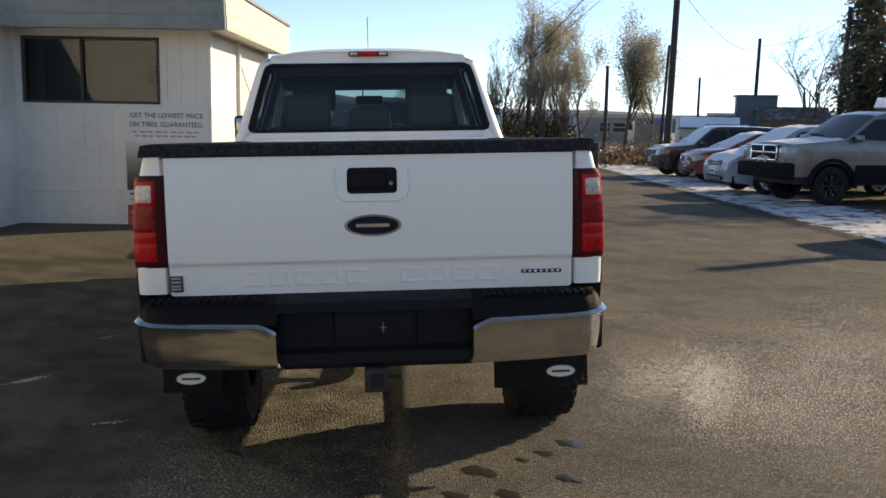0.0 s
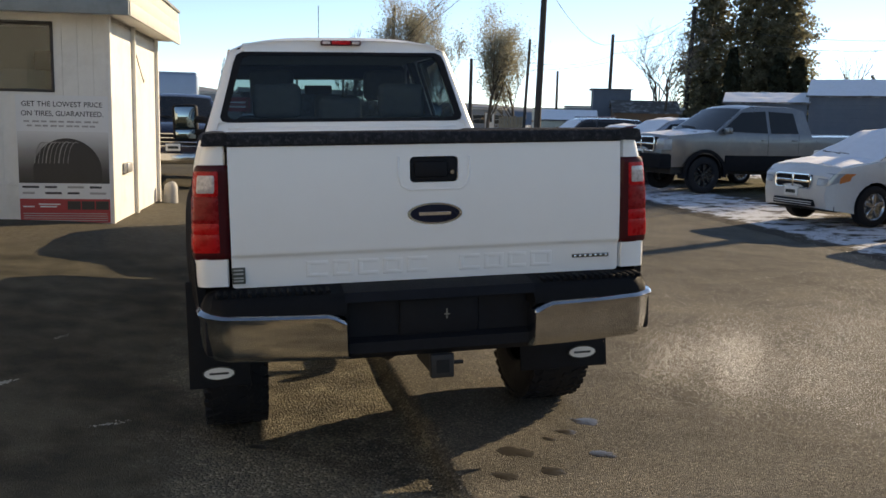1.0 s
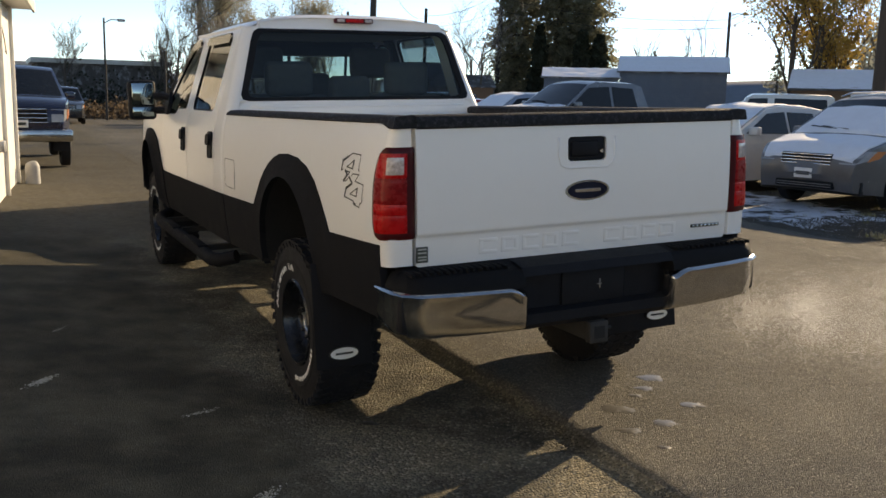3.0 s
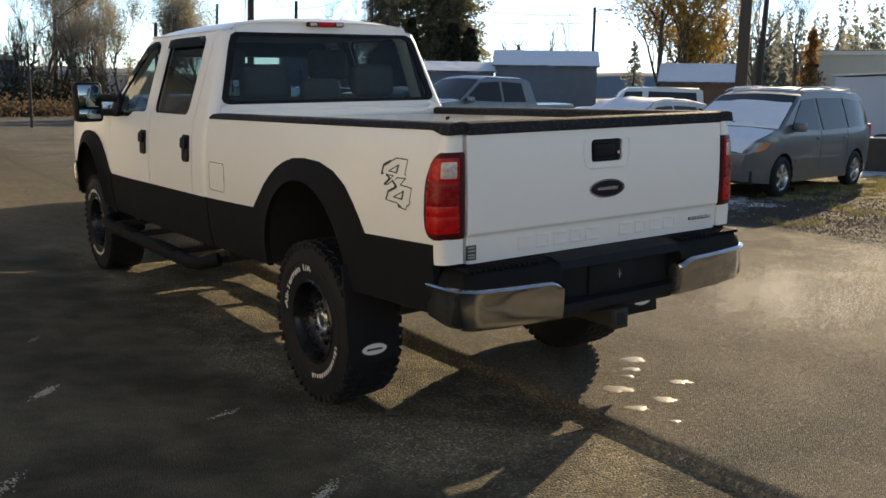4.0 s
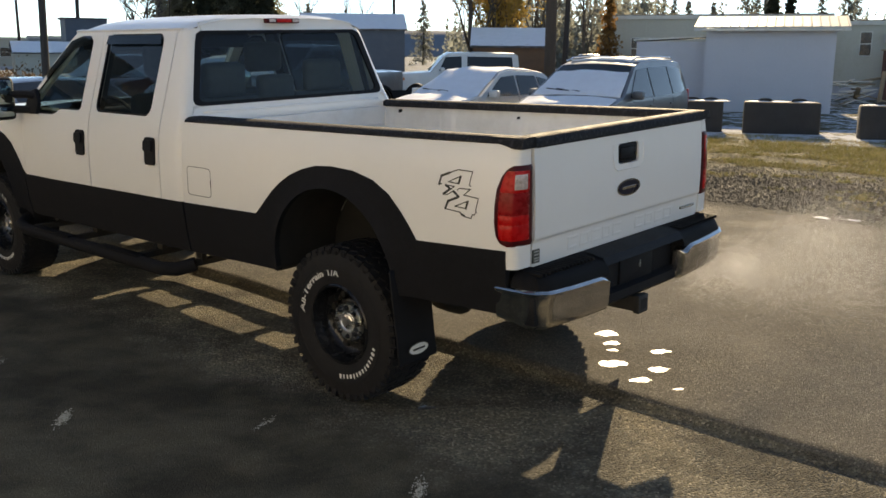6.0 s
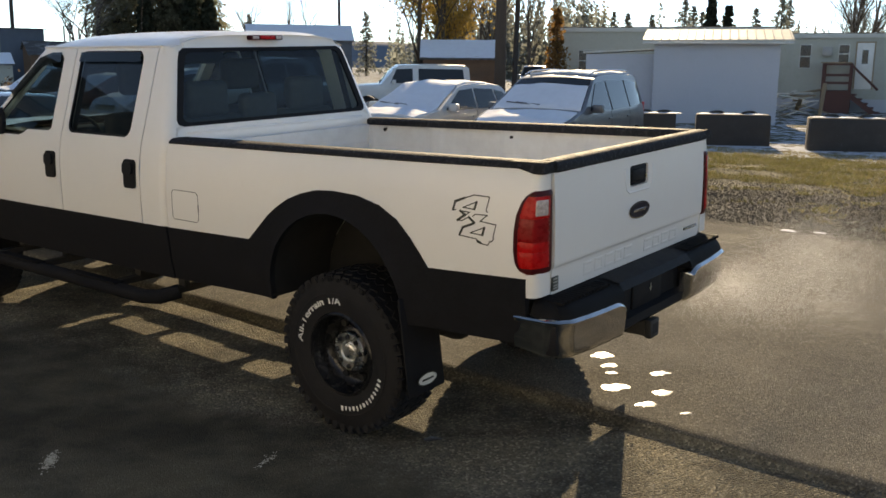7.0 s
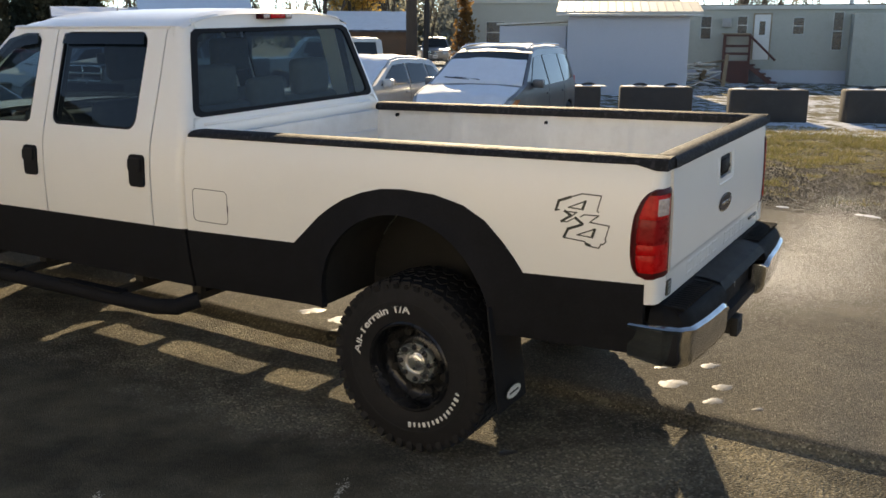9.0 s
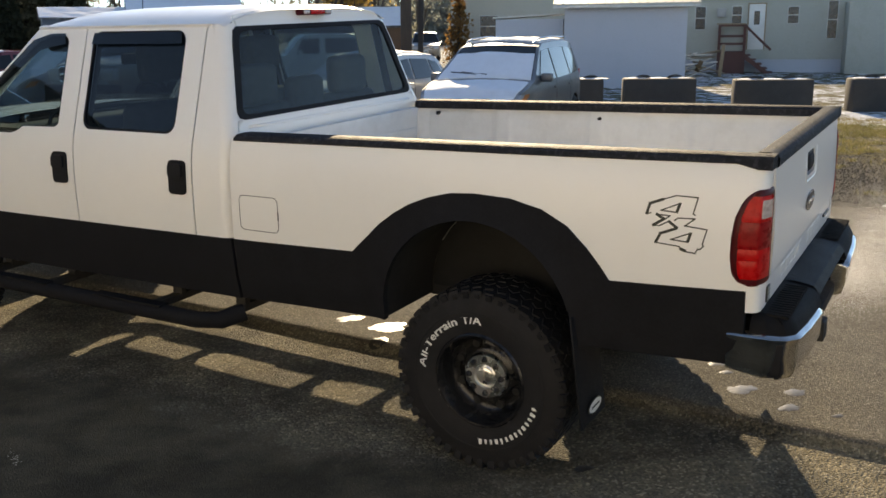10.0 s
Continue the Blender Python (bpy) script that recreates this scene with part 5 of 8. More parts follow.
    for i, j in shields:
        part("windshield" if i < len(top) / 2 else "rear_window", grid_bm(skin(fine(top[i:j + 1]), 0.006, frange(-0.93, 0.93, 0.1))), M["car_glass"], car, "dark window glass")
    for i, j, lift in snow:
        rows = skin(fine(top[i:j + 1], 6), lift, frange(-0.92, 0.92, 0.08), 0.025)
        b = grid_bm(rows)
        r_ = bmesh.ops.extrude_face_region(b, geom=b.faces[:])
        for e in r_["geom"]:
            if isinstance(e, bmesh.types.BMVert):
                e.co.z -= lift + 0.03
        part("snow_layer", b, M["snow"], car, "thin layer of old snow", 60)
    part("underbody", box_bm(-width + 0.12, width - 0.12, y0 + 0.15, y1 - 0.15, bottom + 0.02, bottom + 0.22), M["gap_dark"], car)
    ny = y1
    if lights:
        lz0, lz1, lx0, lx1, ly = lights
        ly = nose_y((lz0 + lz1) / 2) + 0.012
        tw = hw(y0 + 0.13, belt)
        for s in (-1, 1):
            head = part("headlight", lamp_bm(s, lx0, 0.24, lz0, lz1), M["lamp_glass"], car, "clear headlight")
            part("turn_lamp", lamp_bm(s, lx0, 0.33, lz0, lz1, 0.68), M["amber_lens"], head, "amber corner of the headlight")
            part("tail_light", box_bm(min(s * (tw - 0.10), s * (tw + 0.012)), max(s * (tw - 0.10), s * (tw + 0.012)), y0 + 0.05, y0 + 0.18, belt - 0.22, belt + 0.1, 0.02), M["red_lens"], car)
    if nose:
        gz0, gz1, gx, gy, kind = nose
        gy = nose_y((gz0 + gz1) / 2) + 0.045
        g = part("grille", box_bm(-gx, gx, gy - 0.12, gy + 0.005, gz0, gz1, 0.02), M["black_plastic"], car)
        if kind == "cross":
            part("grille_cross", box_bm(-0.025, 0.025, gy - 0.02, gy + 0.02, gz0, gz1, 0.006), M["chrome"], g)
            part("grille_cross", box_bm(-gx, gx, gy - 0.02, gy + 0.018, (gz0 + gz1) / 2 - 0.022, (gz0 + gz1) / 2 + 0.022, 0.006), M["chrome"], g)
            part("grille_rim", tube_bm([(a, gy + 0.01, c) for a, c in rounded(-gx, gz0, gx, gz1, 0.05) + [(gx, gz1 - 0.05)]], 0.018, 6), M["chrome"], g)
        else:
            for i in range(4):
                z = lerp(gz0 + 0.02, gz1 - 0.02, i / 3)
                part("grille_bar", box_bm(-gx, gx, gy - 0.01, gy + 0.014, z - 0.009, z + 0.009, 0.004), M["chrome"], g)
        iy = nose_y(bottom + 0.15) + 0.047
        intake = part("lower_intake", box_bm(-gx * 1.15, gx * 1.15, iy - 0.1, iy, bottom + 0.09, bottom + 0.20, 0.015), M["black_plastic"], car)
        for k in range(2):
            part("intake_bar", box_bm(-gx * 1.1, gx * 1.1, iy - 0.02, iy + 0.006, bottom + 0.118 + 0.035 * k, bottom + 0.132 + 0.035 * k, 0.004), paint, intake)
        part("number_plate", box_bm(-0.15, 0.15, gy + 0.03, gy + 0.05, bottom + 0.24, bottom + 0.39, 0.004), M["decal_white"], car, "white number plate with a plain dark bar")
        part("plate_bar", box_bm(-0.11, 0.11, gy + 0.05, gy + 0.053, bottom + 0.285, bottom + 0.34), M["decal_black"], car)
    for s in (-1, 1):
        if shields:
            i, j = shields[0]
            a = top[j]
            c = top[i]
            yb, zb = lerp(c[0], a[0], 0.12), lerp(c[1], a[1], 0.12)
            part("wiper", tube_bm([(s * 0.1 + 0.05, yb + 0.07, zb + 0.035), (s * 0.1 + 0.55, yb - 0.02, zb + 0.07)], 0.01, 5), M["black_plastic"], car)
        if roof_rack:
            ry = [p for p in top if p[1] > belt + 0.4]
            part("roof_rail", tube_bm([(s * (width - 0.33), y, z + 0.08) for y, z in ry[1:-1]], 0.018, 6), M["alloy"], car)
    car.matrix_world = m
    return car


def at_ground(x, y, yaw):
    return pose(x, y, ground_z(x, y), 0, 0, yaw)


# profiles, noses at +y
VAN_TOP = [(2.50, 0.30), (2.56, 0.55), (2.50, 0.78), (2.25, 0.95), (1.75, 1.08), (1.55, 1.12), (0.84, 1.532), (0.62, 1.66), (0.30, 1.735), (-0.6, 1.765), (-1.7, 1.745), (-2.20, 1.70), (-2.42, 1.20), (-2.52, 0.75), (-2.50, 0.35)]
VAN_WIN = [[(1.25, 1.12), (0.62, 1.60), (0.12, 1.64), (0.12, 1.10)], [(0.02, 1.10), (0.02, 1.64), (-1.02, 1.65), (-1.02, 1.12)], [(-1.10, 1.12), (-1.10, 1.65), (-1.98, 1.60), (-2.16, 1.42), (-2.2, 1.18)]]
HATCH_TOP = [(2.15, 0.28), (2.20, 0.50), (2.16, 0.80), (1.95, 0.94), (1.30, 1.04), (1.18, 1.06), (0.25, 1.50), (-0.1, 1.54), (-1.0, 1.52), (-1.55, 1.46), (-2.08, 1.08), (-2.18, 0.85), (-2.15, 0.35)]
HATCH_WIN = [[(0.95, 1.06), (0.28, 1.42), (-0.22, 1.45), (-0.22, 1.05)], [(-0.30, 1.05), (-0.30, 1.45), (-1.05, 1.43), (-1.15, 1.06)], [(-1.22, 1.08), (-1.14, 1.41), (-1.50, 1.36), (-1.78, 1.12)]]
SUV_TOP = [(2.25, 0.32), (2.30, 0.60), (2.25, 0.92), (2.0, 1.02), (1.20, 1.10), (1.05, 1.12), (0.40, 1.66), (0.15, 1.74), (-1.0, 1.76), (-1.95, 1.72), (-2.22, 1.15), (-2.30, 0.7), (-2.28, 0.4)]
SUV_WIN = [[(0.92, 1.12), (0.38, 1.60), (-0.12, 1.65), (-0.12, 1.10)], [(-0.2, 1.10), (-0.2, 1.65), (-1.05, 1.65), (-1.05, 1.12)], [(-1.13, 1.13), (-1.13, 1.65), (-1.85, 1.60), (-2.05, 1.18)]]
PICK_TOP = [(2.88, 0.62), (2.95, 0.85), (2.92, 1.15), (2.75, 1.32), (1.75, 1.42), (1.55, 1.44), (0.75, 1.98), (0.50, 2.06), (-0.75, 2.05), (-1.05, 1.98), (-1.20, 1.42), (-1.22, 1.36), (-2.9, 1.38), (-2.95, 0.8), (-2.9, 0.65)]
PICK_WIN = [[(1.42, 1.46), (0.78, 1.91), (0.10, 1.95), (0.10, 1.43)], [(0.0, 1.43), (0.0, 1.95), (-0.72, 1.92), (-0.80, 1.43)]]

silver_van = vehicle("minivan", "grey minivan with snow on its windshield and roof", "minivan", at_ground(11.34, 7.15, 99.6), VAN_TOP, 0.24, 1.08, 0.97, (1.5, -1.5), 0.34, M["grey_paint"], VAN_WIN, [(5, 7), (11, 12)], snow=[(2, 4, 0.02), (5, 6, 0.02), (8, 11, 0.03)], lights=(0.72, 0.92, 0.55, 0.9, 2.46), cladding=0.55, nose=(0.68, 0.86, 0.42, 2.55, "bars"), roof_rack=True, group="parked vehicles by the lane")
white_hatch = vehicle("hatchback", "white hatchback car with snow on its hood and windshield", "car", at_ground(10.55, 9.82, 96.3), HATCH_TOP, 0.22, 1.03, 0.88, (1.32, -1.32), 0.335, M["old_white_paint"], HATCH_WIN, [(5, 6), (9, 10)], snow=[(3, 5, 0.02), (5, 7, 0.025), (7, 9, 0.03)], lights=(0.66, 0.86, 0.52, 0.82, 2.13), nose=(0.60, 0.82, 0.40, 2.17, "cross"), group="parked vehicles by the lane")
silver_pickup = vehicle("pickup_truck", "lifted silver crew cab pickup with snowy hood", "pickup truck", at_ground(11.85, 16.7, 96), PICK_TOP, 0.62, 1.40, 0.99, (1.85, -1.75), 0.43, M["silver_paint"], PICK_WIN, [(5, 6), (9, 10)], snow=[(3, 5, 0.012)], nose=(0.98, 1.30, 0.55, 2.93, "cross"), lean=0.30, style="steel", group="parked vehicles by the lane")
for s in (-1, 1):
    part("lower_trim", box_bm(min(s * 0.93, s * 1.005), max(s * 0.93, s * 1.005), -1.2, 1.3, 0.52, 0.90, 0.02), M["black_coating"], silver_pickup, "black lower body trim").matrix_parent_inverse = Matrix()
for s in (-1, 1):
    for wy in (1.85, -1.75):
        rim_pts = arc(wy, 0.43, 0.52, 0.52, -5, 185, 18)
        rows = [[(s * 0.93, p[0], p[1]), (s * 1.03, p[0], p[1]), (s * 1.035, wy + (p[0] - wy) * 1.13, 0.43 + (p[1] - 0.43) * 1.13), (s * 0.985, wy + (p[0] - wy) * 1.17, 0.43 + (p[1] - 0.43) * 1.17)] for p in rim_pts]
        part("fender_flare", grid_bm(rows), M["black_coating"], silver_pickup, "black wheel arch flare").matrix_parent_inverse = Matrix()
    part("large_headlight", box_bm(min(s * 0.60, s * 0.93), max(s * 0.60, s * 0.93), 2.72, 2.965, 1.0, 1.27, 0.04), M["lamp_glass"], silver_pickup, "clear headlight").matrix_parent_inverse = Matrix()
    part("rear_trim", box_bm(min(s * 0.93, s * 1.0), max(s * 0.93, s * 1.0), -2.85, -2.25, 0.60, 0.86, 0.02), M["black_coating"], silver_pickup, "black lower body trim").matrix_parent_inverse = Matrix()
# dark slab added below the body to deepen the shade there
part("skid_shade", box_bm(-0.85, 0.85, -2.6, 2.7, 0.45, 0.66, 0.03), M["chassis"], silver_pickup).matrix_parent_inverse = Matrix()
part("bull_bumper", box_bm(-0.98, 0.98, 2.75, 3.08, 0.58, 0.92, 0.05, 2), M["black_coating"], silver_pickup, "black steel front bumper").matrix_parent_inverse = Matrix()
dark_suv = vehicle("suv", "dark SUV with snow on its hood", "SUV", at_ground(12.2, 27.9, 90), SUV_TOP, 0.27, 1.08, 0.93, (1.4, -1.4), 0.36, M["dark_paint"], SUV_WIN, [(5, 6), (9, 10)], snow=[(3, 6, 0.02)], lights=(0.74, 0.92, 0.5, 0.86, 2.24), nose=(0.70, 0.92, 0.42, 2.28, "bars"), roof_rack=True, group="parked vehicles by the lane")
red_car = vehicle("hatchback", "dark red hatchback with snowy windshield", "car", at_ground(12.2, 24.5, 90), HATCH_TOP, 0.22, 1.03, 0.88, (1.32, -1.32), 0.32, M["red_paint"], HATCH_WIN, [(5, 6), (9, 10)], snow=[(5, 7, 0.02)], lights=(0.66, 0.84, 0.5, 0.82, 2.13), nose=(0.52, 0.66, 0.4, 2.18, "bars"), group="parked vehicles by the lane")
blue_van = vehicle("minivan", "pale blue-grey minivan with snow on its hood", "minivan", at_ground(11.6, 19.75, 91), VAN_TOP, 0.24, 1.08, 0.97, (1.5, -1.5), 0.34, M["blue_grey_paint"], VAN_WIN, [(5, 7), (11, 12)], snow=[(2, 5, 0.02), (5, 8, 0.02)], lights=(0.72, 0.92, 0.55, 0.9, 2.46), nose=(0.62, 0.84, 0.42, 2.55, "bars"), group="parked vehicles by the lane")
blue_pickup = vehicle("pickup_truck", "dark blue pickup with chrome bumper beside the office", "pickup truck", at_ground(-1.85, 19.45, 180), PICK_TOP, 0.60, 1.40, 0.99, (1.85, -1.75), 0.42, M["dark_blue_paint"], PICK_WIN, [(5, 6), (9, 10)], lights=(0.95, 1.2, 0.58, 0.92, 2.87), nose=(0.92, 1.22, 0.50, 2.93, "bars"), lean=0.30)
part("chrome_bumper", box_bm(-0.97, 0.97, 2.78, 3.03, 0.56, 0.80, 0.05, 2), M["bumper_chrome"], blue_pickup, "chrome front bumper").matrix_parent_inverse = Matrix()
far_suv = vehicle("suv", "black SUV parked behind the blue pickup", "SUV", at_ground(1.0, 46, 178), SUV_TOP, 0.27, 1.08, 0.93, (1.4, -1.4), 0.36, M["dark_paint"], SUV_WIN, [(5, 6), (9, 10)], lights=(0.74, 0.92, 0.5, 0.86, 2.24), nose=(0.70, 0.92, 0.42, 2.28, "bars"))
# hidden behind the pickup; added for the shadow it throws to the left
shade_car = vehicle("hatchback", "hidden dark hatchback added ahead of the white pickup for its shadow", "car", at_ground(1.1, 9.0, 181), HATCH_TOP, 0.22, 1.03, 0.88, (1.32, -1.32), 0.33, M["dark_paint"], HATCH_WIN, [(5, 6), (9, 10)], nose=(0.60, 0.78, 0.40, 2.17, "bars"))
old_suv = vehicle("suv", "old boxy off-white SUV with dark windows beside a shed", "SUV", at_ground(20.2, 18.9, 47), [(2.1, 0.45), (2.15, 0.7), (2.12, 1.05), (2.0, 1.12), (1.0, 1.18), (0.9, 1.2), (0.45, 1.72), (0.3, 1.82), (-0.8, 1.84), (-2.0, 1.82), (-2.12, 1.75), (-2.2, 1.0), (-2.2, 0.5)], 0.42, 1.2, 0.92, (1.35, -1.25), 0.38, M["old_white_paint"], [[(0.62, 1.24), (0.4, 1.70), (-0.15, 1.72), (-0.15, 1.22)], [(-0.35, 1.24), (-0.35, 1.72), (-1.9, 1.70), (-1.95, 1.26)]], [(5, 6), (10, 11)], lean=0.16, lights=(0.85, 1.0, 0.6, 0.85, 2.1))
far_car = vehicle("suv", "silver SUV far down the side road", "SUV", at_ground(47, 30.7, 122), SUV_TOP, 0.27, 1.08, 0.93, (1.4, -1.4), 0.36, M["silver_paint"], SUV_WIN, [(5, 6), (9, 10)], lights=(0.74, 0.92, 0.5, 0.86, 2.24), nose=(0.70, 0.92, 0.42, 2.28, "bars"))
edge_car = vehicle("hatchback", "dark blue car parked on the gravel past the lane", "car", at_ground(11.35, -0.95, 91), HATCH_TOP, 0.22, 1.03, 0.88, (1.32, -1.32), 0.33, M["dark_blue_paint"], HATCH_WIN, [(5, 6), (9, 10)], lights=(0.66, 0.86, 0.52, 0.82, 2.13), nose=(0.60, 0.78, 0.40, 2.17, "bars"), group="parked vehicles by the lane")
# ---- buildings and yard ----
M["office_white"] = mat("office_white", (0.72, 0.70, 0.65), 0.7, var=0.06, scale=1.5, bump=0.3, bscale=40, dirt=((0.45, 0.42, 0.36), 2.0, 0.35))
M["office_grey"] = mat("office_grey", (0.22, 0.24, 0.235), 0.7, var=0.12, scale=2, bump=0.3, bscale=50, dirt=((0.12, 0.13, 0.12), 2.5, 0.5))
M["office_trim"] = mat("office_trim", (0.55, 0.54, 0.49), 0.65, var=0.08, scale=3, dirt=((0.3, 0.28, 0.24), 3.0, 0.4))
M["window_dark"] = mat("window_dark", (0.018, 0.017, 0.016), 0.25, var=0.1, spec=0.6)
M["room_dark"] = mat("room_dark", (0.06, 0.055, 0.05), 0.8, var=0.2)
M["room_light"] = mat("room_light", (0.74, 0.70, 0.60), 0.8, var=0.1)
M["sign_paper"] = mat("sign_paper", (0.68, 0.68, 0.67), 0.5, var=0.03, scale=3)
M["sign_red"] = mat("sign_red", (0.38, 0.03, 0.035), 0.5, var=0.08, scale=4)
M["sign_dark"] = mat("sign_dark", (0.025, 0.022, 0.02), 0.5, var=0.2, scale=3)
M["sign_text"] = mat("sign_text", (0.022, 0.022, 0.025), 0.5, var=0.1)
M["sign_groove"] = mat("sign_groove", (0.25, 0.24, 0.23), 0.5, var=0.2)
M["far_wall"] = mat("far_wall", (0.24, 0.25, 0.26), 0.7, var=0.15, scale=1.0)
M["sign_grey"] = mat("sign_grey", (0.33, 0.32, 0.31), 0.5, var=0.1)
M["blue_siding"] = mat("blue_siding", (0.075, 0.10, 0.135), 0.6, var=0.12, scale=2, dirt=((0.12, 0.13, 0.14), 2.0, 0.3))
M["brown_siding"] = mat("brown_siding", (0.14, 0.075, 0.04), 0.7, var=0.18, scale=3)
M["white_metal"] = mat("white_metal", (0.43, 0.45, 0.495), 0.5, var=0.05, scale=1.5, dirt=((0.4, 0.4, 0.4), 1.5, 0.25))
M["tan_siding"] = mat("tan_siding", (0.41, 0.405, 0.345), 0.6, var=0.08, scale=1.5, dirt=((0.25, 0.24, 0.17), 1.5, 0.4))
M["roof_metal"] = mat("roof_metal", (0.45, 0.44, 0.40), 0.45, metal=0.3, var=0.1, scale=2, dirt=((0.7, 0.72, 0.75), 3.0, 0.5))
M["shed_roof"] = mat("shed_roof", (0.50, 0.47, 0.41), 0.6, var=0.12, scale=2, dirt=((0.30, 0.28, 0.24), 2.0, 0.5))
M["dark_roof"] = mat("dark_roof", (0.07, 0.065, 0.06), 0.8, var=0.2, scale=2, dirt=((0.6, 0.62, 0.65), 2.0, 0.5))
M["red_wood"] = mat("red_wood", (0.105, 0.04, 0.03), 0.7, var=0.2, scale=5)
M["old_wood"] = mat("old_wood", (0.30, 0.22, 0.14), 0.8, var=0.2, scale=4, stretch=(1, 1, 0.2))
M["pole_wood"] = mat("pole_wood", (0.075, 0.05, 0.035), 0.85, var=0.3, scale=6, bump=0.5, bscale=30, stretch=(3, 3, 0.3))
M["pole_dark"] = mat("pole_dark", (0.04, 0.034, 0.03), 0.85, var=0.3, scale=6, stretch=(3, 3, 0.3))
M["concrete_dark"] = mat("concrete_dark", (0.048, 0.043, 0.038), 0.85, var=0.25, scale=3, bump=0.6, bscale=40, dirt=((0.07, 0.065, 0.06), 2.0, 0.5))
M["wire"] = mat("wire", (0.02, 0.02, 0.02), 0.7, var=0.1)
M["bin_plastic"] = mat("bin_plastic", (0.35, 0.34, 0.32), 0.6, var=0.1)
M["bin_green"] = mat("bin_green", (0.02, 0.035, 0.025), 0.6, var=0.2)
M["galvanised"] = mat("galvanised", (0.4, 0.4, 0.4), 0.4, metal=0.8, var=0.15, scale=8)


def quad_wall(p0, p1, z0, z1, thick, bm=None):
    """Upright slab from p0 to p1 (plan), its face on the left of the way from p0 to p1."""
    d = Vector((p1[0] - p0[0], p1[1] - p0[1])).normalized()
    n = Vector((-d.y, d.x)) * -thick
    b = bmesh.new() if bm is None else bm
    c = [(p0[0], p0[1]), (p1[0], p1[1]), (p1[0] + n.x, p1[1] + n.y), (p0[0] + n.x, p0[1] + n.y)]
    lo = [b.verts.new((x, y, z0)) for x, y in c]
    hi = [b.verts.new((x, y, z1)) for x, y in c]
    for i in range(4):
        b.faces.new((lo[i], lo[(i + 1) % 4], hi[(i + 1) % 4], hi[i]))
    b.faces.new(lo[::-1])
    b.faces.new(hi)
    return b


# the office, in its own frame: corner at the origin, front wall along -x, side wall along +y
office = thing("office_building", "small white sided office with a grey flat roof overhang", "office building", m=pose(-2.37, 9.95, 0.0, 0, 0, -5.2))
OW, OL, OH = 7.0, 3.95, 2.97
wx0, wx1, wz0, wz1 = -2.76, -0.745, 1.90, 2.86
fw = flat_bm([[(-OW, -0.3), (0.0, -0.3), (0.0, OH), (-OW, OH)], [(wx0, wz0), (wx1, wz0), (wx1, wz1), (wx0, wz1)]], lambda x, z: (x, 0.0, z), thick=0.12, inward=(0, 1, 0))
wall_s = part("front_wall", fw, M["office_white"], office)
x = -OW
while x < -0.05:
    z0, z1 = 0.64, OH
    seg = [(z0, z1)] if not (wx0 - 0.02 < x < wx1 + 0.02) else [(z0, wz0 - 0.04), (wz1 + 0.04, z1)]
    for a, c in seg:
        part("batten", box_bm(x, x + 0.012, -0.008, 0.002, a, c), M["office_white"], wall_s)
    x += 0.205
part("belt_batten", box_bm(-OW, -0.01, -0.016, 0.0, 0.60, 0.64, 0.004), M["office_white"], wall_s)
part("corner_trim", box_bm(-0.05, 0.012, -0.02, 0.10, 0.0, OH, 0.004), M["office_white"], office)
part("side_wall", box_bm(-0.12, 0.0, 0.12, OL, -0.3, OH), M["office_white"], office)
part("back_wall", box_bm(-OW, 0.0, OL - 0.02, OL + 0.1, -0.3, OH), M["office_white"], office)
part("end_wall", box_bm(-OW - 0.1, -OW, 0.0, OL, -0.3, OH), M["office_white"], office)
part("inner_partition", box_bm(-OW + 0.2, -0.3, 1.4, 1.5, 0, OH), M["room_light"], office)
part("office_ceiling", box_bm(-OW, 0, 0.1, OL, 2.9, 2.96), M["room_dark"], office)
part("office_floor", box_bm(-OW, 0, 0.1, OL, -0.05, 0.05), M["room_dark"], office)
part("dark_panel", box_bm(-1.35, -1.05, 1.30, 1.39, 2.25, 2.55, 0.01), M["room_dark"], office)
part("paper_stack", box_bm(-1.62, -1.0, 0.5, 0.9, 1.5, 2.22, 0.01), M["office_white"], office)
part("store_rack", box_bm(-2.75, -2.3, 0.7, 1.1, 0.5, 2.95, 0.02), M["room_dark"], office)
win = part("front_window", box_bm(wx0, wx1, 0.05, 0.056, wz0, wz1), M["front_glass"], office, "dark office window")
for a in ((wx0, wx0 + 0.04, wz0, wz1), (wx1 - 0.04, wx1, wz0, wz1), (wx0, wx1, wz0, wz0 + 0.04), (wx0, wx1, wz1 - 0.04, wz1), (-1.9, -1.87, wz0, wz1)):
    part("window_frame", box_bm(a[0], a[1], -0.015, 0.07, a[2], a[3], 0.004), M["room_dark"], win)
# roof: overhang, stepped fascia boards
roof = part("roof_deck", box_bm(-OW - 0.3, 0.38, -0.62, OL + 0.35, OH + 0.0, OH + 0.05), M["office_white"], office)
# front boards grey, side boards paler, both mottled with dirt
for i in range(3):
    z = OH - 0.05 + i * 0.19
    part("fascia_board", box_bm(-OW - 0.3, 0.36 + 0.012 * (2 - i), -0.64 - 0.012 * (2 - i), -0.60, z, z + 0.187, 0.004), M["office_grey"], roof, "grey fascia board along the front")
    part("fascia_board", box_bm(0.36, 0.40 - 0.012 * i, -0.60, OL + 0.35, z, z + 0.187, 0.004), M["office_trim"], roof, "paler fascia board along the side")
part("roof_edge", box_bm(-OW - 0.3, 0.41, -0.66, OL + 0.36, OH + 0.52, OH + 0.56), M["office_grey"], roof)
for y in (1.65, OL - 0.06):
    part("pipe_cover", box_bm(0.0, 0.06, y - 0.04, y + 0.04, 0.0, OH), M["office_white"], office)
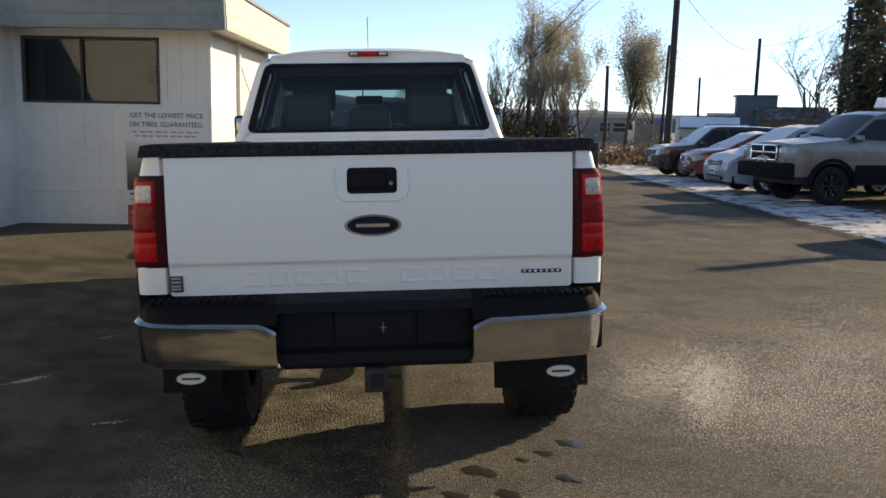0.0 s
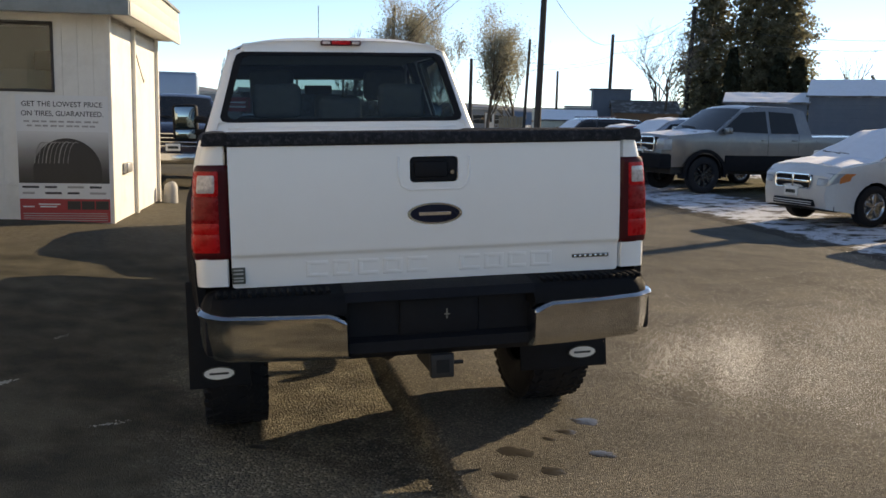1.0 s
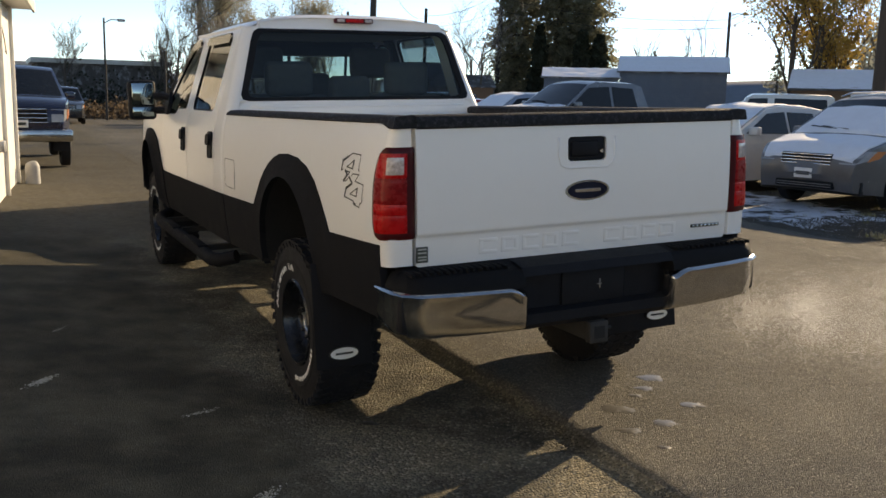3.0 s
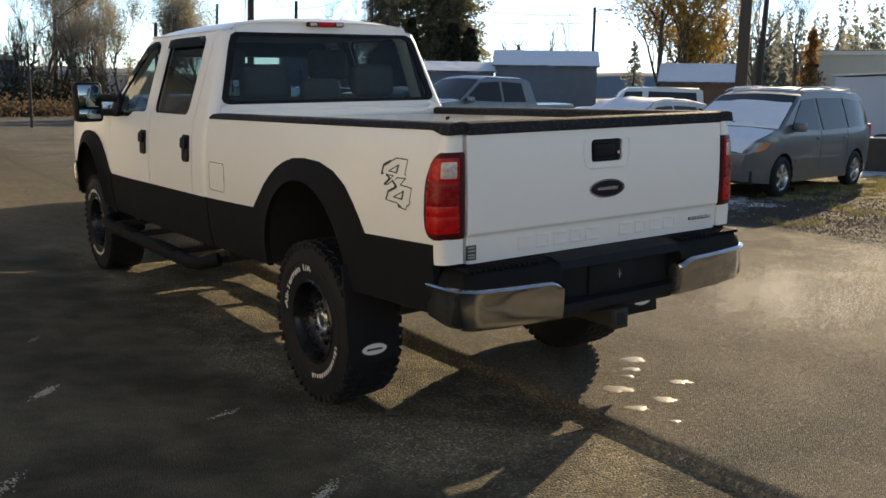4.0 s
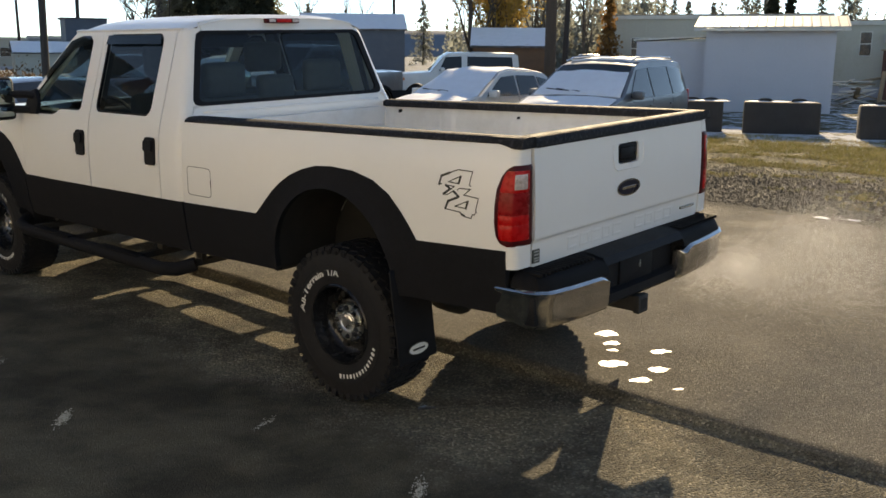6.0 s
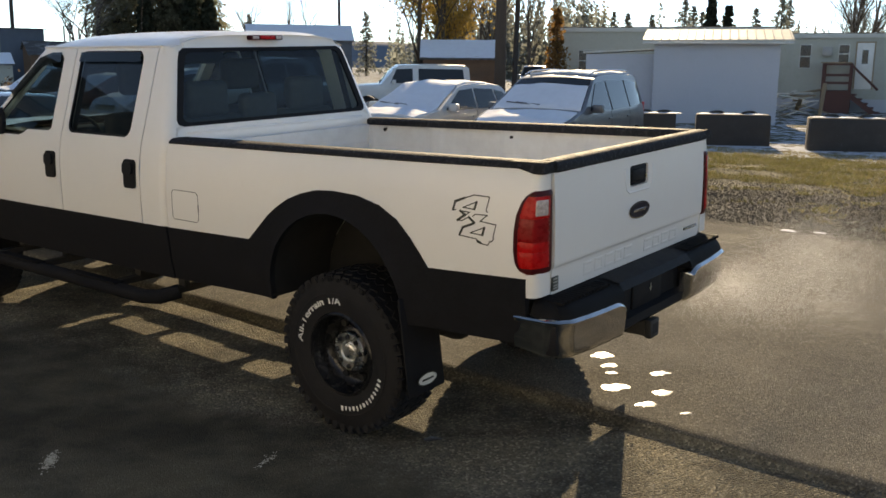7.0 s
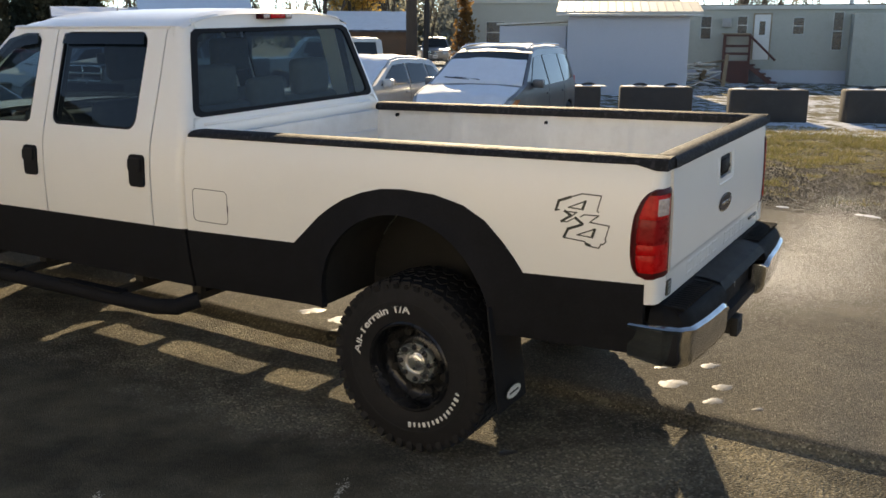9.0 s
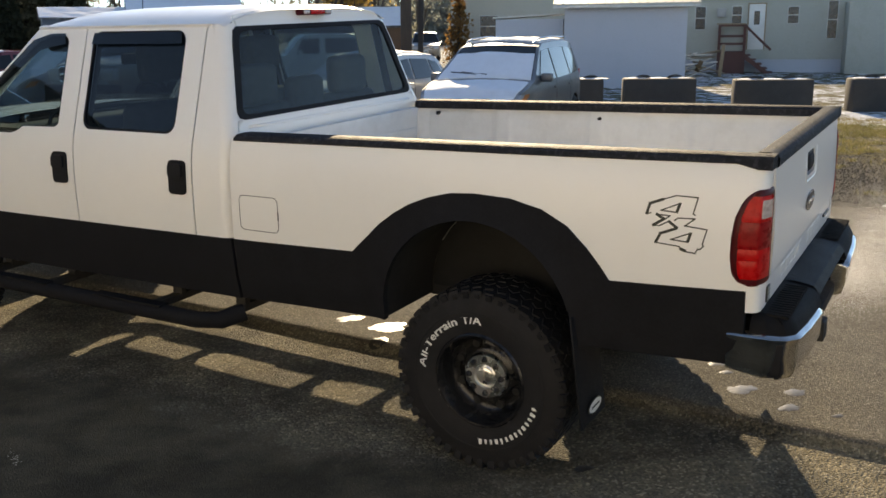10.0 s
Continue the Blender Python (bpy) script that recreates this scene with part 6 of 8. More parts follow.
mb = part("meter_box", box_bm(0.0, 0.08, 0.70, 1.06, 0.75, 0.90, 0.01), M["galvanised"], office, "small grey outlet box")
part("cable", tube_bm([(0.03, 1.66, 2.7), (0.06, 2.0, 2.35), (0.05, 2.4, 2.15), (0.02, 2.6, 2.2)], 0.008, 6), M["room_dark"], office)
# wing wall that stands forward
part("wing_wall", box_bm(-OW - 1.0, -2.86, -3.2, 0.0, -0.3, OH + 0.3), M["office_white"], office, "bright white projecting wall")
# out of view; added so its sunlit wall brightens the pickup's left side
shop = thing("workshop_building", "unseen long white workshop beside the lot, with two roller doors", "workshop", m=pose(-8.6, 0, 0))
part("wall", box_bm(-7, 0, -16, 7.0, -0.3, 4.3), M["office_white"], shop)
part("roof", box_bm(-7.3, 0.3, -16.3, 7.0, 4.3, 4.5), M["roof_metal"], shop)
for y in (-11.5, -6.5):
    dr = part("roller_door", box_bm(0.0, 0.05, y, y + 3.2, 0.0, 3.2), M["office_trim"], shop)
    for k in range(10):
        part("door_slat", box_bm(0.05, 0.065, y + 0.03, y + 3.17, 0.02 + k * 0.318, 0.31 + k * 0.318, 0.006, 1), M["office_trim"], dr)

# tyre poster on the front wall
poster = thing("wall_poster", "faded tyre sale poster with photo and red footer on the wall", "poster", m=pose(-2.37, 9.95, 0.0, 0, 0, -5.2))
PX0, PX1, PZ0, PZ1 = -1.265, -0.035, 0.06, 1.86
part("sheet", box_bm(PX0, PX1, -0.026, -0.020, PZ0, PZ1), M["sign_paper"], poster)
pm, pt, pb = nodes_of("printed_photo")
ptc, psep = pt.nodes.new("ShaderNodeTexCoord"), pt.nodes.new("ShaderNodeSeparateXYZ")
pt.links.new(ptc.outputs["Object"], psep.inputs[0])
pgrain = noise_node(pt, 9, 3)
pz = maths(pt, "ADD", maths(pt, "DIVIDE", maths(pt, "SUBTRACT", psep.outputs[2], 0.64), 0.72), maths(pt, "MULTIPLY", pgrain.outputs[0], 0.06))
pt.links.new(ramp(pt, pz, [(0.0, (0.02, 0.018, 0.016)), (0.3, (0.07, 0.064, 0.06)), (0.65, (0.27, 0.255, 0.24)), (1.0, (0.6, 0.59, 0.57))]).outputs[0], pb.inputs["Base Color"])
pb.inputs["Roughness"].default_value = 0.5
part("photo_ground", box_bm(PX0 + 0.01, PX1 - 0.01, -0.030, -0.0265, 0.64, 1.36), pm, poster, "dark photo panel, paler towards its top")
cx = -0.60
part("printed_tyre", flat_bm([arc(cx, 0.80, 0.46, 0.47, 0, 180, 24) + [(cx - 0.46, 0.66), (cx + 0.46, 0.66)]], lambda a, c: (a, -0.0335, c), thick=0.001, inward=(0, -1, 0)), M["sign_dark"], poster)
for i, o in enumerate((-0.32, -0.27, -0.22, -0.17, -0.12, -0.06, 0.0, 0.06, 0.12)):
    pts = [(cx + o + 0.10 * math.cos(a) * 1.2, -0.0355, 0.82 + 0.40 * math.sin(a) * (1 - 0.1 * abs(o))) for a in [math.pi * (0.42 + 0.5 * k / 10) for k in range(11)]]
    part("printed_groove", tube_bm(pts, 0.005 if i % 3 else 0.010, 4), M["sign_groove"], poster)
part("footer", box_bm(PX0 + 0.01, PX1 - 0.01, -0.030, -0.0265, 0.085, 0.42), M["sign_red"], poster, "red footer")
for i in range(3):
    x = -0.62 + i * 0.19
    part("footer_photo", box_bm(x, x + 0.175, -0.032, -0.0295, 0.27, 0.39), M["sign_dark"], poster)
for i in range(4):
    part("footer_bar", box_bm(PX0 + 0.05, PX1 - 0.05, -0.0312, -0.0295, 0.11 + i * 0.032, 0.122 + i * 0.032), M["sign_grey"], poster)
for i, (a, c) in enumerate(((0.05, 0.2), (0.26, 0.55), (0.28, 0.5))):
    part("footer_bar", box_bm(PX0 + a, PX0 + c, -0.0312, -0.0295, 0.30 + 0.035 * (i % 2), 0.318 + 0.035 * (i % 2)), M["sign_paper"], poster)
for i in range(4):
    for j in range(2):
        x = PX0 + 0.05 + i * 0.3
        part("maker_mark", box_bm(x, x + (0.22 if (i + j) % 2 else 0.16), -0.0285, -0.0255, 0.485 + j * 0.085, 0.515 + j * 0.085), M["sign_text"] if (i + j) % 3 else M["sign_grey"], poster)
for words, z, w in (("GET THE LOWEST PRICE", 1.735, 1.07), ("ON TIRES, GUARANTEED.", 1.605, 1.09)):
    b = text_bm(words, 0.105, 0.0010, 0.0)
    xs = [v.co.x for v in b.verts]
    k = w / (max(xs) - min(xs))
    o = (max(xs) + min(xs)) / 2
    warp(b, lambda c: ((c.x - o) * k - 0.65, -0.0285, z + c.y * 0.95))
    part("poster_words", b, M["sign_text"], poster, "dark capital lettering", smooth=None)
for i, (a, c) in enumerate(((0.10, 1.13), (0.14, 1.08))):
    for j in range(9):
        x0 = lerp(PX0 + a, PX0 + c, j / 9)
        part("fine_print_bar", box_bm(x0, x0 + (c - a) / 9 * (0.8 if j % 2 else 0.65), -0.0285, -0.0255, 1.485 - i * 0.06, 1.51 - i * 0.06), M["sign_grey"], poster)

# pale downpipe and bin at the far corner of the office
bollard = solo("concrete_bollard", tube_bm([(0, 0, 0), (0, 0, 0.30), (-0.01, 0, 0.36), (-0.02, 0, 0.39)], 0.12, 12, radii=[0.125, 0.12, 0.10, 0.05]), M["bin_plastic"], "short pale grey bollard at the office corner", "bollard", smooth=60, m=pose(-1.77, 13.7, 0.02))


def shed(name, label, m, L, D, eave, ridge, wall_mat, roof_mat, snowy=True, overhang=0.15, lap=0.0, group=""):
    """Gable shed: long side along x with its face at y = 0 towards -y."""
    sh = thing(name, label, "shed", group, m=m)
    b = box_bm(0, L, 0, D, -0.3, eave)
    for x0, x1 in ((0, 0.04), (L - 0.04, L)):
        vs = [b.verts.new(p) for p in ((x0, 0, eave), (x0, D, eave), (x0, D / 2, ridge - 0.03), (x1, 0, eave), (x1, D, eave), (x1, D / 2, ridge - 0.03))]
        b.faces.new((vs[0], vs[1], vs[2]))
        b.faces.new((vs[3], vs[5], vs[4]))
        b.faces.new((vs[0], vs[2], vs[5], vs[3]))
        b.faces.new((vs[1], vs[4], vs[5], vs[2]))
    w = part("wall", b, wall_mat, sh, smooth=None)
    if lap:
        z = 0.1
        while z < eave - 0.02:
            part("siding_board", box_bm(-0.012, L + 0.012, -0.012, 0.0, z, z + lap * 0.9, 0.003, 1), wall_mat, w)
            z += lap
    for s in (0, 1):
        y0, y1 = (-overhang, D / 2) if s == 0 else (D / 2, D + overhang)
        drop = overhang * (ridge - eave) / (D / 2)
        z0, z1 = (eave - drop, ridge) if s == 0 else (ridge, eave - drop)
        bb = bmesh.new()
        c = [(-overhang, y0, z0), (L + overhang, y0, z0), (L + overhang, y1, z1), (-overhang, y1, z1)]
        lo = [bb.verts.new(p) for p in c]
        hi = [bb.verts.new((p[0], p[1], p[2] + 0.06)) for p in c]
        for i in range(4):
            bb.faces.new((lo[i], lo[(i + 1) % 4], hi[(i + 1) % 4], hi[i]))
        bb.faces.new(lo[::-1])
        bb.faces.new(hi)
        rf = part("roof_slope", bb, roof_mat, sh, smooth=None)
        if snowy:
            sb = bmesh.new()
            n = 24
            rows = []
            for i in range(n + 1):
                k = i / n
                rows.append([(lerp(-overhang + 0.02, L + overhang - 0.02, j / 30), lerp(y0 + 0.03, y1, k), lerp(z0, z1, k) + 0.085 + 0.02 * noise.noise((j * 0.3, i * 0.3, L))) for j in range(31)])
            grid_bm(rows, sb)
            part("roof_snow", sb, M["snow"], rf, "thin snow layer", 60)
    return sh, w


def yaw_of(p0, p1):
    return math.degrees(math.atan2(p1[1] - p0[1], p1[0] - p0[0]))


# blue shed and its lower annex
P0, P1 = (26.1, 34.25), (30.4, 30.6)
sh, w = shed("garden_shed", "long blue-grey shed with a snowy gable roof", pose(P0[0], P0[1], 0.1, 0, 0, yaw_of(P0, P1)), 5.15, 3.2, 3.1, 3.85, M["blue_siding"], M["dark_roof"], lap=0.2)
sh2, w2 = shed("garden_shed", "low blue-grey annex shed with snowy roof", pose(23.0, 36.4, 0.1, 0, 0, -35), 3.7, 2.6, 2.75, 3.2, M["blue_siding"], M["dark_roof"])
P0, P1 = (24.02, 21.25), (26.22, 18.45)
sh3, w3 = shed("garden_shed", "brown wooden shed with a snow-covered roof", pose(P0[0], P0[1], 0.2, 0, 0, yaw_of(P0, P1)), 2.95, 2.4, 2.1, 2.75, M["brown_siding"], M["dark_roof"], lap=0.16)
# white metal shed with its lean-to
P0, P1 = (23.70, 11.23), (25.20, 7.48)
SY = yaw_of(P0, P1)
sh4, w4 = shed("metal_shed", "white metal shed with a ribbed pale roof", pose(P0[0], P0[1], 0.22, 0, 0, SY), 3.88, 2.8, 2.66, 2.96, M["white_metal"], M["shed_roof"], snowy=False, overhang=0.36)
for i in range(16):
    part("wall_rib", box_bm(i * 0.25 + 0.03, i * 0.25 + 0.05, -0.004, 0.0, 0.0, 2.58), M["white_metal"], w4)
part("eave_trim", box_bm(-0.36, 4.24, -0.385, -0.345, 2.50, 2.578, 0.004), M["roof_metal"], w4)
for i in range(18):
    bb = tube_bm([(-0.32 + i * 0.265, -0.36, 2.65), (-0.32 + i * 0.265, 1.4, 3.027)], 0.018, 5)
    part("roof_rib", bb, M["shed_roof"], w4)
lean = thing("lean_to", "pale metal lean-to built against the white shed", "shed", m=pose(P0[0], P0[1], 0.22, 0, 0, SY))
part("wall", box_bm(-2.3, -0.05, 0.7, 2.5, -0.3, 2.2), M["white_metal"], lean)
part("roof_slope", warp(box_bm(-2.4, 0.0, 0.6, 2.6, 0, 0.06), lambda c: (c.x, c.y, c.z + 2.22 + 0.12 * (c.x + 2.4) / 2.4)), M["roof_metal"], lean)


def mobile_home(name, label, m, L, D, H, wall_mat, wins, door=None, step=False, roof_mat=None):
    """Long low trailer: face along x at y = 0 towards -y."""
    mh = thing(name, label, "mobile home", m=m)
    w = part("wall", box_bm(0, L, 0, D, 0.55, H), wall_mat, mh)
    part("skirting", box_bm(0.03, L - 0.03, 0.03, D - 0.03, -0.4, 0.55), M["white_metal"], mh)
    part("roof", warp(box_bm(-0.08, L + 0.08, -0.08, D + 0.08, H, H + 0.1, 0.02), lambda c: (c.x, c.y, c.z)), roof_mat or M["dark_roof"], mh)
    part("eave_trim", box_bm(-0.09, L + 0.09, -0.1, -0.06, H - 0.1, H + 0.06), M["office_trim"], mh)
    for i in range(int(L / 0.4)):
        part("wall_seam", box_bm(i * 0.4 + 0.2, i * 0.4 + 0.215, -0.006, 0.0, 0.56, H - 0.1), wall_mat, w)
    for wx, wz, ww, wh in wins:
        o = part("window", box_bm(wx, wx + ww, -0.02, 0.01, wz, wz + wh, 0.006), M["office_trim"], w)
        part("pane", box_bm(wx + 0.03, wx + ww - 0.03, -0.024, -0.015, wz + 0.03, wz + wh / 2 - 0.02), M["window_dark"], o)
        part("pane", box_bm(wx + 0.03, wx + ww - 0.03, -0.024, -0.015, wz + wh / 2 + 0.02, wz + wh - 0.03), M["window_dark"], o)
    if door:
        dx, dz, dw, dh = door
        o = part("door", box_bm(dx, dx + dw, -0.03, 0.01, dz, dz + dh, 0.008), M["office_white"], w, "white trailer door")
        part("door_pane", box_bm(dx + 0.2, dx + dw - 0.2, -0.036, -0.028, dz + dh * 0.55, dz + dh * 0.85), M["window_dark"], o)
        for a in ((dx - 0.05, dx, dz, dz + dh + 0.05), (dx + dw, dx + dw + 0.05, dz, dz + dh + 0.05), (dx, dx + dw, dz + dh, dz + dh + 0.05)):
            part("door_frame", box_bm(a[0], a[1], -0.035, 0.0, a[2], a[3]), M["old_wood"], o)
    return mh


HP0, HP1 = (33.6, 13.0), (37.6, -4.2)
HY = yaw_of(HP0, HP1)
home = mobile_home("mobile_home", "long pale green mobile home with small windows", pose(HP0[0] + 0.08, HP0[1] - 0.34, 0.25, 0, 0, HY), 17.6, 4.0, 3.05, M["tan_siding"],
                   [(2.85, 1.75, 0.45, 0.95), (4.3, 1.95, 0.42, 0.75), (6.45, 1.95, 0.45, 0.7), (7.95, 1.35, 0.4, 1.5), (13.4, 1.6, 0.8, 1.0)], (4.98, 0.95, 0.62, 1.8))
part("window_cooler", box_bm(3.72, 4.08, -0.3, 0.05, 2.25, 2.6, 0.02), M["bin_plastic"], home).matrix_parent_inverse = Matrix()
part("porch_box", box_bm(8.6, 12.8, -1.3, 0.0, -0.2, 2.75, 0.01), M["tan_siding"], home, "projecting flat-fronted room").matrix_parent_inverse = Matrix()
for x in (8.7, 10.9):
    part("roof_vent", cyl_bm((x, 1.5, 3.1), (x, 1.5, 3.6), 0.09), M["galvanised"], home).matrix_parent_inverse = Matrix()
stairs = thing("porch_steps", "dark red wooden steps with rails at the trailer door", "steps", m=pose(HP0[0], HP0[1], 0.25, 0, 0, HY))
part("platform", box_bm(4.2, 5.2, -1.35, -0.05, 0.82, 0.9), M["red_wood"], stairs)
for i in range(5):
    part("tread", box_bm(5.2 + i * 0.22, 5.46 + i * 0.22, -1.3, -0.15, 0.72 - i * 0.17, 0.77 - i * 0.17), M["red_wood"], stairs)
for x, y in ((4.22, -1.33), (4.22, -0.1), (5.2, -1.33), (5.2, -0.1)):
    part("post", box_bm(x - 0.045, x + 0.045, y - 0.045, y + 0.045, -0.3, 1.95), M["red_wood"], stairs)
for z in (1.2, 1.5, 1.92):
    part("rail", box_bm(4.18, 5.24, -1.37, -1.31, z - 0.05, z + 0.05), M["red_wood"], stairs)
part("platform_skirt", box_bm(4.25, 5.17, -1.32, -1.29, -0.2, 0.82), M["red_wood"], stairs)
for y in (-1.28, -0.2):
    part("stringer", warp(box_bm(5.2, 6.3, y - 0.03, y + 0.03, -0.12, 0.08), lambda c: (c.x, c.y, c.z + 0.74 - (c.x - 5.2) * 0.76)), M["red_wood"], stairs)
part("stair_rail", tube_bm([(5.2, -1.33, 1.9), (6.2, -1.33, 0.95)], 0.05, 6), M["red_wood"], stairs)
part("roof_board", box_bm(4.1, 5.2, -1.4, -0.3, 1.95, 2.0), M["old_wood"], stairs)
# heap of boards by the steps
random.seed(4)
heap = thing("scrap_heap", "heap of pale boards and scrap under snow", "scrap heap", m=pose(31.2, 8.75, 0.24, 0, 0, HY))
for i in range(16):
    b = box_bm(-0.7, 0.7, -0.08, 0.08, -0.015, 0.015)
    bmesh.ops.transform(b, matrix=pose(random.uniform(-0.5, 0.5), random.uniform(-0.4, 0.4), 0.12 + 0.05 * i, random.uniform(-25, 25), random.uniform(-25, 25), random.uniform(0, 180)), verts=b.verts)
    part("board", b, M["office_white"] if i % 3 else M["old_wood"], heap)
post = solo("fence_post", box_bm(-0.06, 0.06, -0.06, 0.06, -0.2, 1.25, 0.01), M["old_wood"], "old leaning wooden post by the steps", "post", m=pose(30.8, 7.9, 0.22, 4, 3, 0))
# far trailers behind the shed and on the skyline
home2 = mobile_home("mobile_home", "grey mobile home behind the metal shed", pose(29.9, 19.0, 0.2, 0, 0, -66), 9.0, 4.0, 3.35, M["tan_siding"], [(1.2, 1.6, 0.8, 0.9)])

# concrete blocks
BD = Vector((0.42, -0.907))
BY = math.degrees(math.atan2(BD.y, BD.x))
for i, (x, y, L) in enumerate(((16.5, 8.3, 1.05), (17.05, 6.88, 1.72), (17.30, 4.28, 1.72), (18.27, 1.93, 1.7), (19.3, -0.9, 1.7))):
    b = box_bm(0, L, -0.3, 0.3, -0.05, 0.74, 0.05, 2)
    warp(b, lambda c: (c.x + 0.02 * noise.noise((c.x * 3, c.z * 3, i)), c.y + 0.02 * noise.noise((c.z * 3, c.x * 3, i + 5)), c.z))
    blk = solo("concrete_block", b, M["concrete_dark"], "weathered dark concrete block with patches of snow", "concrete block", "row of concrete blocks", m=pose(x, y, ground_z(x, y), 0, 0, BY))
    for k in range(2):
        lx = L * (0.28 + 0.44 * k)
        part("lifting_loop", tube_bm([(lx + 0.16 * math.cos(a), 0.05 * math.sin(a * 2), 0.735 + 0.055 * math.sin(a)) for a in [math.pi * q / 8 for q in range(9)]], 0.035, 6), M["concrete_dark"], blk, "dark lifting loop", 60)
    for k in range(3):
        px = 0.3 + k * L * 0.3
        rows = [[(px + rr * 0.28 * math.cos(a), 0.2 * rr * math.sin(a), 0.742 + 0.02 * (1 - rr * rr)) for a in [2 * math.pi * q / 12 for q in range(12)]] for rr in (0.02, 0.4, 0.75, 1.0)]
        part("snow_patch", grid_bm(rows, close=True), M["snow"], blk, "small patch of snow", 60)

# ---- far yard: trailers, sheds, sign ----
far_homes = (((20.1, 83.4), -6, 7.2, 3.0, "far_wall"), ((12.6, 76.0), 4, 4.0, 2.5, "far_wall"), ((33, 92), -14, 18, 3.3, "tan_siding"), ((-3, 88), 2, 14, 3.1, "far_wall"), ((-24, 78), 6, 15, 3.2, "tan_siding"), ((25.5, 64), -25, 9, 3.0, "far_wall"), ((-12, 100), 3, 20, 4.2, "far_wall"))
for (x, y), a, L, H, mt in far_homes:
    mobile_home("mobile_home", "low pale mobile home in the far yard", pose(x, y, 0, 0, 0, a), L, 4.5, H, M[mt], [(2, 1.5, 1.0, 0.9), (L * 0.45, 1.5, 1.4, 0.9), (L * 0.75, 1.5, 1.0, 0.9)], (L * 0.62, 0.6, 0.9, 2.0))
shed("garden_shed", "tan shed with a dark gable roof in the far yard", pose(24.6, 52.8, 0, 0, 0, -20), 4.2, 4.0, 2.5, 3.3, M["brown_siding"], M["dark_roof"], snowy=False)
shed("garden_shed", "plain blue-grey box shed in the far yard", pose(24.5, 56.2, 0, 0, 0, -20), 2.6, 3.0, 4.1, 4.15, M["blue_siding"], M["dark_roof"], snowy=False)
shed("garden_shed", "low pale shed with snow on its roof", pose(19.5, 52.5, 0, 0, 0, -20), 3.4, 3.0, 1.9, 2.5, M["tan_siding"], M["dark_roof"])
warehouse = thing("warehouse", "far dark warehouse with a pale roof edge", "warehouse", m=pose(6, 70, 0, 0, 0, 0))
part("wall", box_bm(-5, 4, 0, 8, 0, 3.6), M["dark_roof"], warehouse)
part("roof", box_bm(-5.4, 4.4, -0.4, 8.4, 3.6, 3.95), M["roof_metal"], warehouse)
sgn = thing("yard_sign", "small red sign board with pale lines, on posts", "sign", m=pose(0.1, 60, 0))
part("board", box_bm(-0.85, 1.1, -0.05, 0.05, 2.0, 2.95, 0.01), M["sign_red"], sgn)
for i in range(2):
    part("sign_bar", box_bm(-0.5, 0.8, -0.06, -0.05, 2.25 + 0.3 * i, 2.38 + 0.3 * i), M["sign_paper"], sgn)
for x in (-0.6, 0.9):
    part("post", box_bm(x - 0.05, x + 0.05, -0.05, 0.05, -0.2, 2.9), M["old_wood"], sgn)
box_truck = thing("camper_trailer", "pale camper trailer parked beyond the office", "camper", m=pose(-4.2, 30, 0, 0, 0, 0))
part("body", box_bm(-2.5, 2.6, 0, 2.4, 0.7, 3.15, 0.12, 3), M["blue_grey_paint"], box_truck)
part("roof_unit", box_bm(-0.5, 0.4, 0.8, 1.6, 3.15, 3.42, 0.08), M["office_white"], box_truck)
part("camper_window", box_bm(-1.5, -0.3, -0.02, 0.02, 1.7, 2.4, 0.03), M["window_dark"], box_truck)
for x in (-1.2, 1.2):
    car_wheel(box_truck, x, 0.9, 0.34, 0.2, "steel")
bin1 = solo("waste_bin", box_bm(-0.45, 0.45, -0.4, 0.4, 0.0, 1.15, 0.06), M["bin_green"], "dark green wheeled waste bin at the lane's far end", "bin", m=pose(8.9, 33.5, 0.0))
fence = thing("board_fence", "low pale board fence in the far yard", "fence", m=pose(17.3, 55, 0, 0, 0, -8))
for i in range(9):
    part("board", box_bm(i * 0.2, i * 0.2 + 0.18, -0.02, 0.02, 0.0, 2.05 + 0.03 * (i % 3), 0.004, 1), M["old_wood"], fence)

# closing hills on the horizon
hill = bmesh.new()
rows = []
for k in range(181):
    a = radians(k * 2)
    R = 900
    h = 26 + 16 * noise.noise((math.cos(a) * 2.2, math.sin(a) * 2.2, 1.5)) + 6 * noise.noise((math.cos(a) * 9, math.sin(a) * 9, 4))
    h *= 1 + 0.9 * math.exp(-((((k * 2 + 180) % 360 - 180) + 6) / 13) ** 2)
    rows.append([(R * math.sin(a), R * math.cos(a), -5), (R * 1.02 * math.sin(a), R * 1.02 * math.cos(a), h * 0.7), (R * 1.1 * math.sin(a), R * 1.1 * math.cos(a), h)])
# the blue of distance haze is mixed into the base colour
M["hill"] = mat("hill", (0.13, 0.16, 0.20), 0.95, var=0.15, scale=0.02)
solo("hills_backdrop", grid_bm(rows, hill), M["hill"], "low wooded hills on the far horizon, blued by painted haze", "hills", kind="structure", smooth=180)
# ---- trees, poles and wires ----
M["bark"] = mat("bark", (0.075, 0.06, 0.048), 0.9, var=0.3, scale=8)
M["twig"] = mat("twig", (0.20, 0.18, 0.155), 0.9, var=0.25, scale=8)
M["leaf_brown"] = leaf_mat_of("leaf_brown", (0.30, 0.285, 0.215), 0.4, 1.2, 0.6)
M["leaf_yellow"] = leaf_mat_of("leaf_yellow", (0.42, 0.28, 0.08), 0.35, 1.0)
M["needle"] = leaf_mat_of("needle", (0.05, 0.06, 0.03), 0.35, 0.8, 0.3)
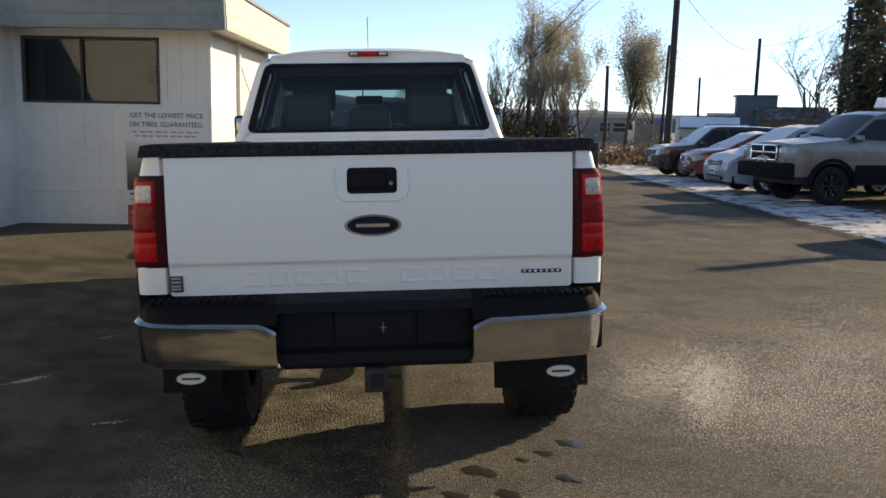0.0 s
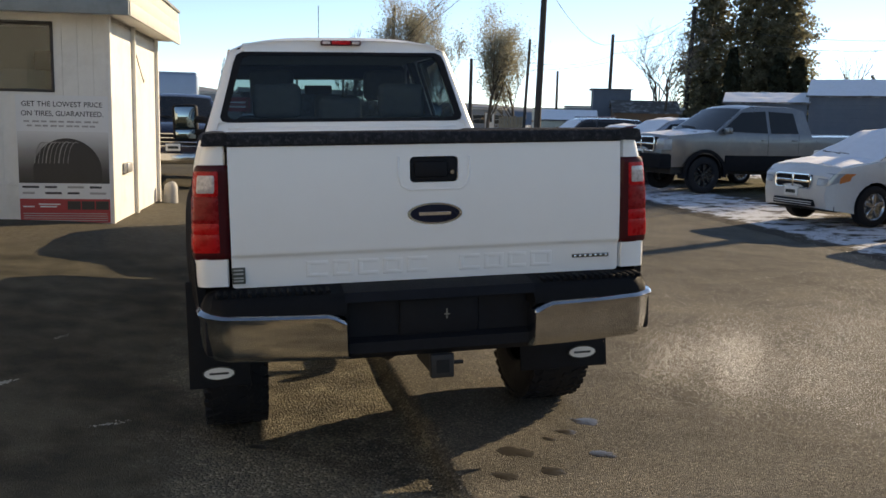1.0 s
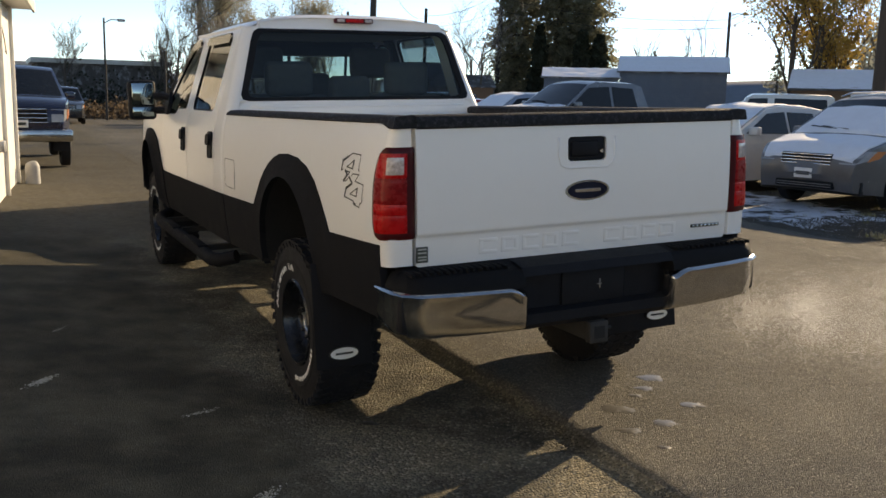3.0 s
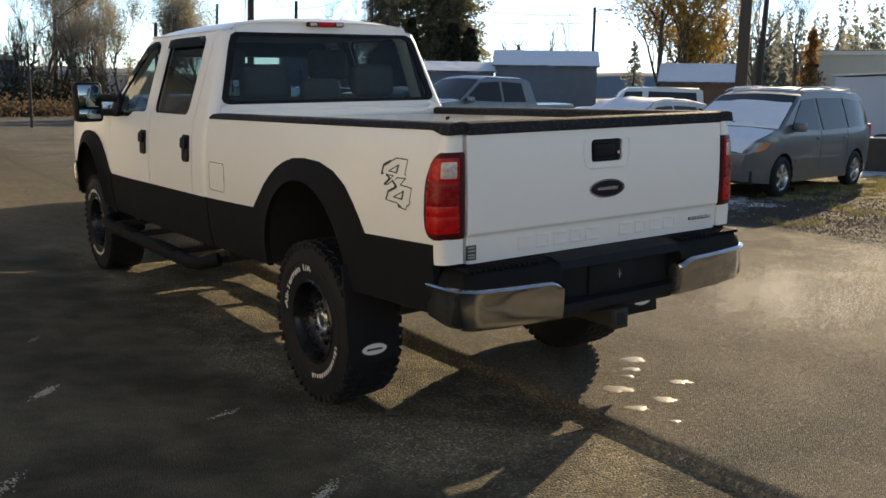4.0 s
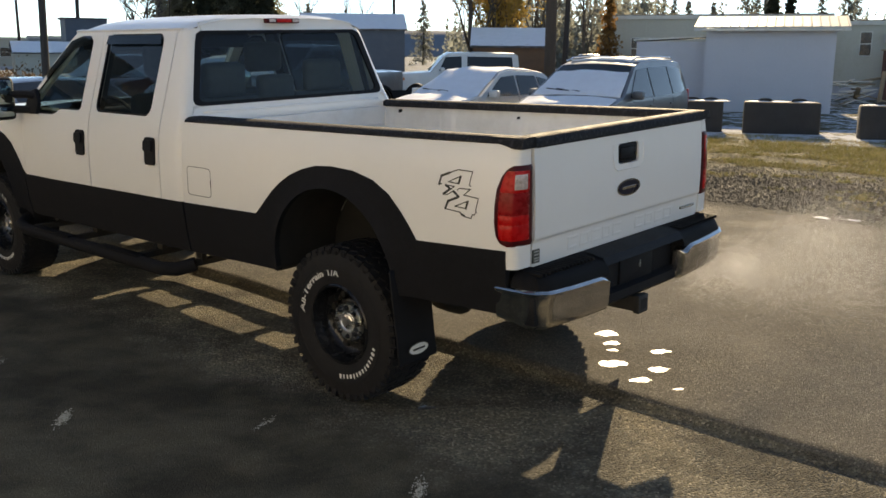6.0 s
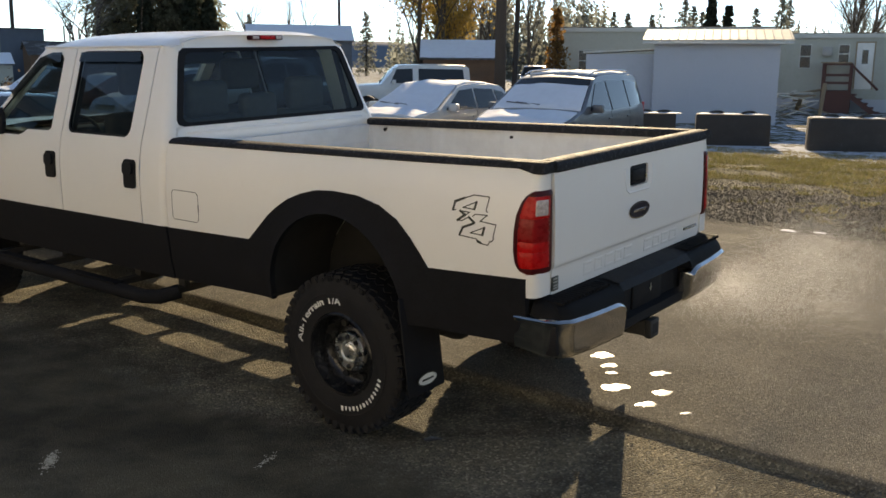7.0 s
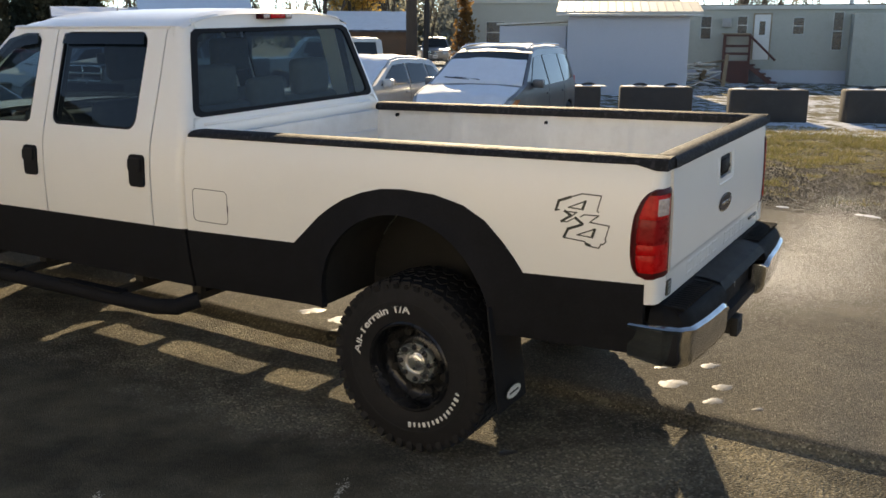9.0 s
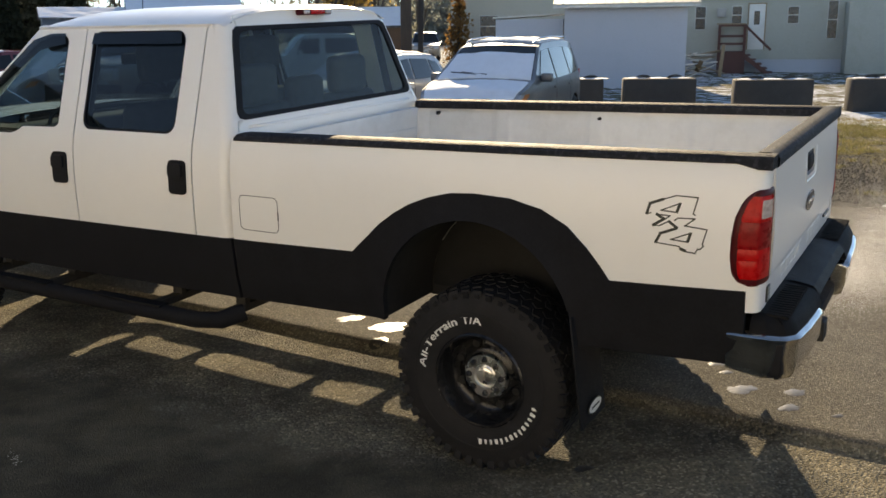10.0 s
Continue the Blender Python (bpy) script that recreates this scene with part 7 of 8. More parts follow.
# browned needles, their colour lightened to include distance haze
M["needle_brown"] = leaf_mat_of("needle_brown", (0.20, 0.19, 0.125), 0.5, 0.9, 0.6)
M["leaf_rust"] = leaf_mat_of("leaf_rust", (0.26, 0.145, 0.055), 0.4, 1.5, 0.6)
M["dead_leaf"] = leaf_mat_of("dead_leaf", (0.12, 0.088, 0.06), 0.45, 1.2, 0.5)
M["cedar"] = leaf_mat_of("cedar", (0.03, 0.035, 0.022), 0.3, 1.0, 0.25)
# lightened, greyed base colour stands for distance haze over the dark trees
M["hazed_wood"] = leaf_mat_of("hazed_wood", (0.24, 0.25, 0.22), 0.3, 0.05, 0.7)


def leaf_quad(vs, fs, c, size, rng):
    n = Vector((rng.gauss(0, 1), rng.gauss(0, 1), rng.gauss(0, 1))).normalized()
    u = n.orthogonal().normalized() * size
    w = n.cross(u) * 0.7
    i = len(vs)
    vs += [c - u, c + w, c + u, c - w]
    fs.append((i, i + 1, i + 2, i + 3))


def mesh_part(name, vs, fs, material, parent):
    me = bpy.data.meshes.new(name)
    me.from_pydata([tuple(v) for v in vs], [], fs)
    me.materials.append(material)
    ob = new(name, me)
    ob.parent = parent
    return ob


def broadleaf(x, y, h, seed, label, leaves=0, leaf_mat="leaf_brown", size=0.09, spread=0.5, low=0.25, stems=1, jit=0.12):
    rng = random.Random(seed)
    tree = thing("tree", label, "tree", m=pose(x, y, ground_z(x, y) - 0.05))
    wood = bmesh.new()
    twigs_v, twigs_f, tips = [], [], []

    def limb(p, d, length, r, depth):
        pts = [p]
        rad = [r]
        n = 4 if depth < 2 else 3
        for i in range(n):
            d = (d + Vector((rng.gauss(0, 0.10), rng.gauss(0, 0.10), rng.gauss(0.05, 0.06)))).normalized()
            p = p + d * length / n
            pts.append(p)
            rad.append(r * (1 - 0.62 * (i + 1) / n))
        if depth < 3:
            tube_bm(pts, r, 6 if depth == 0 else 4, bm=wood, radii=rad, caps=False)
        else:
            for a, c in zip(pts, pts[1:]):
                u = (c - a).orthogonal().normalized() * max(0.008, h * 0.0018)
                i = len(twigs_v)
                twigs_v.extend([a - u, a + u, c + u * 0.6, c - u * 0.6])
                twigs_f.append((i, i + 1, i + 2, i + 3))
            tips.extend(pts[1:])
        if depth >= 4:
            return
        kids = (7, 5, 5, 4)[depth]
        for i in range(kids):
            k = rng.uniform(low if depth == 0 else 0.3, 1.0)
            q = min(int(k * n), n - 1)
            base = pts[q].lerp(pts[q + 1], k * n - q)
            az = rng.uniform(0, 2 * math.pi)
            out = Vector((math.cos(az), math.sin(az), 0))
            nd = (d * (1.0 - spread * 0.6) + out * spread * rng.uniform(0.6, 1.2) + Vector((0, 0, 0.35))).normalized()
            limb(base, nd, length * rng.uniform(0.42, 0.68), max(0.006, rad[q] * 0.55), depth + 1)

    for s in range(stems):
        a = rng.uniform(0, 6.28)
        off = Vector((math.cos(a), math.sin(a), 0)) * (0.25 if stems > 1 else 0)
        limb(off, (Vector((0, 0, 1)) + off * (0.9 if stems > 1 else 0)).normalized(), h * 0.62, h * 0.013 + 0.035, 0)
    part("trunk", wood, M["bark"], tree, smooth=180)
    crown = mesh_part("crown", twigs_v, twigs_f, M["twig"], tree)
    if leaves:
        lv, lf = [], []
        for i in range(leaves):
            c = rng.choice(tips) + Vector((rng.gauss(0, jit), rng.gauss(0, jit), rng.gauss(0, jit)))
            leaf_quad(lv, lf, c, size * rng.uniform(0.6, 1.3), rng)
        mesh_part("leaves", lv, lf, M[leaf_mat], crown)
    return tree


def conifer(x, y, h, seed, label, width=0.2, material="needle", density=1.0, size=0.22, base=0.08, taper=0.8):
    rng = random.Random(seed)
    tree = thing("conifer", label, "tree", m=pose(x, y, ground_z(x, y) - 0.05))
    wood = tube_bm([(0, 0, 0), (0.05, 0.02, h * 0.5), (0, 0, h)], 0.1, 7, radii=[h * 0.016 + 0.05, h * 0.01 + 0.03, 0.02])
    lv, lf = [], []
    z = h * base
    while z < h * 0.99:
        k = (z - h * base) / (h * (1 - base))
        R = h * width * (1 - k) ** taper * (0.8 + 0.4 * noise.noise((seed, z * 0.8, 0))) + 0.1
        for i in range(int(9 * density) + 2):
            a = rng.uniform(0, 2 * math.pi)
            L = R * rng.uniform(0.55, 1.15)
            tip = Vector((math.cos(a) * L, math.sin(a) * L, z - L * rng.uniform(0.05, 0.4)))
            b0 = Vector((0, 0, z))
            if L > 0.5:
                tube_bm([b0, b0.lerp(tip, 0.95)], 0.02, 3, bm=wood, caps=False, radii=[0.03, 0.01])
            for j in range(int(4 + L * 5 * density)):
                q = rng.uniform(0.15, 1.05) ** 0.8
                c = b0.lerp(tip, q) + Vector((rng.gauss(0, 0.10), rng.gauss(0, 0.10), rng.gauss(-0.05, 0.09))) * (0.6 + L * 0.35)
                leaf_quad(lv, lf, c, size * rng.uniform(0.5, 1.2), rng)
        z += h * 0.028
    part("trunk", wood, M["bark"], tree, smooth=180)
    mesh_part("crown", lv, lf, M[material], tree)
    return tree


broadleaf(13.2, 71.5, 10.8, 1, "tall tree with thinning brown leaves in the far yard", 11000, size=0.06, jit=0.4, spread=0.46, low=0.15)
broadleaf(15.8, 72.8, 10.0, 2, "tall tree with thinning brown leaves in the far yard", 10000, size=0.06, jit=0.4, spread=0.46, low=0.15)
broadleaf(17.3, 70.4, 7.5, 3, "smaller tree with sparse brown leaves in the far yard", 6000, size=0.06, jit=0.35, spread=0.46, low=0.15)
broadleaf(20.4, 68.3, 10.2, 4, "tall half-bare tree in the far yard", 10500, size=0.065, jit=0.45, spread=0.48, low=0.15)
broadleaf(22.9, 69.3, 8.6, 5, "tall half-bare tree in the far yard", 9500, size=0.065, jit=0.45, spread=0.48, low=0.15)
broadleaf(18.0, 80, 6.5, 6, "bare tree behind the trailers", 0, spread=0.5)
broadleaf(28.1, 52.6, 7.4, 7, "gnarled bare tree beside the tall conifers", 0, spread=0.72, low=0.3, stems=2)
broadleaf(2.5, 66, 6.0, 8, "bare tree behind the office", 0, spread=0.5)
for i, (x, y, h) in enumerate(((35.9, 60.7, 15.0), (38.6, 58.9, 16.5), (40.6, 57.85, 15.5))):
    conifer(x, y, h, 20 + i, "tall ragged conifer with browned foliage", 0.22, "needle_brown", 2.8, 0.13, taper=0.45)
for i, (x, y, h, w) in enumerate(((35.8, 57.2, 7.2, 0.16), (38.6, 55.6, 6.9, 0.24), (39.8, 55.0, 6.6, 0.24))):
    conifer(x, y, h, 30 + i, "dense dark cedar before the tall conifers", w, "cedar", 2.4, 0.24, 0.02)
for i, (x, y, h) in enumerate(((56, 70, 9.0), (62, 68, 9.5), (50, 74, 8.0), (45.5, 33.5, 9.5), (48.5, 32.0, 8.5))):
    broadleaf(x, y, h, 40 + i, "pale bare tree in the distance", 0, spread=0.55, low=0.2, stems=2 if i % 2 else 1)
broadleaf(49.0, 11.0, 9.0, 70, "wide bare tree behind the mobile home", 0, spread=0.6, low=0.1, stems=3)
broadleaf(25.65, 21.9, 8.2, 60, "spreading tree with thinning yellow leaves", 9000, "leaf_yellow", 0.06, 0.62, 0.2, stems=2, jit=0.3)
broadleaf(27.3, 22.0, 6.4, 61, "yellow-leaved autumn tree behind the brown shed", 9000, "leaf_yellow", 0.06, 0.6, 0.15, stems=2)
conifer(28.6, 17.9, 4.2, 62, "narrow rusty-leaved bush beside a utility pole", 0.17, "leaf_rust", 0.9, 0.09, 0.05)
conifer(71.4, 28.9, 7.8, 71, "dark clipped cedar beyond the metal shed", 0.16, "cedar", 1.6, 0.22, 0.05)
conifer(72.6, 27.9, 7.0, 72, "dark clipped cedar beyond the metal shed", 0.17, "cedar", 1.6, 0.22, 0.05)
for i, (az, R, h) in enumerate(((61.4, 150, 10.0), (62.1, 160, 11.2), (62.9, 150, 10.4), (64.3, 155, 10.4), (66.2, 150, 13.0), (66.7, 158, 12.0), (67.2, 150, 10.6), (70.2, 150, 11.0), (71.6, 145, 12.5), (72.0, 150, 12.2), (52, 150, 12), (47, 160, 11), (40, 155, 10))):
    conifer(-4.3 + R * math.sin(radians(az)), -2.2 + R * math.cos(radians(az)), h, 80 + i, "small conifer on the skyline, greyed by painted haze", 0.30, "hazed_wood", 0.5, 0.24, 0.1)

# far woods, one joined mass
rng = random.Random(9)
lv, lf = [], []
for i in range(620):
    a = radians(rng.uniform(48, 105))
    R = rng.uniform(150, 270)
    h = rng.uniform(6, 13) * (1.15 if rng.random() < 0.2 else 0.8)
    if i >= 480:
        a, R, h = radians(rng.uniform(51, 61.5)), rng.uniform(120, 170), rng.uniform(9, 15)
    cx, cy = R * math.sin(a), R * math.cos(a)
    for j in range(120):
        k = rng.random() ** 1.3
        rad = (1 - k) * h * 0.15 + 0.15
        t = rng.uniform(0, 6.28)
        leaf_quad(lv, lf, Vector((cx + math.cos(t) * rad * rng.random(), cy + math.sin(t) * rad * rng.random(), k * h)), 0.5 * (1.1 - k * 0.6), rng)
woods = mesh_part("far_woods", lv, lf, M["hazed_wood"], None)
tagged(woods, "distant band of mixed conifers on the skyline, greyed by painted haze", "woods", kind="stuff")
for i, (x, y, h) in enumerate(((15.9, 68.0, 6.4), (13.6, 66.5, 6.6), (10.6, 69.0, 8.0))):
    broadleaf(x, y, h, 50 + i, "clump of thin bare stems in the far yard", 1400, size=0.05, jit=0.25, spread=0.34, low=0.05, stems=3)
# rough shrubs at the lane's far end
lv, lf = [], []
for i in range(5200):
    k = rng.random()
    x, y = lerp(9.5, 22, k) + rng.gauss(0, 0.5), lerp(38, 46, k) + rng.gauss(0, 1.4)
    leaf_quad(lv, lf, Vector((x, y, abs(rng.gauss(0, 0.45)))), 0.10, rng)
for i in range(9000):
    k = rng.random()
    x, y = lerp(-2, 10.5, k) + rng.gauss(0, 0.5), lerp(56, 55, k) + rng.gauss(0, 1.2)
    top = 0.42 + 0.25 * noise.noise((x * 0.7, y * 0.7, 3.0))
    leaf_quad(lv, lf, Vector((x, y, abs(rng.gauss(0, top)))), 0.10, rng)
brush = mesh_part("dry_brush", lv, lf, M["dead_leaf"], None)
tagged(brush, "low dry brown brush along the lane's far end", "brush", kind="stuff")


# dark thicket under the far trees
lv, lf = [], []
for i in range(12000):
    x, y = rng.uniform(3, 16.8), rng.gauss(71.5, 1.5)
    top = 1.2 + 1.1 * noise.noise((x * 0.5, 1.0, 7.0)) + 0.5 * noise.noise((x * 2.0, 1.0, 9.0))
    leaf_quad(lv, lf, Vector((x, y, abs(rng.gauss(0, max(0.3, top))))), 0.13, rng)
thicket = mesh_part("thicket", lv, lf, M["cedar"], None)
tagged(thicket, "dark bushy thicket beneath the far trees", "thicket", kind="stuff")


def utility_pole(x, y, h, r, label, material="pole_dark", arm=0.0, transformer=False, lamp=False, tilt=0.0):
    p = thing("utility_pole", label, "utility pole", m=pose(x, y, ground_z(x, y), 0, tilt, 0))
    post = part("pole", tube_bm([(0, 0, -0.3), (0, 0, h * 0.5), (0, 0, h)], r, 12, radii=[r, r * 0.88, r * 0.72]), M[material], p, smooth=60)
    if arm:
        part("crossarm", box_bm(-arm, arm, -0.05, 0.05, h - 0.55, h - 0.43, 0.01), M[material], p)
        for k in (-0.9, -0.35, 0.35, 0.9):
            part("insulator", cyl_bm((k * arm, 0, h - 0.43), (k * arm, 0, h - 0.28), 0.035, n=8), M["galvanised"], p)
    if transformer:
        part("transformer", cyl_bm((-0.42, -0.1, h - 2.0), (-0.42, -0.1, h - 1.15), 0.24, n=14), M["galvanised"], p)
        part("bracket", box_bm(-0.3, 0.0, -0.12, -0.06, h - 1.5, h - 1.4), M["galvanised"], p)
    if lamp:
        part("lamp_arm", tube_bm([(0, 0, h - 0.3), (0.35, -0.2, h - 0.1), (0.75, -0.45, h - 0.1)], 0.03, 6), M["galvanised"], p)
        part("lamp_head", box_bm(0.65, 1.05, -0.62, -0.38, h - 0.2, h - 0.06, 0.04), M["galvanised"], p)
    return p


utility_pole(12.0, 32.6, 10.5, 0.15, "tall dark wooden utility pole beside the lane", arm=1.1, tilt=1.2)
utility_pole(13.7, 75.7, 11.4, 0.19, "wooden utility pole with a transformer", transformer=True, tilt=1.5)
utility_pole(28.0, 61.5, 8.2, 0.16, "wooden utility pole in the far yard", tilt=1.0)
utility_pole(33.9, 60.5, 10.4, 0.2, "wooden utility pole before the conifers", tilt=2.0)
utility_pole(40.1, 41.7, 7.2, 0.12, "slim wooden pole with a street lamp", lamp=True)
utility_pole(23.75, 17.35, 8.7, 0.22, "thick brown wooden utility pole by the sheds", "pole_wood")
utility_pole(24.5, 17.25, 6.3, 0.11, "short dark pole beside the thick brown pole", tilt=2.5)
utility_pole(15.1, 54.3, 5.6, 0.14, "short dark pole in the far yard")
utility_pole(18.5, 53.5, 6.9, 0.11, "thin leaning pole in the far yard", tilt=2.5)
utility_pole(24.0, 62.0, 5.4, 0.12, "short dark pole in the far yard")
utility_pole(38.5, 66.0, 7.4, 0.10, "slim pole with a lamp in the far yard", lamp=True)
utility_pole(3.6, 51.0, 5.6, 0.07, "slim pole with a small lamp box", lamp=True)
utility_pole(-0.6, 70.0, 5.2, 0.07, "slim dark far utility pole")
utility_pole(4.6, 38.0, 3.4, 0.06, "slim dark post at the lot's end")
for i, (x, y, h) in enumerate(((31.0, 60.0, 4.6), (31.6, 60.3, 4.8), (32.2, 60.1, 4.5))):
    solo("vent_pipe", cyl_bm((0, 0, 0), (0, 0, h), 0.07, n=8), M["galvanised"], "thin metal vent pipe in the far yard", "pipe", "vent pipes", m=pose(x, y, 0))


def wire(a, b, sag, r=0.014):
    pts = []
    for i in range(17):
        k = i / 16
        p = Vector(a).lerp(Vector(b), k)
        pts.append((p.x, p.y, p.z - sag * 4 * k * (1 - k)))
    solo("power_cable", tube_bm(pts, r, 5), M["wire"], "thin dark overhead cable between poles", "cable", "overhead cables")


wire((9.2, 70.2, 3.9), (11.2, 32.6, 10.1), 0.35, 0.02)
wire((8.6, 70.2, 3.9), (12.6, 32.6, 10.0), 0.3, 0.016)
wire((13.7, 75.7, 11.0), (11.2, 32.6, 10.1), 0.4)
wire((13.8, 75.7, 10.3), (12.0, 32.6, 9.4), 0.4)
wire((13.9, 75.7, 9.3), (12.6, 32.6, 10.1), 0.5, 0.01)
wire((12.0, 32.6, 7.6), (28.0, 61.5, 7.7), 0.9)
wire((28.0, 61.5, 7.9), (33.9, 60.5, 9.9), 0.5)
wire((28.0, 61.5, 7.0), (33.9, 60.5, 8.6), 0.3)
wire((15.1, 54.3, 5.2), (28.0, 61.5, 6.4), 0.4)
wire((18.5, 53.5, 5.6), (28.0, 61.5, 6.8), 0.4)
wire((33.9, 60.5, 9.6), (40.1, 41.7, 7.0), 0.6)
wire((33.9, 60.5, 8.6), (40.1, 41.7, 6.5), 0.6)
wire((40.1, 41.7, 7.0), (23.75, 17.35, 8.4), 0.5)
wire((40.1, 41.7, 6.6), (23.75, 17.35, 7.8), 0.5)
# ---- small things on the ground ----
M["wet"] = mat("wet", (0.026, 0.023, 0.020), 0.40, var=0.3, scale=25, bump=0.3, bscale=35, spec=0.45)
M["dried_dirt"] = mat("dried_dirt", (0.42, 0.40, 0.34), 0.85, var=0.25, scale=30)
M["pebble"] = mat("pebble", (0.20, 0.18, 0.145), 0.8, var=0.4, scale=60)
M["grass"] = leaf_mat_of("grass", (0.23, 0.215, 0.07), 0.4, 2.0, 0.3)
M["dry_grass"] = leaf_mat_of("dry_grass", (0.38, 0.32, 0.17), 0.35, 2.0, 0.3)


def blot(name, label, category, group, x, y, rx, ry, material, seed, lift=0.004, yaw=0.0, rag=0.45):
    """An irregular thin patch that lies on the ground."""
    n = 40
    b = bmesh.new()
    ring, inner = [], []
    cx = b.verts.new((0, 0, lift + 0.003))
    c, s_ = math.cos(yaw), math.sin(yaw)
    for i in range(n):
        a = 2 * math.pi * i / n
        r = 1 + rag * noise.noise((math.cos(a) * 1.4 + seed, math.sin(a) * 1.4, seed * 3.1)) + rag * 0.5 * noise.noise((math.cos(a) * 5 + seed, math.sin(a) * 5, 7))
        u, w = rx * r * math.cos(a), ry * r * math.sin(a)
        px, py = u * c - w * s_, u * s_ + w * c
        gz = ground_z(x + px, y + py) - ground_z(x, y)
        ring.append(b.verts.new((px, py, gz + 0.001)))
        inner.append(b.verts.new((px * 0.8, py * 0.8, gz * 0.8 + lift)))
    for i in range(n):
        j = (i + 1) % n
        b.faces.new((ring[i], ring[j], inner[j], inner[i]))
        b.faces.new((inner[i], inner[j], cx))
    return solo(name, b, material, label, category, group, smooth=180, m=pose(x, y, ground_z(x, y)))


for i, (x, y, rx, ry) in enumerate(((0.99, 0.69, 0.10, 0.05), (0.82, 0.56, 0.07, 0.03), (0.70, 0.47, 0.05, 0.02), (0.47, 0.33, 0.11, 0.055), (0.88, 0.22, 0.08, 0.045), (0.56, 0.06, 0.085, 0.035), (0.33, 0.05, 0.075, 0.022), (0.35, -0.19, 0.04, 0.015), (0.46, 2.73, 0.17, 0.10), (0.48, 3.07, 0.12, 0.05), (0.20, 2.62, 0.09, 0.04), (-0.74, 0.80, 0.06, 0.03))):
    blot("wet_patch", "small wet patch glinting on the asphalt", "puddle", "wet patches", x, y, rx * 0.8, max(ry, rx * 0.55) * 0.95, M["wet"], i * 1.7, lift=0.0022, yaw=-0.6)


def scatter(name, label, category, spots, material, shape, seed):
    rng = random.Random(seed)
    vs, fs = [], []
    for x, y in spots(rng):
        shape(vs, fs, Vector((x, y, ground_z(x, y))), rng)
    ob = mesh_part(name, vs, fs, material, None)
    tagged(ob, label, category, kind="stuff")


def stone(vs, fs, c, rng):
    r = rng.uniform(0.002, 0.006)
    i = len(vs)
    a = rng.uniform(0, 6.28)
    for k in range(4):
        vs.append(c + Vector((math.cos(a + k * 1.57) * r * rng.uniform(0.8, 1.5), math.sin(a + k * 1.57) * r, r * 0.2)))
    vs.append(c + Vector((0, 0, r * 1.1)))
    vs.append(c + Vector((0, 0, -r)))
    for k in range(4):
        fs.append((i + k, i + (k + 1) % 4, i + 4))


def blades(vs, fs, c, rng):
    for k in range(4):
        a = rng.uniform(0, 6.28)
        h = rng.uniform(0.02, 0.07)
        d = Vector((math.cos(a), math.sin(a), 0))
        o = c + Vector((rng.gauss(0, 0.03), rng.gauss(0, 0.03), -0.005))
        w = Vector((-d.y, d.x, 0)) * 0.006
        i = len(vs)
        vs.extend([o - w, o + w, o + d * h * rng.uniform(0.3, 1.1) + Vector((0, 0, h))])
        fs.append((i, i + 1, i + 2))


def by_step(rng):
    for i in range(2600):
        y = rng.uniform(-2.6, 4.0)
        yield edge_x(y) - abs(rng.gauss(0, 0.35)) + 0.05, y


def in_turf(low, high, n, thresh):
    def gen(rng):
        for i in range(n):
            x, y = rng.uniform(low, high), rng.uniform(-5, 7)
            rim = x - 6.9 - 0.075 * max(y, 0)
            if rim > 0.2 and noise.noise((x * 1.1, y * 1.1, 2.0)) + 0.6 * noise.noise((x * 3.1, y * 3.1, 5)) + (rim - 3.6) * 0.14 > thresh + rng.gauss(0, 0.12):
                yield x, y
    return gen


def lane_crumbs(rng):
    for i in range(2500):
        y = rng.uniform(-4, 9)
        yield 6.75 + 0.075 * max(y, 0) + rng.gauss(0.25, 0.3), y


def by_smear(rng):
    for x, y, n, a in ((-2.22, 2.08, 240, 0.9), (-2.03, 3.3, 60, 1.2), (-1.48, 0.15, 200, 0.7), (-1.49, 1.28, 60, 0.4), (-2.6, 0.9, 70, 1.0)):
        for i in range(n):
            u, w = rng.gauss(0, 0.055), round(rng.gauss(0, 1.4)) * 0.011 + rng.gauss(0, 0.0025)
            yield x + u * math.cos(a) - w * math.sin(a), y + u * math.sin(a) + w * math.cos(a)


scatter("dirt_flecks", "pale flecks of dried dirt scraped over the asphalt", "dirt", by_smear, M["dried_dirt"], stone, 4)
scatter("loose_chips", "loose stone chips along the pavement's edge", "stone chips", by_step, M["pebble"], stone, 5)
scatter("lane_gravel", "gravel crumbs along the lane's rim", "gravel", lane_crumbs, M["pebble"], lambda vs, fs, c, rng: [stone(vs, fs, c + Vector((rng.gauss(0, 0.1), rng.gauss(0, 0.1), 0)), rng) for k in range(2)], 6)
M["verge_stone"] = mat("verge_stone", (0.082, 0.073, 0.060), 0.9, var=0.35, scale=20, spec=0.1)


def verge(rng):
    for i in range(30000):
        y = rng.uniform(-5, 6)
        x = 6.9 + 0.075 * max(y, 0) + abs(rng.gauss(0, 2.4)) + 0.05
        if x < 13:
            yield x, y


def rubble(vs, fs, c, rng):
    r = rng.uniform(0.006, 0.017)
    i = len(vs)
    a = rng.uniform(0, 6.28)
    for k in range(4):
        vs.append(c + Vector((math.cos(a + k * 1.57) * r * rng.uniform(0.8, 1.5), math.sin(a + k * 1.57) * r, -0.002)))
    vs.append(c + Vector((rng.uniform(-0.4, 0.4) * r, rng.uniform(-0.4, 0.4) * r, r * rng.uniform(0.8, 1.3))))
    for k in range(4):
        fs.append((i + k, i + (k + 1) % 4, i + 4))


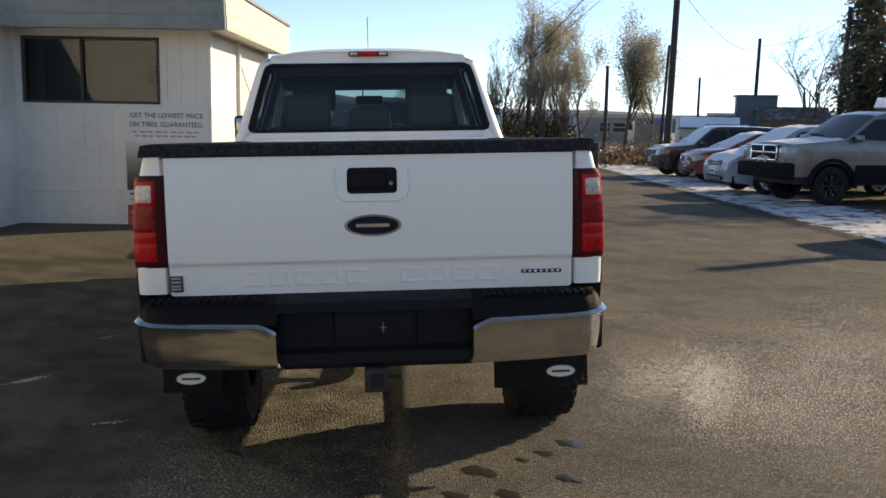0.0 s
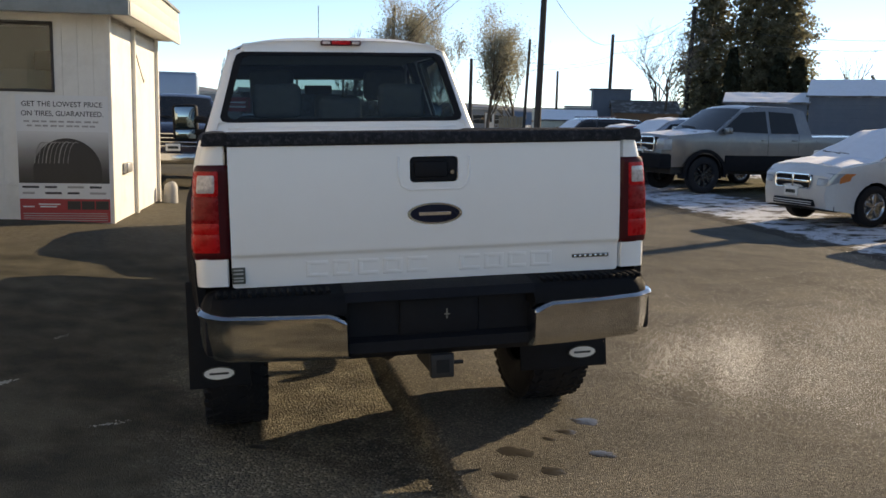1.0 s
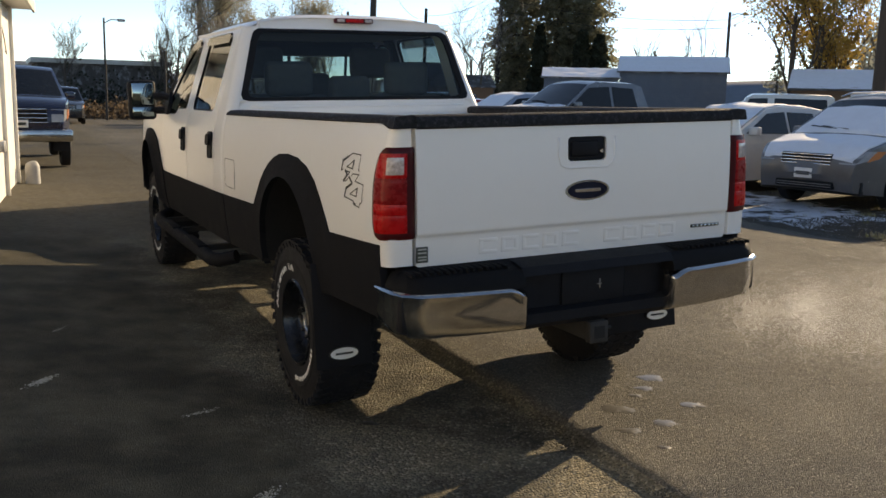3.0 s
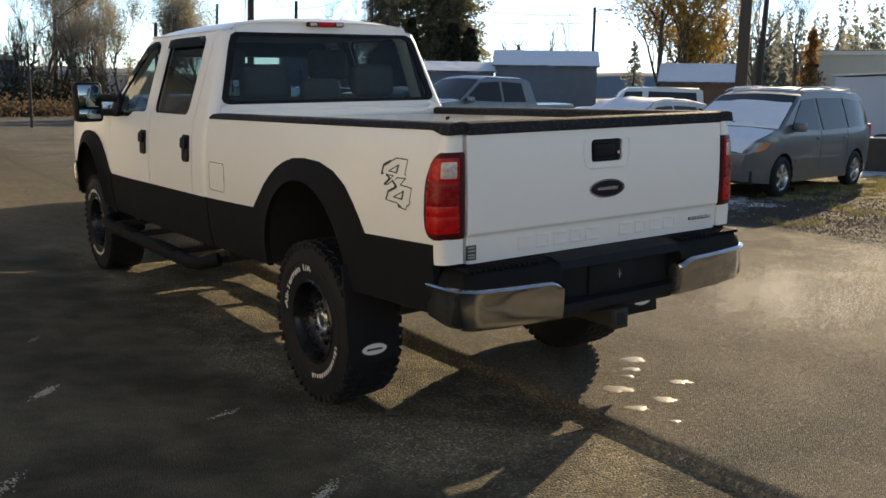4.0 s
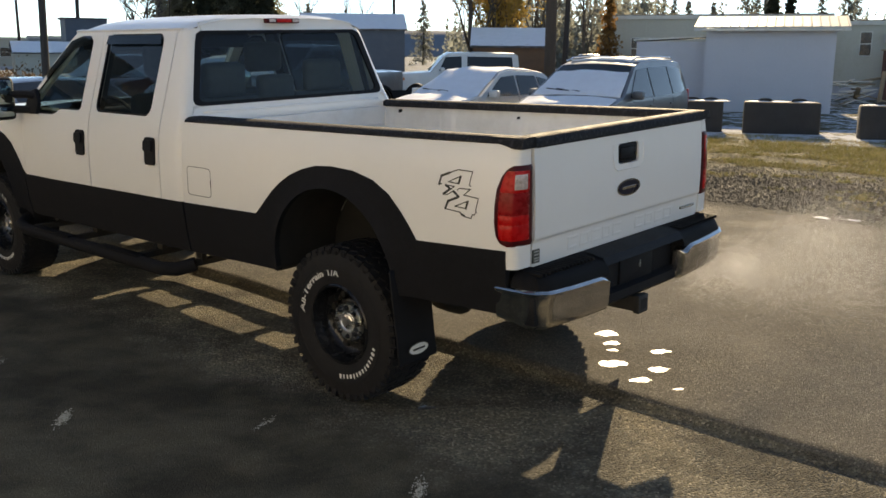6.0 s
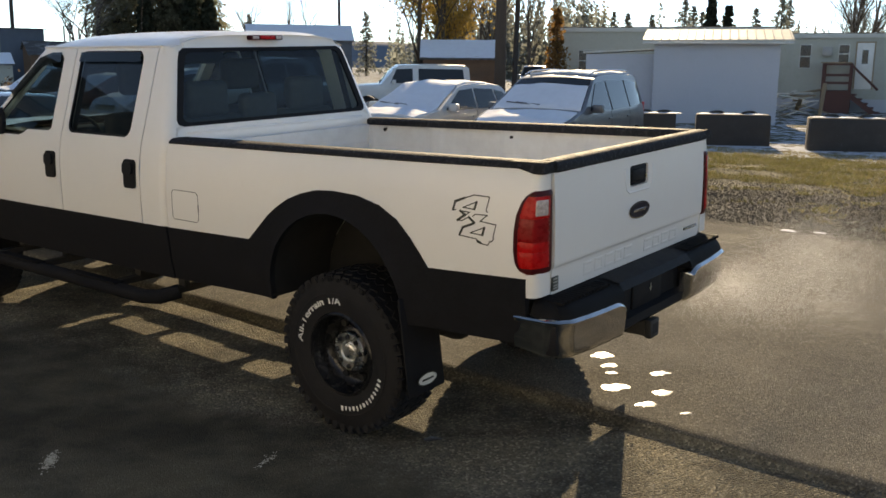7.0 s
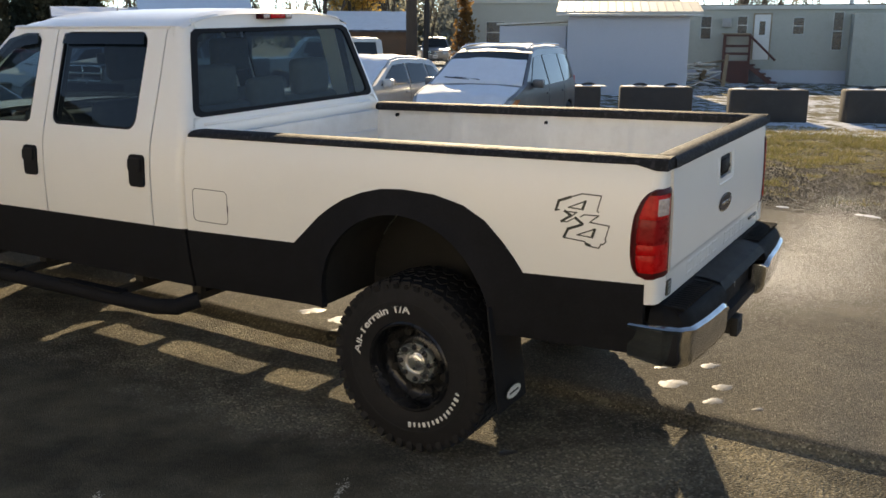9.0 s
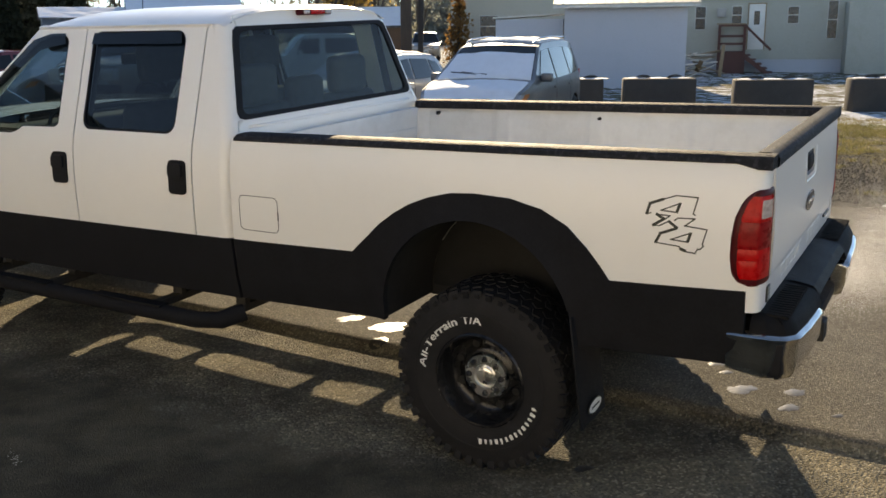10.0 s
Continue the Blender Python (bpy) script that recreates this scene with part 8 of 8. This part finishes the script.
scatter("verge_gravel", "dark loose gravel between the lane and the turf", "gravel", verge, M["verge_stone"], rubble, 9)
scatter("grass_blades", "short olive grass on the verge", "grass", in_turf(7.2, 15.3, 26000, 0.24), M["grass"], blades, 7)
scatter("dry_grass_blades", "straw-coloured dead grass on the verge", "grass", in_turf(7.2, 16.5, 24000, 0.14), M["dry_grass"], blades, 8)
for i, (x, y, rx, ry) in enumerate(((6.95, 1.35, 0.16, 0.07), (7.05, 1.0, 0.10, 0.05), (6.98, 0.05, 0.22, 0.08), (7.08, -0.35, 0.16, 0.08), (7.0, -0.9, 0.2, 0.07))):
    blot("snow_patch", "small thin patch of old snow on the lane's rim", "snow patch", "snow patches by the lane", x, y, rx * 0.65, ry * 0.8, M["snow"], 3.3 + i * 2.1, lift=0.008, yaw=1.4, rag=0.8)


# exhaust vapour: fine droplets in drifting puffs
def exhaust_vapour(start, end, puffs, drops, size, seed):
    rng = np.random.default_rng(seed)
    start, end = np.array(start), np.array(end)
    k = rng.random(puffs) ** 1.1
    spread = (0.05 + 0.16 * k)[:, None] * np.array((1, 1, 0.95))
    centre = start + (end - start) * k[:, None] + rng.normal(size=(puffs, 3)) * spread
    wide = (0.08 + 0.17 * k) * rng.uniform(0.45, 1.25, puffs)
    share = wide ** 1.1 * (1.15 - 0.6 * k)
    pick = rng.choice(puffs, drops, p=share / share.sum())
    at = centre[pick] + rng.normal(size=(drops, 3)) * wide[pick][:, None]
    at = at[at[:, 2] > 0.03]
    count = len(at)
    corners = (at[:, None, :] + rng.normal(size=(count, 3, 3)) * size).astype(np.float32)
    me = bpy.data.meshes.new("exhaust_vapour")
    me.vertices.add(count * 3)
    me.vertices.foreach_set("co", corners.ravel())
    me.loops.add(count * 3)
    me.loops.foreach_set("vertex_index", np.arange(count * 3, dtype=np.int32))
    me.polygons.add(count)
    me.polygons.foreach_set("loop_start", np.arange(0, count * 3, 3, dtype=np.int32))
    me.update()
    me.validate()
    me.materials.append(M["vapour"])
    return tagged(new("exhaust_vapour", me), "thin white exhaust vapour drifting low behind the pickup", "vapour", kind="stuff")


M["vapour"] = leaf_mat_of("vapour", (0.86, 0.86, 0.86), 0.02, 3.0, 0.7)
exhaust_vapour((1.05, 0.08, 0.55), (3.1, -0.42, 0.46), 90, 270000, 0.0009, 12)
